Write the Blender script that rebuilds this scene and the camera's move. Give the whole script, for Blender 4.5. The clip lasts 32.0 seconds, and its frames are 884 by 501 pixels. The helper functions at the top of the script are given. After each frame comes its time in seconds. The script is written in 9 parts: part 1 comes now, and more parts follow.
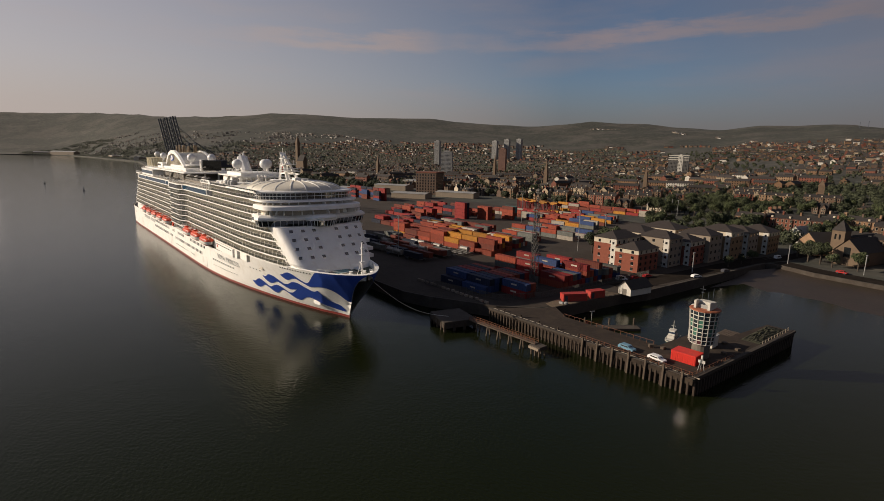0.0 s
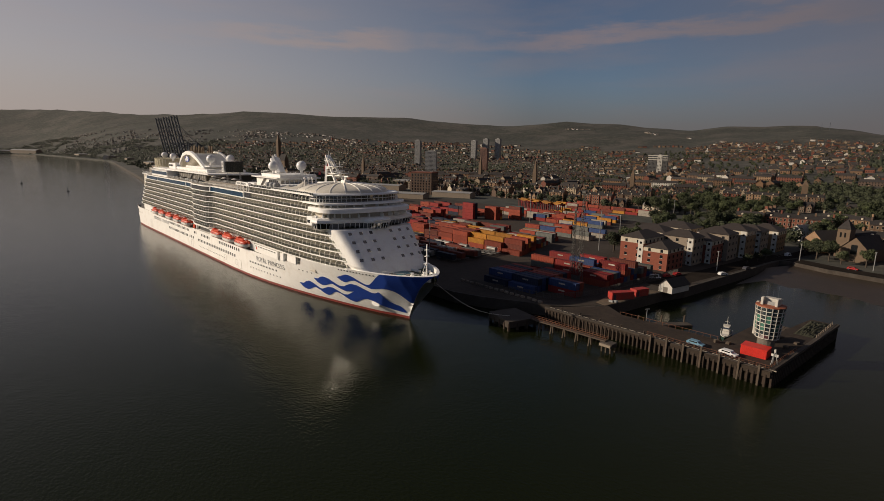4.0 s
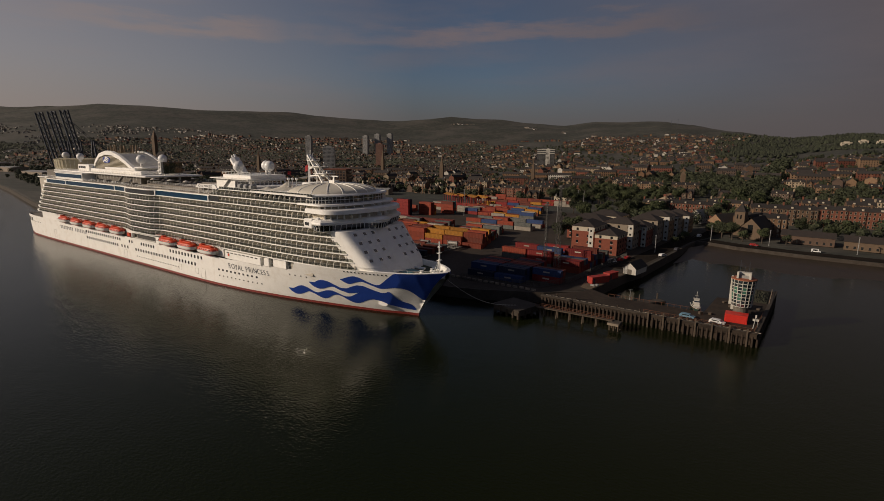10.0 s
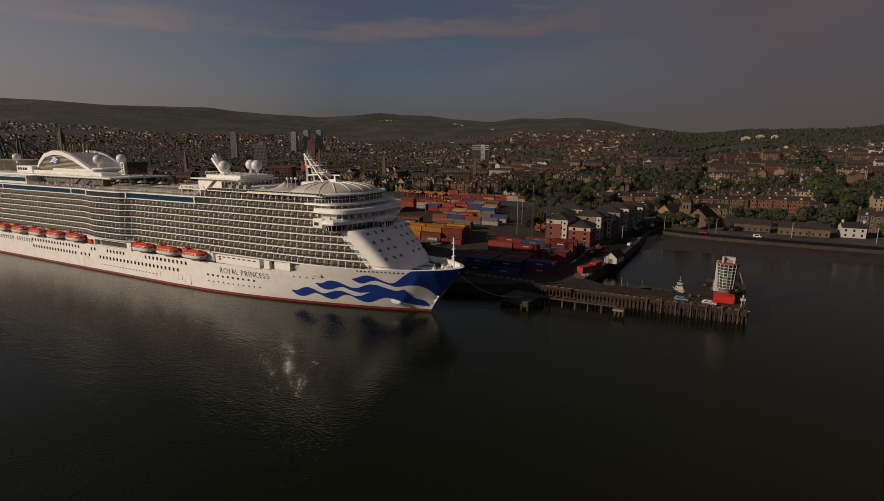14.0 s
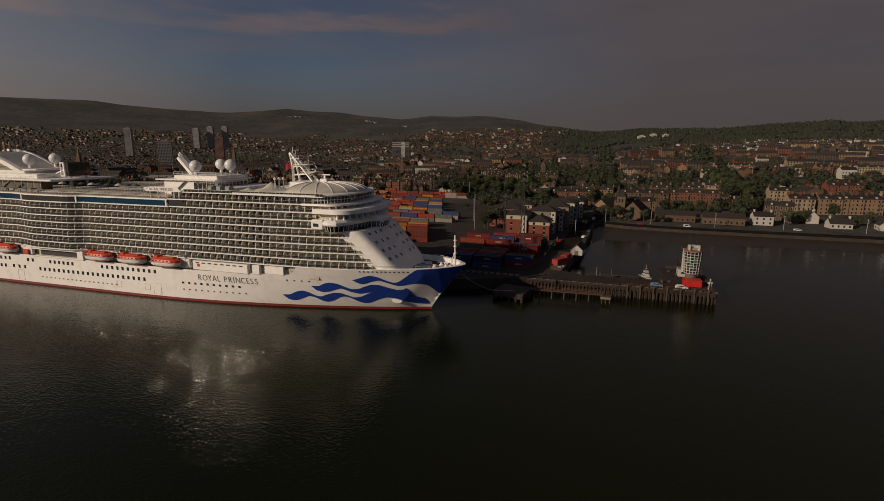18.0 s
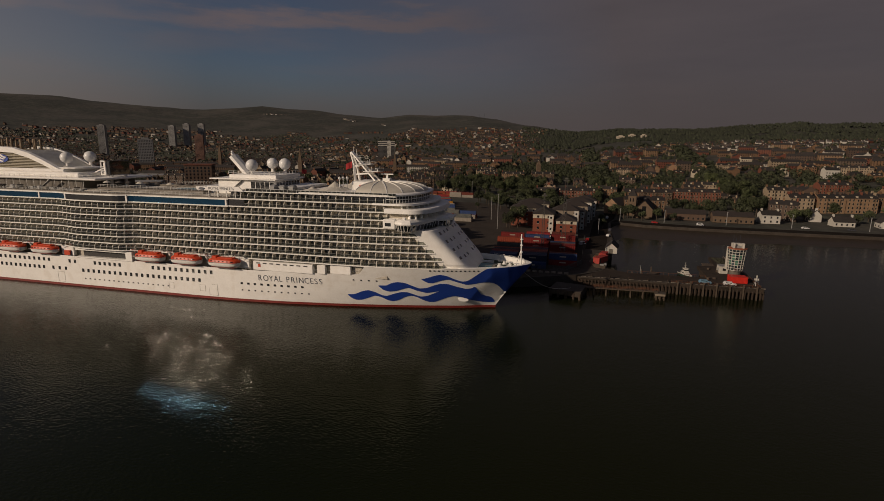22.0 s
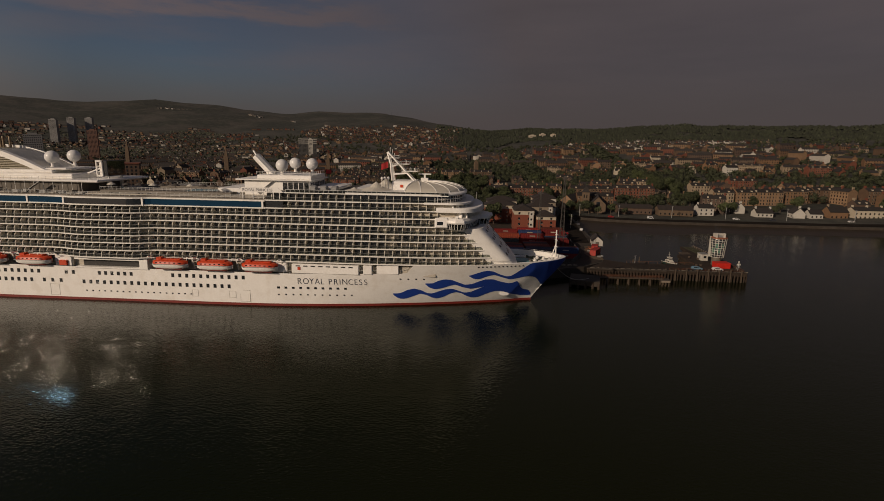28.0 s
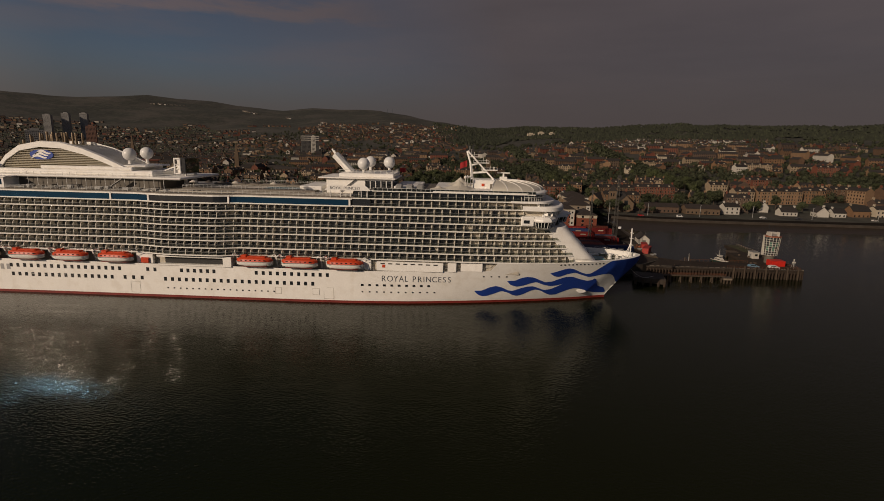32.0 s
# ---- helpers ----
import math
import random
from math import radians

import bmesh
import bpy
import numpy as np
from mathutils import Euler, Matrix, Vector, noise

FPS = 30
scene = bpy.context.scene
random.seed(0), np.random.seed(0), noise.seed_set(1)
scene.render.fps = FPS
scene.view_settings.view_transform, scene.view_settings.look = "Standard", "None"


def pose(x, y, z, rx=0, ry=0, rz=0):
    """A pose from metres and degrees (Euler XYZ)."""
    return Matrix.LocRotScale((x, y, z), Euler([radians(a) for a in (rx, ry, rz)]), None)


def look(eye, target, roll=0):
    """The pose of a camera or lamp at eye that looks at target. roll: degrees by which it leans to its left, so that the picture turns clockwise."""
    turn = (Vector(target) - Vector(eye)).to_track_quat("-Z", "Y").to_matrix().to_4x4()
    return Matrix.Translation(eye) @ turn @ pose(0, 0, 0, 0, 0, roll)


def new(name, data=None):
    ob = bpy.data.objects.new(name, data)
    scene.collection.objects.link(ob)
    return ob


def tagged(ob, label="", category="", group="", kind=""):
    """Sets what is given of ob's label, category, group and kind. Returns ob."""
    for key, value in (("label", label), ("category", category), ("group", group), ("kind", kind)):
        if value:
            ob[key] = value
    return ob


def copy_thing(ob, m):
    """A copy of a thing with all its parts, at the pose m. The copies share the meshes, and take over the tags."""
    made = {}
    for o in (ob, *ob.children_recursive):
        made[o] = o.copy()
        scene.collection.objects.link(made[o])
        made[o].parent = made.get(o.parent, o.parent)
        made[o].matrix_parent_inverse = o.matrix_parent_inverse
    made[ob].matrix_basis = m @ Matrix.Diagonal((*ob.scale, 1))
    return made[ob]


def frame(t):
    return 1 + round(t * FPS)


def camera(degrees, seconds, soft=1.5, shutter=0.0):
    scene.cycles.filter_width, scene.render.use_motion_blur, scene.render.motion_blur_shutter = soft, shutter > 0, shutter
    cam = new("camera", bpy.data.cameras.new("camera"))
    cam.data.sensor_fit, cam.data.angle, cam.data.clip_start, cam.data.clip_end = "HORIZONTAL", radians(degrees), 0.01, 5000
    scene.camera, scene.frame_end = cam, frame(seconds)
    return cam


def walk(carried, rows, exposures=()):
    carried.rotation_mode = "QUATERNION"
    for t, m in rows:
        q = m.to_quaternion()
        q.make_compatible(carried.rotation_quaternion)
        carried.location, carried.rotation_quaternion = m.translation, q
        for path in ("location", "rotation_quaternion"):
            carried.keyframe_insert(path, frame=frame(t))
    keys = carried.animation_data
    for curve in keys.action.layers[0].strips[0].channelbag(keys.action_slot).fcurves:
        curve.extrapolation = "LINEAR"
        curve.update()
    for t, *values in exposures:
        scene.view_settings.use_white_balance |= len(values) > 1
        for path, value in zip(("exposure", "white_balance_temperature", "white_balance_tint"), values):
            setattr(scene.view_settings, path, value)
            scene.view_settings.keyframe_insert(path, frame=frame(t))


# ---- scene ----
cam = camera(82.1, 32.0, soft=0.55)
PATH = [
    (0, (143.937, -78.426, 53.22), (142.412, -77.184, 52.854), 1.3),
    (0.5, (141.98, -81.405, 53.279), (140.458, -80.161, 52.912), 1.3),
    (1, (140.011, -84.437, 53.347), (138.492, -83.19, 52.979), 1.4),
    (1.5, (138.022, -87.471, 53.412), (136.506, -86.22, 53.045), 1.5),
    (2, (135.996, -90.485, 53.477), (134.483, -89.231, 53.11), 1.5),
    (2.5, (133.969, -93.406, 53.543), (132.459, -92.147, 53.176), 1.5),
    (4.5, (125.98, -104.709, 54.001), (124.552, -103.358, 53.634), 1.3),
    (5, (123.928, -107.398, 54.05), (122.53, -106.016, 53.683), 1.2),
    (5.5, (121.867, -109.987, 54.097), (120.492, -108.581, 53.73), 1.2),
    (6, (119.763, -112.555, 54.157), (118.403, -111.135, 53.79), 1.1),
    (6.5, (117.631, -115.158, 54.199), (116.283, -113.727, 53.832), 1.2),
    (7, (115.464, -117.669, 54.228), (114.139, -116.217, 53.86), 1.1),
    (7.5, (113.21, -120.012, 54.24), (111.921, -118.528, 53.871), 1.0),
    (8, (110.906, -122.268, 54.241), (109.659, -120.748, 53.871), 1.0),
    (8.5, (108.566, -124.423, 54.252), (107.374, -122.86, 53.881), 0.9),
    (9, (106.244, -126.565, 54.277), (105.086, -124.978, 53.905), 0.8),
    (9.5, (103.814, -128.805, 54.333), (102.671, -127.207, 53.958), 0.8),
    (10, (101.353, -131.114, 54.404), (100.225, -129.505, 54.026), 0.8),
    (10.5, (98.788, -133.363, 54.479), (97.675, -131.745, 54.1), 0.8),
    (11, (96.114, -135.535, 54.552), (95.01, -133.912, 54.171), 0.7),
    (11.5, (93.406, -137.709, 54.625), (92.309, -136.081, 54.241), 0.8),
    (12, (90.691, -139.841, 54.67), (89.622, -138.196, 54.284), 0.7),
    (12.5, (87.947, -141.928, 54.686), (86.929, -140.25, 54.3), 0.6),
    (13, (85.163, -143.982, 54.697), (84.191, -142.277, 54.309), 0.5),
    (13.5, (82.226, -145.998, 54.689), (81.296, -144.271, 54.302), 0.5),
    (14, (79.178, -147.964, 54.668), (78.291, -146.215, 54.279), 0.4),
    (14.5, (76.041, -149.865, 54.667), (75.199, -148.093, 54.277), 0.4),
    (16.5, (63.243, -156.82, 54.954), (62.559, -154.983, 54.558), 0.2),
    (17, (59.822, -158.408, 54.971), (59.189, -156.552, 54.576), 0.2),
    (17.5, (56.238, -159.824, 54.982), (55.647, -157.955, 54.587), 0.3),
    (18, (52.542, -161.12, 54.994), (51.975, -159.243, 54.597), 0.4),
    (18.5, (48.893, -162.362, 54.998), (48.348, -160.479, 54.6), 0.5),
    (19, (45.305, -163.579, 55.009), (44.784, -161.69, 54.611), 0.5),
    (19.5, (41.655, -164.812, 55.037), (41.152, -162.917, 54.638), 0.6),
    (20, (38.032, -166.154, 55.08), (37.539, -164.257, 54.681), 0.6),
    (20.5, (34.422, -167.485, 55.088), (33.936, -165.586, 54.687), 0.6),
    (21, (30.695, -168.72, 55.086), (30.216, -166.82, 54.686), 0.7),
    (21.5, (26.82, -169.845, 55.077), (26.346, -167.944, 54.676), 0.7),
    (22, (22.908, -170.962, 55.082), (22.438, -169.06, 54.682), 0.7),
    (22.5, (19.03, -172.183, 55.116), (18.564, -170.28, 54.715), 0.7),
    (23, (15.24, -173.511, 55.165), (14.778, -171.607, 54.763), 0.8),
    (23.5, (11.545, -174.864, 55.153), (11.09, -172.959, 54.751), 0.7),
    (24, (7.943, -176.175, 55.089), (7.504, -174.266, 54.687), 0.7),
    (24.5, (4.388, -177.369, 55.013), (3.978, -175.454, 54.612), 0.7),
    (25, (0.737, -178.369, 54.981), (0.377, -176.443, 54.58), 0.8),
    (25.5, (-2.946, -179.29, 54.99), (-3.233, -177.351, 54.589), 0.9),
    (27.5, (-17.956, -182.475, 55.322), (-18.098, -180.522, 54.917), 0.8),
    (28, (-21.8, -183.234, 55.329), (-21.919, -181.279, 54.926), 1.0),
    (28.5, (-25.718, -183.935, 55.305), (-25.822, -181.979, 54.902), 0.9),
    (29, (-29.67, -184.571, 55.267), (-29.764, -182.614, 54.863), 1.0),
    (29.5, (-33.706, -185.172, 55.227), (-33.794, -183.215, 54.823), 1.0),
    (30, (-37.794, -185.696, 55.197), (-37.879, -183.739, 54.792), 1.1),
    (30.5, (-41.848, -186.149, 55.185), (-41.93, -184.192, 54.781), 1.1),
    (31, (-45.806, -186.524, 55.193), (-45.89, -184.567, 54.787), 1.1),
    (31.5, (-49.694, -186.859, 55.212), (-49.778, -184.903, 54.804), 1.2),
    (32, (-53.583, -187.188, 55.231), (-53.664, -185.233, 54.82), 1.3),
]
EXPOSURES = [(0, 0.08, 7100, 13), (6, -0.38, 7150, 14), (13, -0.76, 7300, 16), (19, -1.02, 7500, 18), (25, -1.08, 7600, 18), (29, -1.10, 7650, 18), (32, -1.04, 7700, 18)]
walk(cam, [(t, look(eye, target, roll)) for t, eye, target, roll in PATH], EXPOSURES)

# ---- light ----
SUN_AZ, SUN_EL = -131.3, 21.4
world = bpy.data.worlds.new("sky")
scene.world = world
world.use_nodes = True
wn, wl = world.node_tree.nodes, world.node_tree.links
wn.clear()
w_out = wn.new("ShaderNodeOutputWorld")
w_bg = wn.new("ShaderNodeBackground")
w_sky = wn.new("ShaderNodeTexSky")
w_sky.sky_type = "NISHITA"
w_sky.sun_disc = False
w_sky.sun_elevation = radians(SUN_EL)
w_sky.sun_rotation = radians(90.0 - SUN_AZ)
w_sky.altitude = 50.0
w_sky.air_density, w_sky.dust_density, w_sky.ozone_density = 1.0, 1.2, 3.0
w_tc = wn.new("ShaderNodeTexCoord")
w_map = wn.new("ShaderNodeMapping")
w_map.inputs["Scale"].default_value = (1.6, 1.6, 9.0)
w_map.inputs["Rotation"].default_value = (0.0, radians(4), radians(20))
w_noise = wn.new("ShaderNodeTexNoise")
w_noise.inputs["Scale"].default_value = 1.7
w_noise.inputs["Detail"].default_value = 7.0
w_noise.inputs["Roughness"].default_value = 0.55
w_ramp = wn.new("ShaderNodeValToRGB")
w_ramp.color_ramp.elements[0].position, w_ramp.color_ramp.elements[1].position = 0.50, 0.68
w_ramp.color_ramp.elements[0].color = (0.0, 0.0, 0.0, 1)
w_ramp.color_ramp.elements[1].color = (0.22, 0.22, 0.22, 1)
w_dot = wn.new("ShaderNodeVectorMath")
w_dot.operation = "DOT_PRODUCT"
w_dot.inputs[1].default_value = (0.62, 0.71, 0.33)
w_cov = wn.new("ShaderNodeMapRange")
w_cov.inputs["From Min"].default_value, w_cov.inputs["From Max"].default_value = 0.34, 0.80
w_cov.inputs["To Min"].default_value, w_cov.inputs["To Max"].default_value = 0.0, 0.92
w_streak = wn.new("ShaderNodeMix")
w_streak.data_type = "RGBA"
w_streak.inputs["B"].default_value = (4.3, 3.4, 3.4, 1)
w_grey = wn.new("ShaderNodeMix")
w_grey.data_type = "RGBA"
w_grey.inputs["A"].default_value = (1.70, 1.56, 1.78, 1)
w_grey.inputs["B"].default_value = (2.85, 2.56, 2.82, 1)
w_mix = wn.new("ShaderNodeMix")
w_mix.data_type = "RGBA"
wl.new(w_tc.outputs["Generated"], w_dot.inputs[0])
wl.new(w_dot.outputs["Value"], w_cov.inputs["Value"])
w_sepz = wn.new("ShaderNodeSeparateXYZ")
w_lift = wn.new("ShaderNodeMapRange")
w_lift.inputs["From Min"].default_value, w_lift.inputs["From Max"].default_value = 0.0, 0.34
w_lift.inputs["To Min"].default_value, w_lift.inputs["To Max"].default_value = -0.35, 0.45
w_tone = wn.new("ShaderNodeMath")
w_tone.operation = "ADD"
w_tone.use_clamp = True
wl.new(w_tc.outputs["Generated"], w_sepz.inputs["Vector"])
wl.new(w_sepz.outputs["Z"], w_lift.inputs["Value"])
wl.new(w_lift.outputs["Result"], w_tone.inputs[0])
wl.new(w_noise.outputs["Fac"], w_tone.inputs[1])
wl.new(w_tone.outputs["Value"], w_grey.inputs["Factor"])
w_hue = wn.new("ShaderNodeMix")
w_hue.data_type, w_hue.blend_type = "RGBA", "MULTIPLY"
w_hue.inputs["Factor"].default_value = 1.0
w_hue.inputs["B"].default_value = (0.92, 0.94, 1.04, 1)
wl.new(w_sky.outputs["Color"], w_hue.inputs["A"])
wl.new(w_hue.outputs["Result"], w_streak.inputs["A"])
wl.new(w_ramp.outputs["Color"], w_streak.inputs["Factor"])
# a thin line of pink cloud that climbs slowly to the east
w_line = wn.new("ShaderNodeVectorMath")
w_line.operation = "DOT_PRODUCT"
w_line.inputs[1].default_value = (-0.024, -0.020, 1.0)
w_shred = wn.new("ShaderNodeTexNoise")
w_shred.inputs["Scale"].default_value, w_shred.inputs["Detail"].default_value, w_shred.inputs["Roughness"].default_value = 2.6, 8.0, 0.6
w_wisp = wn.new("ShaderNodeMapRange")
w_wisp.inputs["From Min"].default_value, w_wisp.inputs["From Max"].default_value = 0.3, 0.7
w_wisp.inputs["To Min"].default_value, w_wisp.inputs["To Max"].default_value = -0.228, -0.182
w_off, w_abs = wn.new("ShaderNodeMath"), wn.new("ShaderNodeMath")
w_off.operation, w_abs.operation = "ADD", "ABSOLUTE"
w_thin = wn.new("ShaderNodeMapRange")
w_thin.interpolation_type = "SMOOTHSTEP"
w_thin.inputs["From Min"].default_value, w_thin.inputs["From Max"].default_value = 0.0, 0.022
w_thin.inputs["To Min"].default_value, w_thin.inputs["To Max"].default_value = 0.6, 0.0
w_gaps = wn.new("ShaderNodeTexNoise")
w_gaps.inputs["Scale"].default_value, w_gaps.inputs["Detail"].default_value = 3.1, 5.0
w_gap = wn.new("ShaderNodeMapRange")
w_gap.inputs["From Min"].default_value, w_gap.inputs["From Max"].default_value = 0.36, 0.56
w_front = wn.new("ShaderNodeVectorMath")
w_front.operation = "DOT_PRODUCT"
w_front.inputs[1].default_value = (-0.62, 0.78, 0.0)
w_fr = wn.new("ShaderNodeMapRange")
w_fr.inputs["From Min"].default_value, w_fr.inputs["From Max"].default_value = 0.70, 0.90
w_m1, w_m2 = wn.new("ShaderNodeMath"), wn.new("ShaderNodeMath")
w_m1.operation = w_m2.operation = "MULTIPLY"
w_pink = wn.new("ShaderNodeMix")
w_pink.data_type = "RGBA"
w_pink.inputs["B"].default_value = (4.6, 3.6, 3.6, 1)
wl.new(w_tc.outputs["Generated"], w_line.inputs[0])
wl.new(w_map.outputs["Vector"], w_shred.inputs["Vector"])
wl.new(w_shred.outputs["Fac"], w_wisp.inputs["Value"])
wl.new(w_line.outputs["Value"], w_off.inputs[0])
wl.new(w_wisp.outputs["Result"], w_off.inputs[1])
wl.new(w_off.outputs["Value"], w_abs.inputs[0])
wl.new(w_abs.outputs["Value"], w_thin.inputs["Value"])
wl.new(w_tc.outputs["Generated"], w_gaps.inputs["Vector"])
wl.new(w_gaps.outputs["Fac"], w_gap.inputs["Value"])
wl.new(w_tc.outputs["Generated"], w_front.inputs[0])
wl.new(w_front.outputs["Value"], w_fr.inputs["Value"])
wl.new(w_thin.outputs["Result"], w_m1.inputs[0])
wl.new(w_gap.outputs["Result"], w_m1.inputs[1])
wl.new(w_m1.outputs["Value"], w_m2.inputs[0])
wl.new(w_fr.outputs["Result"], w_m2.inputs[1])
wl.new(w_m2.outputs["Value"], w_pink.inputs["Factor"])
wl.new(w_streak.outputs["Result"], w_pink.inputs["A"])
wl.new(w_pink.outputs["Result"], w_mix.inputs["A"])
wl.new(w_cov.outputs["Result"], w_mix.inputs["Factor"])
wl.new(w_grey.outputs["Result"], w_mix.inputs["B"])
wl.new(w_tc.outputs["Generated"], w_map.inputs["Vector"])
wl.new(w_map.outputs["Vector"], w_noise.inputs["Vector"])
wl.new(w_noise.outputs["Fac"], w_ramp.inputs["Fac"])
# pale haze low over the water on the sun's side
w_side = wn.new("ShaderNodeVectorMath")
w_side.operation = "DOT_PRODUCT"
w_side.inputs[1].default_value = (-0.95, -0.30, 0.0)
w_near = wn.new("ShaderNodeMapRange")
w_near.inputs["From Min"].default_value, w_near.inputs["From Max"].default_value = 0.35, 1.05
w_near.inputs["To Min"].default_value, w_near.inputs["To Max"].default_value = 0.0, 0.85
w_sep = wn.new("ShaderNodeSeparateXYZ")
w_low = wn.new("ShaderNodeMapRange")
w_low.inputs["From Min"].default_value, w_low.inputs["From Max"].default_value = 0.02, 0.55
w_low.inputs["To Min"].default_value, w_low.inputs["To Max"].default_value = 1.0, 0.35
w_hf = wn.new("ShaderNodeMath")
w_hf.operation = "MULTIPLY"
w_haze = wn.new("ShaderNodeMix")
w_haze.data_type = "RGBA"
w_haze.inputs["B"].default_value = (8.4, 7.6, 7.4, 1)
wl.new(w_tc.outputs["Generated"], w_side.inputs[0])
wl.new(w_side.outputs["Value"], w_near.inputs["Value"])
wl.new(w_tc.outputs["Generated"], w_sep.inputs["Vector"])
wl.new(w_sep.outputs["Z"], w_low.inputs["Value"])
wl.new(w_near.outputs["Result"], w_hf.inputs[0])
wl.new(w_low.outputs["Result"], w_hf.inputs[1])
wl.new(w_hf.outputs["Value"], w_haze.inputs["Factor"])
# a thin brownish layer all along the horizon
w_band = wn.new("ShaderNodeMapRange")
w_band.interpolation_type = "SMOOTHSTEP"
w_band.inputs["From Min"].default_value, w_band.inputs["From Max"].default_value = 0.02, 0.15
w_band.inputs["To Min"].default_value, w_band.inputs["To Max"].default_value = 0.85, 0.0
w_murk = wn.new("ShaderNodeMix")
w_murk.data_type = "RGBA"
w_murk.inputs["B"].default_value = (2.2, 2.04, 2.22, 1)
wl.new(w_sepz.outputs["Z"], w_band.inputs["Value"])
wl.new(w_band.outputs["Result"], w_murk.inputs["Factor"])
wl.new(w_mix.outputs["Result"], w_murk.inputs["A"])
wl.new(w_murk.outputs["Result"], w_haze.inputs["A"])
wl.new(w_haze.outputs["Result"], w_bg.inputs["Color"])
w_bg.inputs["Strength"].default_value = 0.060
wl.new(w_bg.outputs["Background"], w_out.inputs["Surface"])

sun = new("sun", bpy.data.lights.new("sun", "SUN"))
sun.data.energy, sun.data.angle, sun.data.color = 5.0, radians(0.6), (1.0, 0.90, 0.765)
sun_dir = Vector((math.cos(radians(SUN_EL)) * math.cos(radians(SUN_AZ)), math.cos(radians(SUN_EL)) * math.sin(radians(SUN_AZ)), math.sin(radians(SUN_EL))))
sun.matrix_world = look(sun_dir * 1000, (0, 0, 0))


# ---- materials ----
def mat(name, color, rough=0.7, metal=0.0, var=0.15, scale=1.0, bump=0.0, bscale=None, fine=8.0, spec=0.5, rand=0.0, stain=None, island=0.0):
    """A surface with two scales of variation; stain=(colour, amount, size); rand: change from piece to piece."""
    m = bpy.data.materials.new(name)
    m.use_nodes = True
    n, l = m.node_tree.nodes, m.node_tree.links
    b = n["Principled BSDF"]
    b.inputs["Roughness"].default_value = rough
    b.inputs["Metallic"].default_value = metal
    b.inputs["Specular IOR Level"].default_value = spec
    tc = n.new("ShaderNodeTexCoord")
    n1, n2 = n.new("ShaderNodeTexNoise"), n.new("ShaderNodeTexNoise")
    n1.inputs["Scale"].default_value, n1.inputs["Detail"].default_value = scale, 5
    n2.inputs["Scale"].default_value, n2.inputs["Detail"].default_value = scale * fine, 4
    l.new(tc.outputs["Object"], n1.inputs["Vector"])
    l.new(tc.outputs["Object"], n2.inputs["Vector"])
    add = n.new("ShaderNodeMath")
    add.operation = "ADD"
    l.new(n1.outputs["Fac"], add.inputs[0])
    l.new(n2.outputs["Fac"], add.inputs[1])
    rng = n.new("ShaderNodeMapRange")
    rng.inputs["From Min"].default_value, rng.inputs["From Max"].default_value = 0.6, 1.4
    rng.inputs["To Min"].default_value, rng.inputs["To Max"].default_value = 1 - var, 1 + var
    l.new(add.outputs[0], rng.inputs["Value"])
    value = rng.outputs["Result"]
    for amount, make, out in ((rand, "ShaderNodeObjectInfo", "Random"), (island, "ShaderNodeNewGeometry", "Random Per Island")):
        if amount:
            oi = n.new(make)
            r2 = n.new("ShaderNodeMapRange")
            r2.inputs["To Min"].default_value, r2.inputs["To Max"].default_value = 1 - amount, 1 + amount
            l.new(oi.outputs[out], r2.inputs["Value"])
            mul = n.new("ShaderNodeMath")
            mul.operation = "MULTIPLY"
            l.new(value, mul.inputs[0])
            l.new(r2.outputs["Result"], mul.inputs[1])
            value = mul.outputs[0]
    hsv = n.new("ShaderNodeHueSaturation")
    hsv.inputs["Color"].default_value = (*color, 1)
    l.new(value, hsv.inputs["Value"])
    col = hsv.outputs["Color"]
    if stain:
        n3 = n.new("ShaderNodeTexNoise")
        n3.inputs["Scale"].default_value, n3.inputs["Detail"].default_value = 1.0 / stain[2], 6
        l.new(tc.outputs["Object"], n3.inputs["Vector"])
        rr = n.new("ShaderNodeMapRange")
        rr.inputs["From Min"].default_value, rr.inputs["From Max"].default_value = 0.5, 0.68
        rr.inputs["To Max"].default_value = stain[1]
        l.new(n3.outputs["Fac"], rr.inputs["Value"])
        mx = n.new("ShaderNodeMix")
        mx.data_type = "RGBA"
        mx.inputs["B"].default_value = (*stain[0], 1)
        l.new(rr.outputs["Result"], mx.inputs["Factor"])
        l.new(col, mx.inputs["A"])
        col = mx.outputs["Result"]
    l.new(col, b.inputs["Base Color"])
    if bump:
        bp = n.new("ShaderNodeBump")
        bp.inputs["Strength"].default_value = bump
        bp.inputs["Distance"].default_value = 0.1 if bscale is None else bscale
        l.new(n2.outputs["Fac"], bp.inputs["Height"])
        l.new(bp.outputs["Normal"], b.inputs["Normal"])
    return m


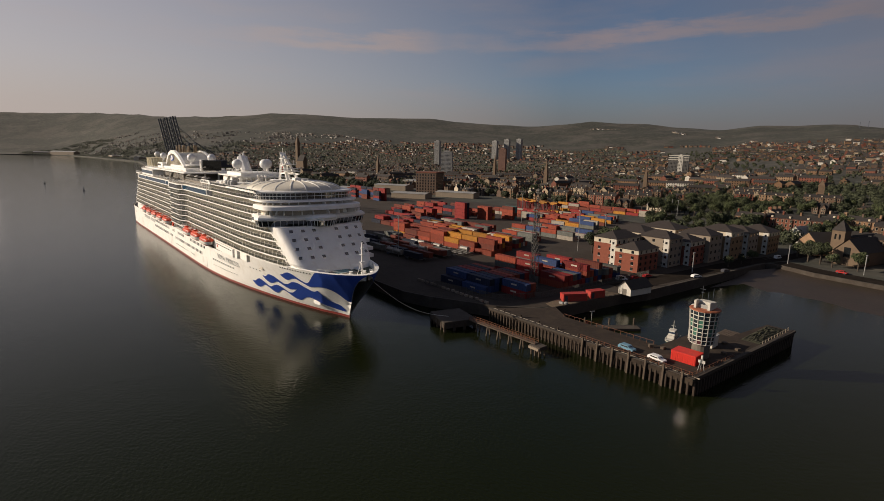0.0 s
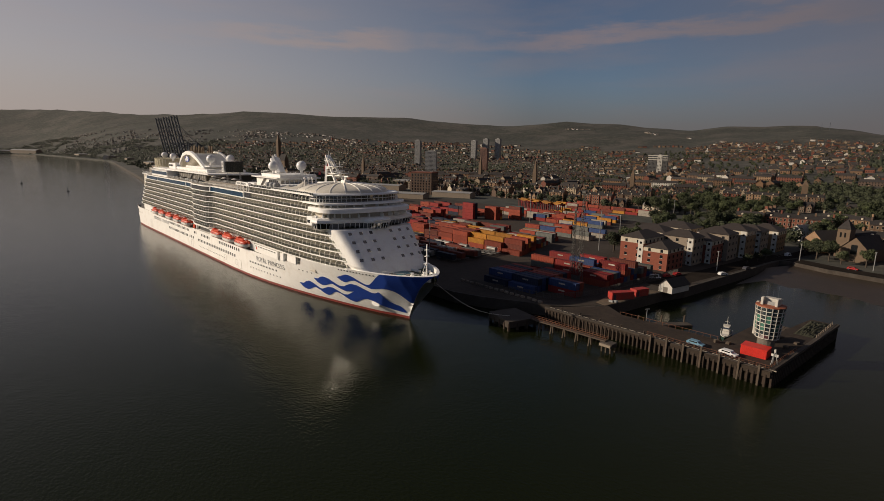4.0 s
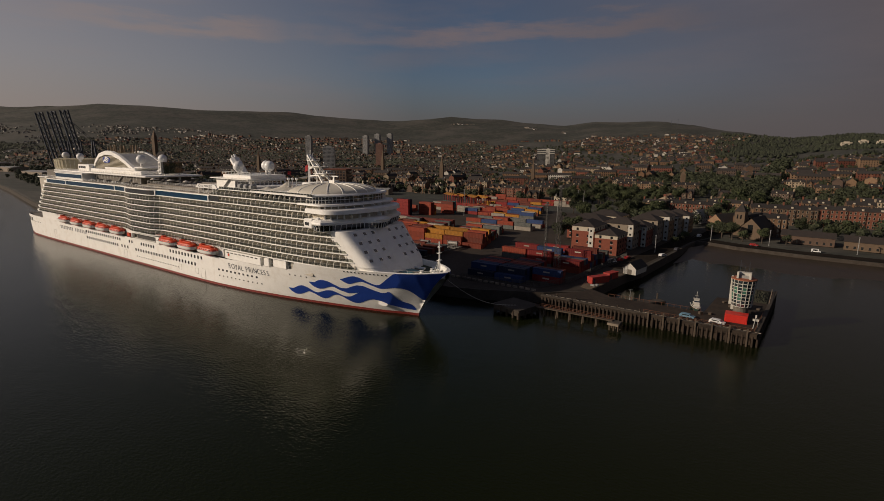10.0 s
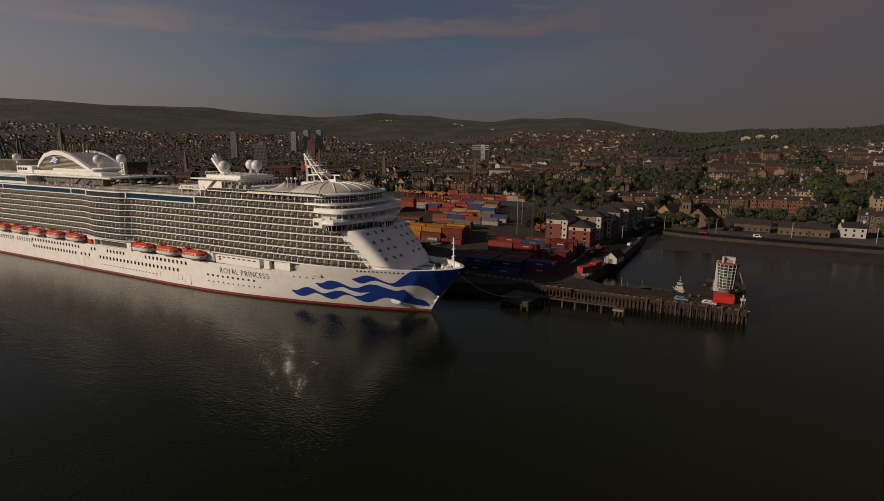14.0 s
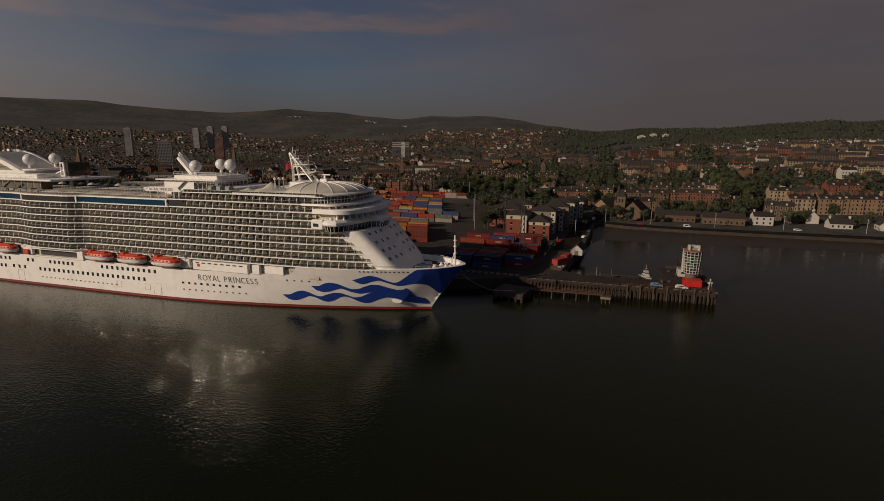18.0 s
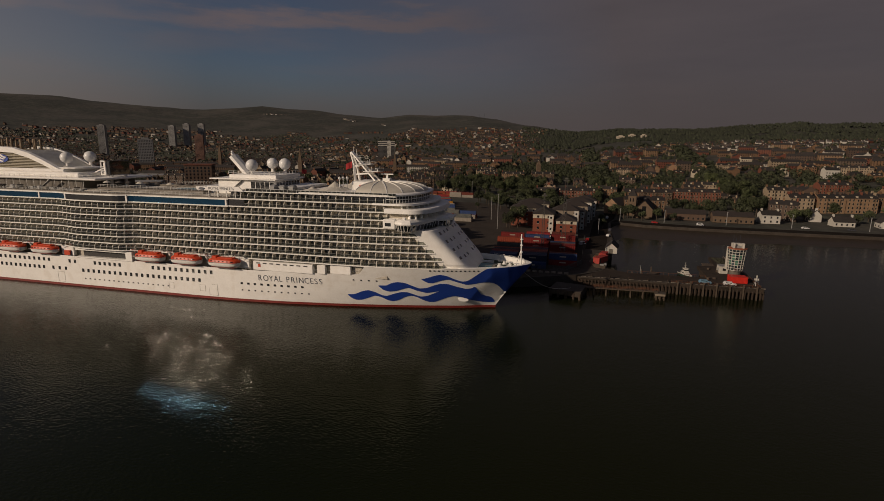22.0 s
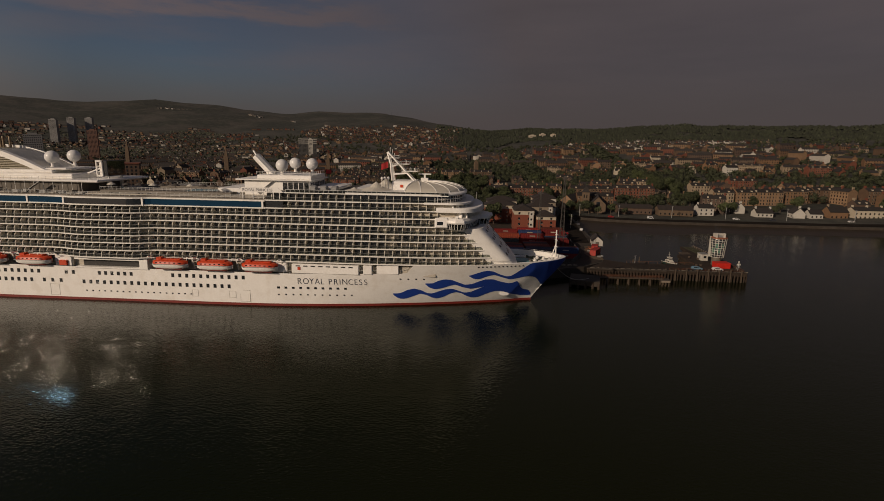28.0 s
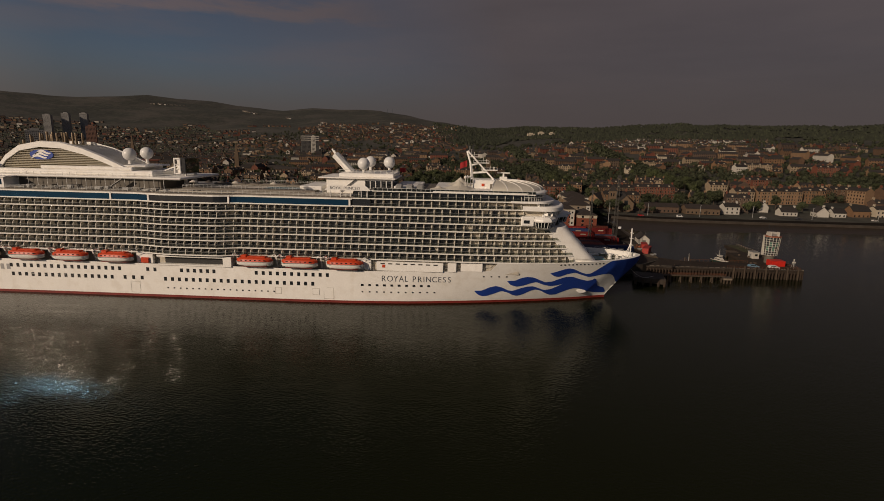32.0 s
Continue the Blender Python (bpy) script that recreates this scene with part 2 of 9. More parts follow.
def palette(name, colors, rough=0.6, var=0.2, scale=0.6, island=False, metal=0.0):
    """A material that takes one of several colours from piece to piece."""
    m = mat(name, (0.5, 0.5, 0.5), rough, metal, var, scale)
    n, l = m.node_tree.nodes, m.node_tree.links
    hsv = next(x for x in n if x.type == "HUE_SAT")
    src = n.new("ShaderNodeNewGeometry" if island else "ShaderNodeObjectInfo")
    rp = n.new("ShaderNodeValToRGB")
    rp.color_ramp.interpolation = "CONSTANT"
    e = rp.color_ramp.elements
    while len(e) < len(colors):
        e.new(1.0)
    for i, c in enumerate(colors):
        e[i].position = i / len(colors)
        e[i].color = (*c, 1)
    l.new(src.outputs["Random Per Island" if island else "Random"], rp.inputs["Fac"])
    l.new(rp.outputs["Color"], hsv.inputs["Color"])
    return m


def wavy(m, size, depth):
    """Float-glass waves, a little out of true from pane to pane."""
    n, l = m.node_tree.nodes, m.node_tree.links
    tc, nz, bp = n.new("ShaderNodeTexCoord"), n.new("ShaderNodeTexNoise"), n.new("ShaderNodeBump")
    nz.inputs["Scale"].default_value, nz.inputs["Detail"].default_value = 1.0 / size, 1.0
    bp.inputs["Strength"].default_value, bp.inputs["Distance"].default_value = 1.0, depth
    l.new(tc.outputs["Object"], nz.inputs["Vector"])
    l.new(nz.outputs["Fac"], bp.inputs["Height"])
    l.new(bp.outputs["Normal"], n["Principled BSDF"].inputs["Normal"])
    return m


def glass(name, color, rough=0.05, var=0.3):
    m = mat(name, color, rough, 0.0, var, 0.35, spec=0.8)
    m.node_tree.nodes["Principled BSDF"].inputs["IOR"].default_value = 1.95
    return m


def water_material():
    m = bpy.data.materials.new("river_water")
    m.use_nodes = True
    n, l = m.node_tree.nodes, m.node_tree.links
    b = n["Principled BSDF"]
    b.inputs["Base Color"].default_value = (0.0078, 0.0102, 0.0034, 1)
    b.inputs["Roughness"].default_value = 0.045
    b.inputs["IOR"].default_value = 1.22
    b.inputs["Specular Tint"].default_value = (1.0, 0.93, 0.52, 1)
    tc = n.new("ShaderNodeTexCoord")
    last = None
    for sc, st, dist in ((0.03, 0.05, 1.5), (0.2, 0.11, 0.45), (1.15, 0.46, 0.16), (3.2, 0.28, 0.05)):
        nz = n.new("ShaderNodeTexNoise")
        nz.inputs["Scale"].default_value, nz.inputs["Detail"].default_value = sc, 1.5
        mp = n.new("ShaderNodeMapping")
        mp.inputs["Scale"].default_value = (1.0, 1.5, 1.0)
        mp.inputs["Rotation"].default_value = (0, 0, 0.4)
        l.new(tc.outputs["Object"], mp.inputs["Vector"])
        l.new(mp.outputs["Vector"], nz.inputs["Vector"])
        bp = n.new("ShaderNodeBump")
        bp.inputs["Strength"].default_value, bp.inputs["Distance"].default_value = st, dist
        l.new(nz.outputs["Fac"], bp.inputs["Height"])
        # the basin behind the pier lies in the lee
        sep, calm = n.new("ShaderNodeSeparateXYZ"), n.new("ShaderNodeMapRange")
        calm.inputs["From Min"].default_value, calm.inputs["From Max"].default_value = 25.0, 60.0
        calm.inputs["To Min"].default_value, calm.inputs["To Max"].default_value = st, st * 0.6
        l.new(tc.outputs["Object"], sep.inputs["Vector"])
        l.new(sep.outputs["Y"], calm.inputs["Value"])
        l.new(calm.outputs["Result"], bp.inputs["Strength"])
        if last:
            l.new(last, bp.inputs["Normal"])
        last = bp.outputs["Normal"]
    l.new(last, b.inputs["Normal"])
    return m


M_WATER = water_material()
M_SHIP = mat("ship_white_paint", (0.87, 0.855, 0.81), 0.45, var=0.05, scale=0.25, stain=((0.62, 0.55, 0.45), 0.25, 3.0))
M_SHIPD = mat("ship_deck", (0.17, 0.15, 0.125), 0.8, var=0.2, scale=0.4)
M_RED = mat("boot_top_red", (0.20, 0.022, 0.016), 0.6, var=0.25, scale=0.3)
M_BLUE = mat("livery_blue", (0.015, 0.055, 0.30), 0.4, var=0.1, scale=0.3)
M_BALGLASS = mat("balcony_glass", (0.016, 0.02, 0.018), 0.055, var=0.3, scale=0.35, spec=0.6)
_n, _l = M_BALGLASS.node_tree.nodes, M_BALGLASS.node_tree.links
_clear = _n.new("ShaderNodeBsdfTransparent")
_clear.inputs["Color"].default_value = (0.47, 0.50, 0.45, 1)
_see = _n.new("ShaderNodeMixShader")
_see.inputs["Fac"].default_value = 0.45
_l.new(_clear.outputs["BSDF"], _see.inputs[1])
_l.new(_n["Principled BSDF"].outputs["BSDF"], _see.inputs[2])
_l.new(_see.outputs["Shader"], _n["Material Output"].inputs["Surface"])
wavy(M_BALGLASS, 1.6, 0.005)
M_BALGLASS.node_tree.nodes["Principled BSDF"].inputs["IOR"].default_value = 2.4
M_DARKWIN = glass("dark_window_glass", (0.013, 0.015, 0.016), 0.035)
M_DOORGLASS = wavy(glass("balcony_door_glass", (0.013, 0.015, 0.016), 0.28), 1.6, 0.014)
M_DOORGLASS.node_tree.nodes["Principled BSDF"].inputs["IOR"].default_value = 1.8
M_BANDGLASS = wavy(mat("blue_mirror_glass", (0.020, 0.095, 0.18), 0.055, 0.70, 0.12, 0.35), 1.5, 0.010)
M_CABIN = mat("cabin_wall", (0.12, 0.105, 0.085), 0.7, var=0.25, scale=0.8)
M_ORANGE = mat("lifeboat_orange", (0.58, 0.055, 0.013), 0.45, var=0.1, scale=0.6)
M_STEEL = mat("painted_steel_grey", (0.30, 0.30, 0.29), 0.5, 0.3, 0.2, 0.8)
M_CRANE = mat("dark_crane_steel", (0.035, 0.045, 0.06), 0.6, 0.2, 0.2, 0.3)
M_CONC = mat("weathered_concrete", (0.040, 0.030, 0.022), 0.9, var=0.3, scale=0.15, bump=0.3, stain=((0.06, 0.05, 0.04), 0.7, 4.0))
M_ROAD = mat("dark_road_asphalt", (0.019, 0.0150, 0.012), 1.0, var=0.35, scale=0.06, bump=0.2, spec=0.05, stain=((0.030, 0.024, 0.019), 0.6, 8.0))
M_ASPH = mat("worn_asphalt", (0.040, 0.031, 0.024), 0.92, var=0.35, scale=0.06, bump=0.2, spec=0.25, stain=((0.052, 0.043, 0.034), 0.6, 12.0))
M_PILE = mat("rusted_sheet_pile", (0.046, 0.030, 0.020), 0.85, 0.2, 0.4, 0.4, 0.4, stain=((0.02, 0.018, 0.014), 0.8, 2.0))
M_TIMBER = mat("weathered_timber", (0.075, 0.053, 0.036), 0.85, var=0.35, scale=0.8, bump=0.3)


# ---- helpers ----
def part(name, bm, material, parent=None, label="", smooth=False):
    me = bpy.data.meshes.new(name)
    bm.to_mesh(me)
    bm.free()
    if smooth:
        me.polygons.foreach_set("use_smooth", [True] * len(me.polygons))
    me.materials.append(material)
    ob = new(name, me)
    if parent is not None:
        ob.parent = parent
    if label:
        ob["label"] = label
    return ob


def raw(name, verts, faces, material, parent=None, label="", smooth=False):
    me = bpy.data.meshes.new(name)
    me.from_pydata(verts, [], faces)
    me.update()
    if smooth:
        me.polygons.foreach_set("use_smooth", [True] * len(me.polygons))
    me.materials.append(material)
    ob = new(name, me)
    if parent is not None:
        ob.parent = parent
    if label:
        ob["label"] = label
    return ob


def same(name, me, parent, loc, rz=0.0, scale=(1, 1, 1)):
    """One more object on a mesh that exists."""
    ob = new(name, me)
    ob.parent = parent
    ob.location, ob.rotation_euler, ob.scale = loc, (0, 0, rz), scale
    return ob


def thing(name, label, category, group="", kind="", at=(0, 0, 0), rz=0.0):
    ob = new(name)
    ob.empty_display_size = 0.5
    ob.matrix_world = pose(at[0], at[1], at[2], 0, 0, rz)
    return tagged(ob, label, category, group, kind)


def box(bm, x0, y0, z0, x1, y1, z1, bevel=0.0):
    v = [bm.verts.new(p) for p in ((x0, y0, z0), (x1, y0, z0), (x1, y1, z0), (x0, y1, z0), (x0, y0, z1), (x1, y0, z1), (x1, y1, z1), (x0, y1, z1))]
    fs = [bm.faces.new([v[i] for i in f]) for f in ((3, 2, 1, 0), (4, 5, 6, 7), (0, 1, 5, 4), (1, 2, 6, 5), (2, 3, 7, 6), (3, 0, 4, 7))]
    if bevel:
        es = list({e for f in fs for e in f.edges})
        bmesh.ops.bevel(bm, geom=es, offset=bevel, segments=1, affect="EDGES")


def boxes(*bs, bevel=0.0):
    bm = bmesh.new()
    for b in bs:
        box(bm, *b, bevel=bevel)
    return bm


def beam(bm, a, b, w, h=None, seg=4):
    """A bar from a to b."""
    a, b = Vector(a), Vector(b)
    d = b - a
    q = d.to_track_quat("Z", "Y").to_matrix()
    h = h or w
    ring = [(math.cos(2 * math.pi * (i + 0.5) / seg) * w * 0.7071, math.sin(2 * math.pi * (i + 0.5) / seg) * h * 0.7071) for i in range(seg)]
    lo = [bm.verts.new(a + q @ Vector((x, y, 0))) for x, y in ring]
    hi = [bm.verts.new(b + q @ Vector((x, y, 0))) for x, y in ring]
    for i in range(seg):
        bm.faces.new((lo[i], lo[(i + 1) % seg], hi[(i + 1) % seg], hi[i]))
    bm.faces.new(lo[::-1])
    bm.faces.new(hi)


def lathe(bm, profile, cx, cy, seg=24):
    """Rings of (radius, z) round a vertical axis."""
    rings = []
    for r, z in profile:
        rings.append([bm.verts.new((cx + r * math.cos(2 * math.pi * i / seg), cy + r * math.sin(2 * math.pi * i / seg), z)) for i in range(seg)])
    for p, q in zip(rings, rings[1:]):
        for i in range(seg):
            bm.faces.new((p[i], p[(i + 1) % seg], q[(i + 1) % seg], q[i]))
    bm.faces.new(rings[0][::-1])
    bm.faces.new(rings[-1])


def prism(bm, outline, z0, z1):
    """An upright prism on a counter-clockwise outline."""
    lo = [bm.verts.new((x, y, z0)) for x, y in outline]
    hi = [bm.verts.new((x, y, z1)) for x, y in outline]
    n = len(outline)
    for i in range(n):
        bm.faces.new((lo[i], lo[(i + 1) % n], hi[(i + 1) % n], hi[i]))
    bm.faces.new(lo[::-1])
    bm.faces.new(hi)


def lerp(table, x):
    """Piecewise linear value from rows of (x, value)."""
    if x <= table[0][0]:
        return table[0][1]
    for (a, p), (b, q) in zip(table, table[1:]):
        if x <= b:
            return p + (q - p) * (x - a) / (b - a)
    return table[-1][1]


# ---- ground and water ----
COAST = [(-6600, -330), (-4300, -240), (-4250, -61), (-4200, 62), (-4000, 150), (-3500, 205), (-2740, 245), (-2300, 280), (-1900, 237), (-918, 109), (-700, 76), (-490, 38), (-400, 25), (-5, 25), (6, 28.5), (28, 40), (39.5, 51), (41.5, 62), (44, 91), (47, 103), (53, 205), (57.5, 207), (75, 199), (105, 194), (160, 192), (260, 190), (420, 196), (900, 230), (1500, 150), (5000, 100)]
RIDGE = [(-20, 120), (45, 143), (52, 152), (70, 154), (80, 136), (90, 140), (97, 208), (101, 270), (108, 285), (111, 265), (118, 300), (123, 330), (127, 310), (131, 285), (135, 308), (141, 332), (150, 350), (156.5, 353), (160, 338), (164, 333), (167.5, 336), (170, 357), (172.4, 378), (176, 386), (179, 373), (181.5, 366), (195, 366)]
REACH = [(-20, 2300), (70, 2300), (85, 2500), (97, 3200), (105, 3800), (157, 4200), (165, 4700), (172.4, 5600), (176, 6150), (179, 6350), (181.5, 6500), (195, 6500)]
START = [(-20, 380), (85, 380), (104, 500), (113, 800), (120, 1600), (160, 1700), (168, 2100), (172.4, 3200), (174, 3800), (176, 4350), (178, 4520), (181.5, 4600), (195, 4600)]
POWER = [(-20, 1.25), (80, 1.3), (105, 1.6), (172, 1.45), (176, 1.3), (195, 1.25)]


def soft_lerp(table, a):
    return (lerp(table, a - 2) + 2 * lerp(table, a - 1) + 2 * lerp(table, a) + 2 * lerp(table, a + 1) + lerp(table, a + 2)) / 8


def ground_z(x, y):
    d = math.hypot(x - 50, y + 130)
    az = math.degrees(math.atan2(y + 130, x - 50))
    if az < -90:
        az += 360
    R, Z = soft_lerp(REACH, az), lerp(RIDGE, az)
    s = soft_lerp(START, az)
    u = max(0.0, min(1.0, (d - s) / (R - s)))
    z = 4.0 + (Z - 4.0) * u ** lerp(POWER, az)
    rough = 16 * u * noise.noise((x / 420, y / 420, 0)) + 7 * u * noise.noise((x / 130, y / 130, 3))
    if d > R:
        z -= (d - R) * 0.02
    return z + rough * min(1, u * 4)


def build_ground():
    xs = sorted({*[c[0] for c in COAST], *range(-400, 700, 20), *range(-1500, -400, 50), *range(700, 2000, 60), *range(-5000, -1500, 80), *range(-6600, -5000, 80), *range(2000, 5001, 200)})
    steps = [0, 0.5, 4, 12, 30, 60, 100, 150, 200, 260, 330, 400, 480, 570, 670, 780, 900, 1030, 1170, 1320, 1480, 1650, 1830, 2020, 2220, 2430, 2650, 2880, 3120, 3370, 3630, 3900, 4200, 4600, 5000]
    verts, faces = [], []
    n = len(steps)
    for x in xs:
        c = lerp(COAST, x)
        for j, s in enumerate(steps):
            verts.append((x, c + s, ground_z(x, c + s) if j else -2.0))
    for i in range(len(xs) - 1):
        for j in range(n - 1):
            a = i * n + j
            faces.append((a, a + n, a + n + 1, a + 1))
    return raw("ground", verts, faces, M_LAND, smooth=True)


def land_material():
    """Rough pasture and dark woods in patches with ragged edges."""
    m = mat("grass_heath_and_town_ground", (0.034, 0.038, 0.017), 0.95, var=0.5, scale=0.03, fine=4)
    n, l = m.node_tree.nodes, m.node_tree.links
    tc = next(x for x in n if x.type == "TEX_COORD")
    hsv = next(x for x in n if x.type == "HUE_SAT")
    field, grain = n.new("ShaderNodeTexNoise"), n.new("ShaderNodeTexNoise")
    field.inputs["Scale"].default_value, field.inputs["Detail"].default_value, field.inputs["Roughness"].default_value = 0.0042, 10, 0.66
    grain.inputs["Scale"].default_value, grain.inputs["Detail"].default_value, grain.inputs["Roughness"].default_value = 0.045, 3, 0.7
    rp = n.new("ShaderNodeValToRGB")
    e = rp.color_ramp.elements
    # tones greyed, raised and drawn together, so the hills' haze sits in the colour
    e[0].position, e[0].color = 0.42, (0.024, 0.026, 0.018, 1)
    e[1].position, e[1].color = 0.62, (0.056, 0.051, 0.040, 1)
    for q, c in ((0.49, (0.029, 0.031, 0.021, 1)), (0.53, (0.042, 0.040, 0.030, 1))):
        k = e.new(q)
        k.color = c
    # crowns of the woods as a fine grain that dies out on the open heath
    gr = n.new("ShaderNodeMapRange")
    gr.inputs["From Min"].default_value, gr.inputs["From Max"].default_value = 0.35, 0.65
    gr.inputs["To Min"].default_value, gr.inputs["To Max"].default_value = 0.5, 1.5
    soft = n.new("ShaderNodeMapRange")
    soft.inputs["From Min"].default_value, soft.inputs["From Max"].default_value = 0.48, 0.58
    soft.inputs["To Min"].default_value, soft.inputs["To Max"].default_value = 1.0, 0.15
    mul = n.new("ShaderNodeMix")
    mul.data_type, mul.blend_type = "RGBA", "MULTIPLY"
    for v in (field, grain):
        l.new(tc.outputs["Object"], v.inputs["Vector"])
    l.new(grain.outputs["Fac"], gr.inputs["Value"])
    l.new(field.outputs["Fac"], soft.inputs["Value"])
    l.new(soft.outputs["Result"], mul.inputs["Factor"])
    l.new(field.outputs["Fac"], rp.inputs["Fac"])
    l.new(rp.outputs["Color"], mul.inputs["A"])
    l.new(gr.outputs["Result"], mul.inputs["B"])
    l.new(mul.outputs["Result"], hsv.inputs["Color"])
    return m


M_LAND = land_material()
ground = tagged(build_ground(), "grassy land rising from the waterfront to wooded moorland hills", "ground", kind="structure")
bm = boxes((-7500, -6000, -6, 6000, 6000, 0))
water = tagged(part("water", bm, M_WATER), "calm dark river water with fine ripples", "water", kind="structure")

# quay walls along the coast
bm = bmesh.new()
for (x0, y0), (x1, y1) in zip(COAST[8:29], COAST[9:30]):
    v = [bm.verts.new(p) for p in ((x0, y0, -3), (x1, y1, -3), (x1, y1, 4.02), (x0, y0, 4.02))]
    bm.faces.new(v)
    d = Vector((y1 - y0, x0 - x1, 0)).normalized() * -0.9
    w = [bm.verts.new(p) for p in ((x0, y0, 4.02), (x1, y1, 4.02), (x1 + d.x, y1 + d.y, 4.02), (x0 + d.x, y0 + d.y, 4.02))]
    bm.faces.new(w)
quay_wall = tagged(part("quay_wall", bm, M_CONC), "weathered stone quay wall standing in the water", "quay wall", kind="structure")
# paved yard
bm = bmesh.new()
prism(bm, [(-420, 26), (-5, 26), (5.5, 29.5), (27, 40.5), (38, 51.5), (40.5, 62), (43, 91), (46, 103), (51, 200), (30, 236), (-60, 300), (-420, 300)], 3.5, 4.04)
yard = tagged(part("pavement", bm, M_ASPH), "dark worn asphalt of the container yard", "yard paving", kind="structure")

# ---- the ship ----
def half_beam(x, z):
    """Half breadth of the hull at x along the ship and z above the water."""
    top = lerp([(-316, 14.5), (-306, 17.5), (-290, 19.0), (-60, 19.0), (-45, 18.6), (-30, 17.6), (-18, 15.7), (-8, 13.5), (0, 11.0), (5, 8.3), (8.5, 5.6), (10.6, 3.4), (11.7, 1.7), (12.2, 0.3)], x)
    wl_ = lerp([(-316, 12.0), (-308, 15.5), (-295, 18.2), (-275, 19.0), (-110, 19.0), (-90, 18.4), (-72, 16.7), (-55, 14.0), (-40, 11.0), (-25, 7.4), (-12, 3.8), (-4, 1.4), (0, 0.25), (12.2, 0.05)], x)
    u = max(0.0, min(1.0, z / 16.5))
    stem = 12.2 * u ** 1.15
    if x > stem:
        return 0.0
    k = u ** 0.85
    y = wl_ + (top - wl_) * k
    near = max(0.0, min(1.0, (stem - x) / 10.0))
    f = 0.25 + 0.75 * near ** 0.6
    return max(0.03, y * (f + (1 - f) * u * u))


def hull_top(x):
    return lerp([(-316, 12.4), (-84, 11.8), (-46, 12.6), (-43.6, 13.0), (-41.5, 15.7), (-33, 16.0), (-10, 16.3), (12.2, 16.8)], x)


def hull_sheet(name, xs, lo, hi, nz, material, parent, out=0.0, sides=(-1, 1)):
    """A sheet that lies on the hull between two heights, which may change along it."""
    verts, faces = [], []
    for s in sides:
        base = len(verts)
        for x in xs:
            a, b = lo(x), hi(x)
            for j in range(nz + 1):
                z = a + (b - a) * j / nz
                verts.append((min(x, 12.2 * max(0, min(1, z / 16.5)) ** 1.15) if z > 0 else min(x, 0.0), s * (half_beam(min(x, 12.2 * max(0, min(1, z / 16.5)) ** 1.15), z) + out), z))
        for i in range(len(xs) - 1):
            for j in range(nz):
                a = base + i * (nz + 1) + j
                q = (a, a + nz + 1, a + nz + 2, a + 1)
                faces.append(q if s < 0 else q[::-1])
    return raw(name, verts, faces, material, parent, smooth=True)


ship = thing("cruise_ship", "large white cruise ship with blue wave livery moored at the quay", "cruise ship")
HX = [-316 + 4 * i for i in range(59)] + [-80, -76, -72, -68, -64, -60, -56, -52, -48, -44, -46, -43.6, -41.5, -40, -37, -35, -33,  -28, -24, -20, -17, -14, -11, -8, -6, -4, -2, 0, 1.5, 3, 4.5, 6, 7.5, 9, 10, 11, 11.7, 12.2]
HX = sorted(set(HX))
hull = hull_sheet("hull", HX, lambda x: 0.85, hull_top, 20, M_SHIP, ship)
hull_sheet("boot_top", HX, lambda x: -2.0, lambda x: 0.85, 1, M_RED, ship)
# stern plate and decks inside the hull
bm = bmesh.new()
for x0, x1, z in ((-316, -84, 11.5), (-84, -41.6, 11.7), (-41.6, 10.8, 14.6)):
    n = 24
    L = [(x0 + (x1 - x0) * i / n) for i in range(n + 1)]
    lo = [bm.verts.new((x, -half_beam(x, z) + 0.15, z)) for x in L]
    hi = [bm.verts.new((x, half_beam(x, z) - 0.15, z)) for x in L]
    for i in range(n):
        bm.faces.new((lo[i], lo[i + 1], hi[i + 1], hi[i]))
part("weather_deck", bm, M_SHIPD, ship)
bm = bmesh.new()
vs = [bm.verts.new((-316, s * half_beam(-316, z), z)) for s, z in ((-1, -2), (-1, 4), (-1, 8), (-1, 12.4), (1, 12.4), (1, 8), (1, 4), (1, -2))]
bm.faces.new(vs[::-1])
part("transom", bm, M_SHIP, ship)

# livery on the bow: wave ribbons on both sides
def stem_z(x):
    return 0.0 if x <= 0 else 16.5 * (x / 12.2) ** (1 / 1.15)


LV_HI_U = [(-22.7, 11.9), (-20.3, 12.7), (-18.2, 13.5), (-16.4, 13.9), (-14.4, 13.5), (-12, 12.2), (-9.6, 11.3), (-8, 11.5), (-6.4, 12.6), (-3.8, 14.6), (-1.6, 16.2), (-0.6, 16.5), (12.2, 16.7)]
LV_HI_L = [(-22.7, 11.8), (-21, 10.6), (-19.4, 10.4), (-16.6, 11.5), (-14, 12.1), (-11.2, 11.0), (-8.4, 10.0), (-6.2, 10.3), (-3.2, 11.0), (-1.0, 11.0), (0.8, 10.3), (2.2, 8.7), (3.2, 6.8), (4.5, 6.2), (12.2, 6)]
LV_MID_U = [(-37.6, 8.9), (-34.9, 9.0), (-32.9, 10.1), (-30.8, 10.6), (-28.5, 10.3), (-26.4, 9.3), (-24, 8.2), (-21.4, 8.5), (-19.5, 9.4), (-17, 10.3)]
LV_MID_L = [(-37.6, 8.8), (-36.5, 7.3), (-34.3, 6.5), (-32, 6.9), (-29.4, 7.9), (-27.4, 8.4), (-24.7, 7.2), (-21.9, 6.4), (-19.6, 6.8), (-17, 7.4)]
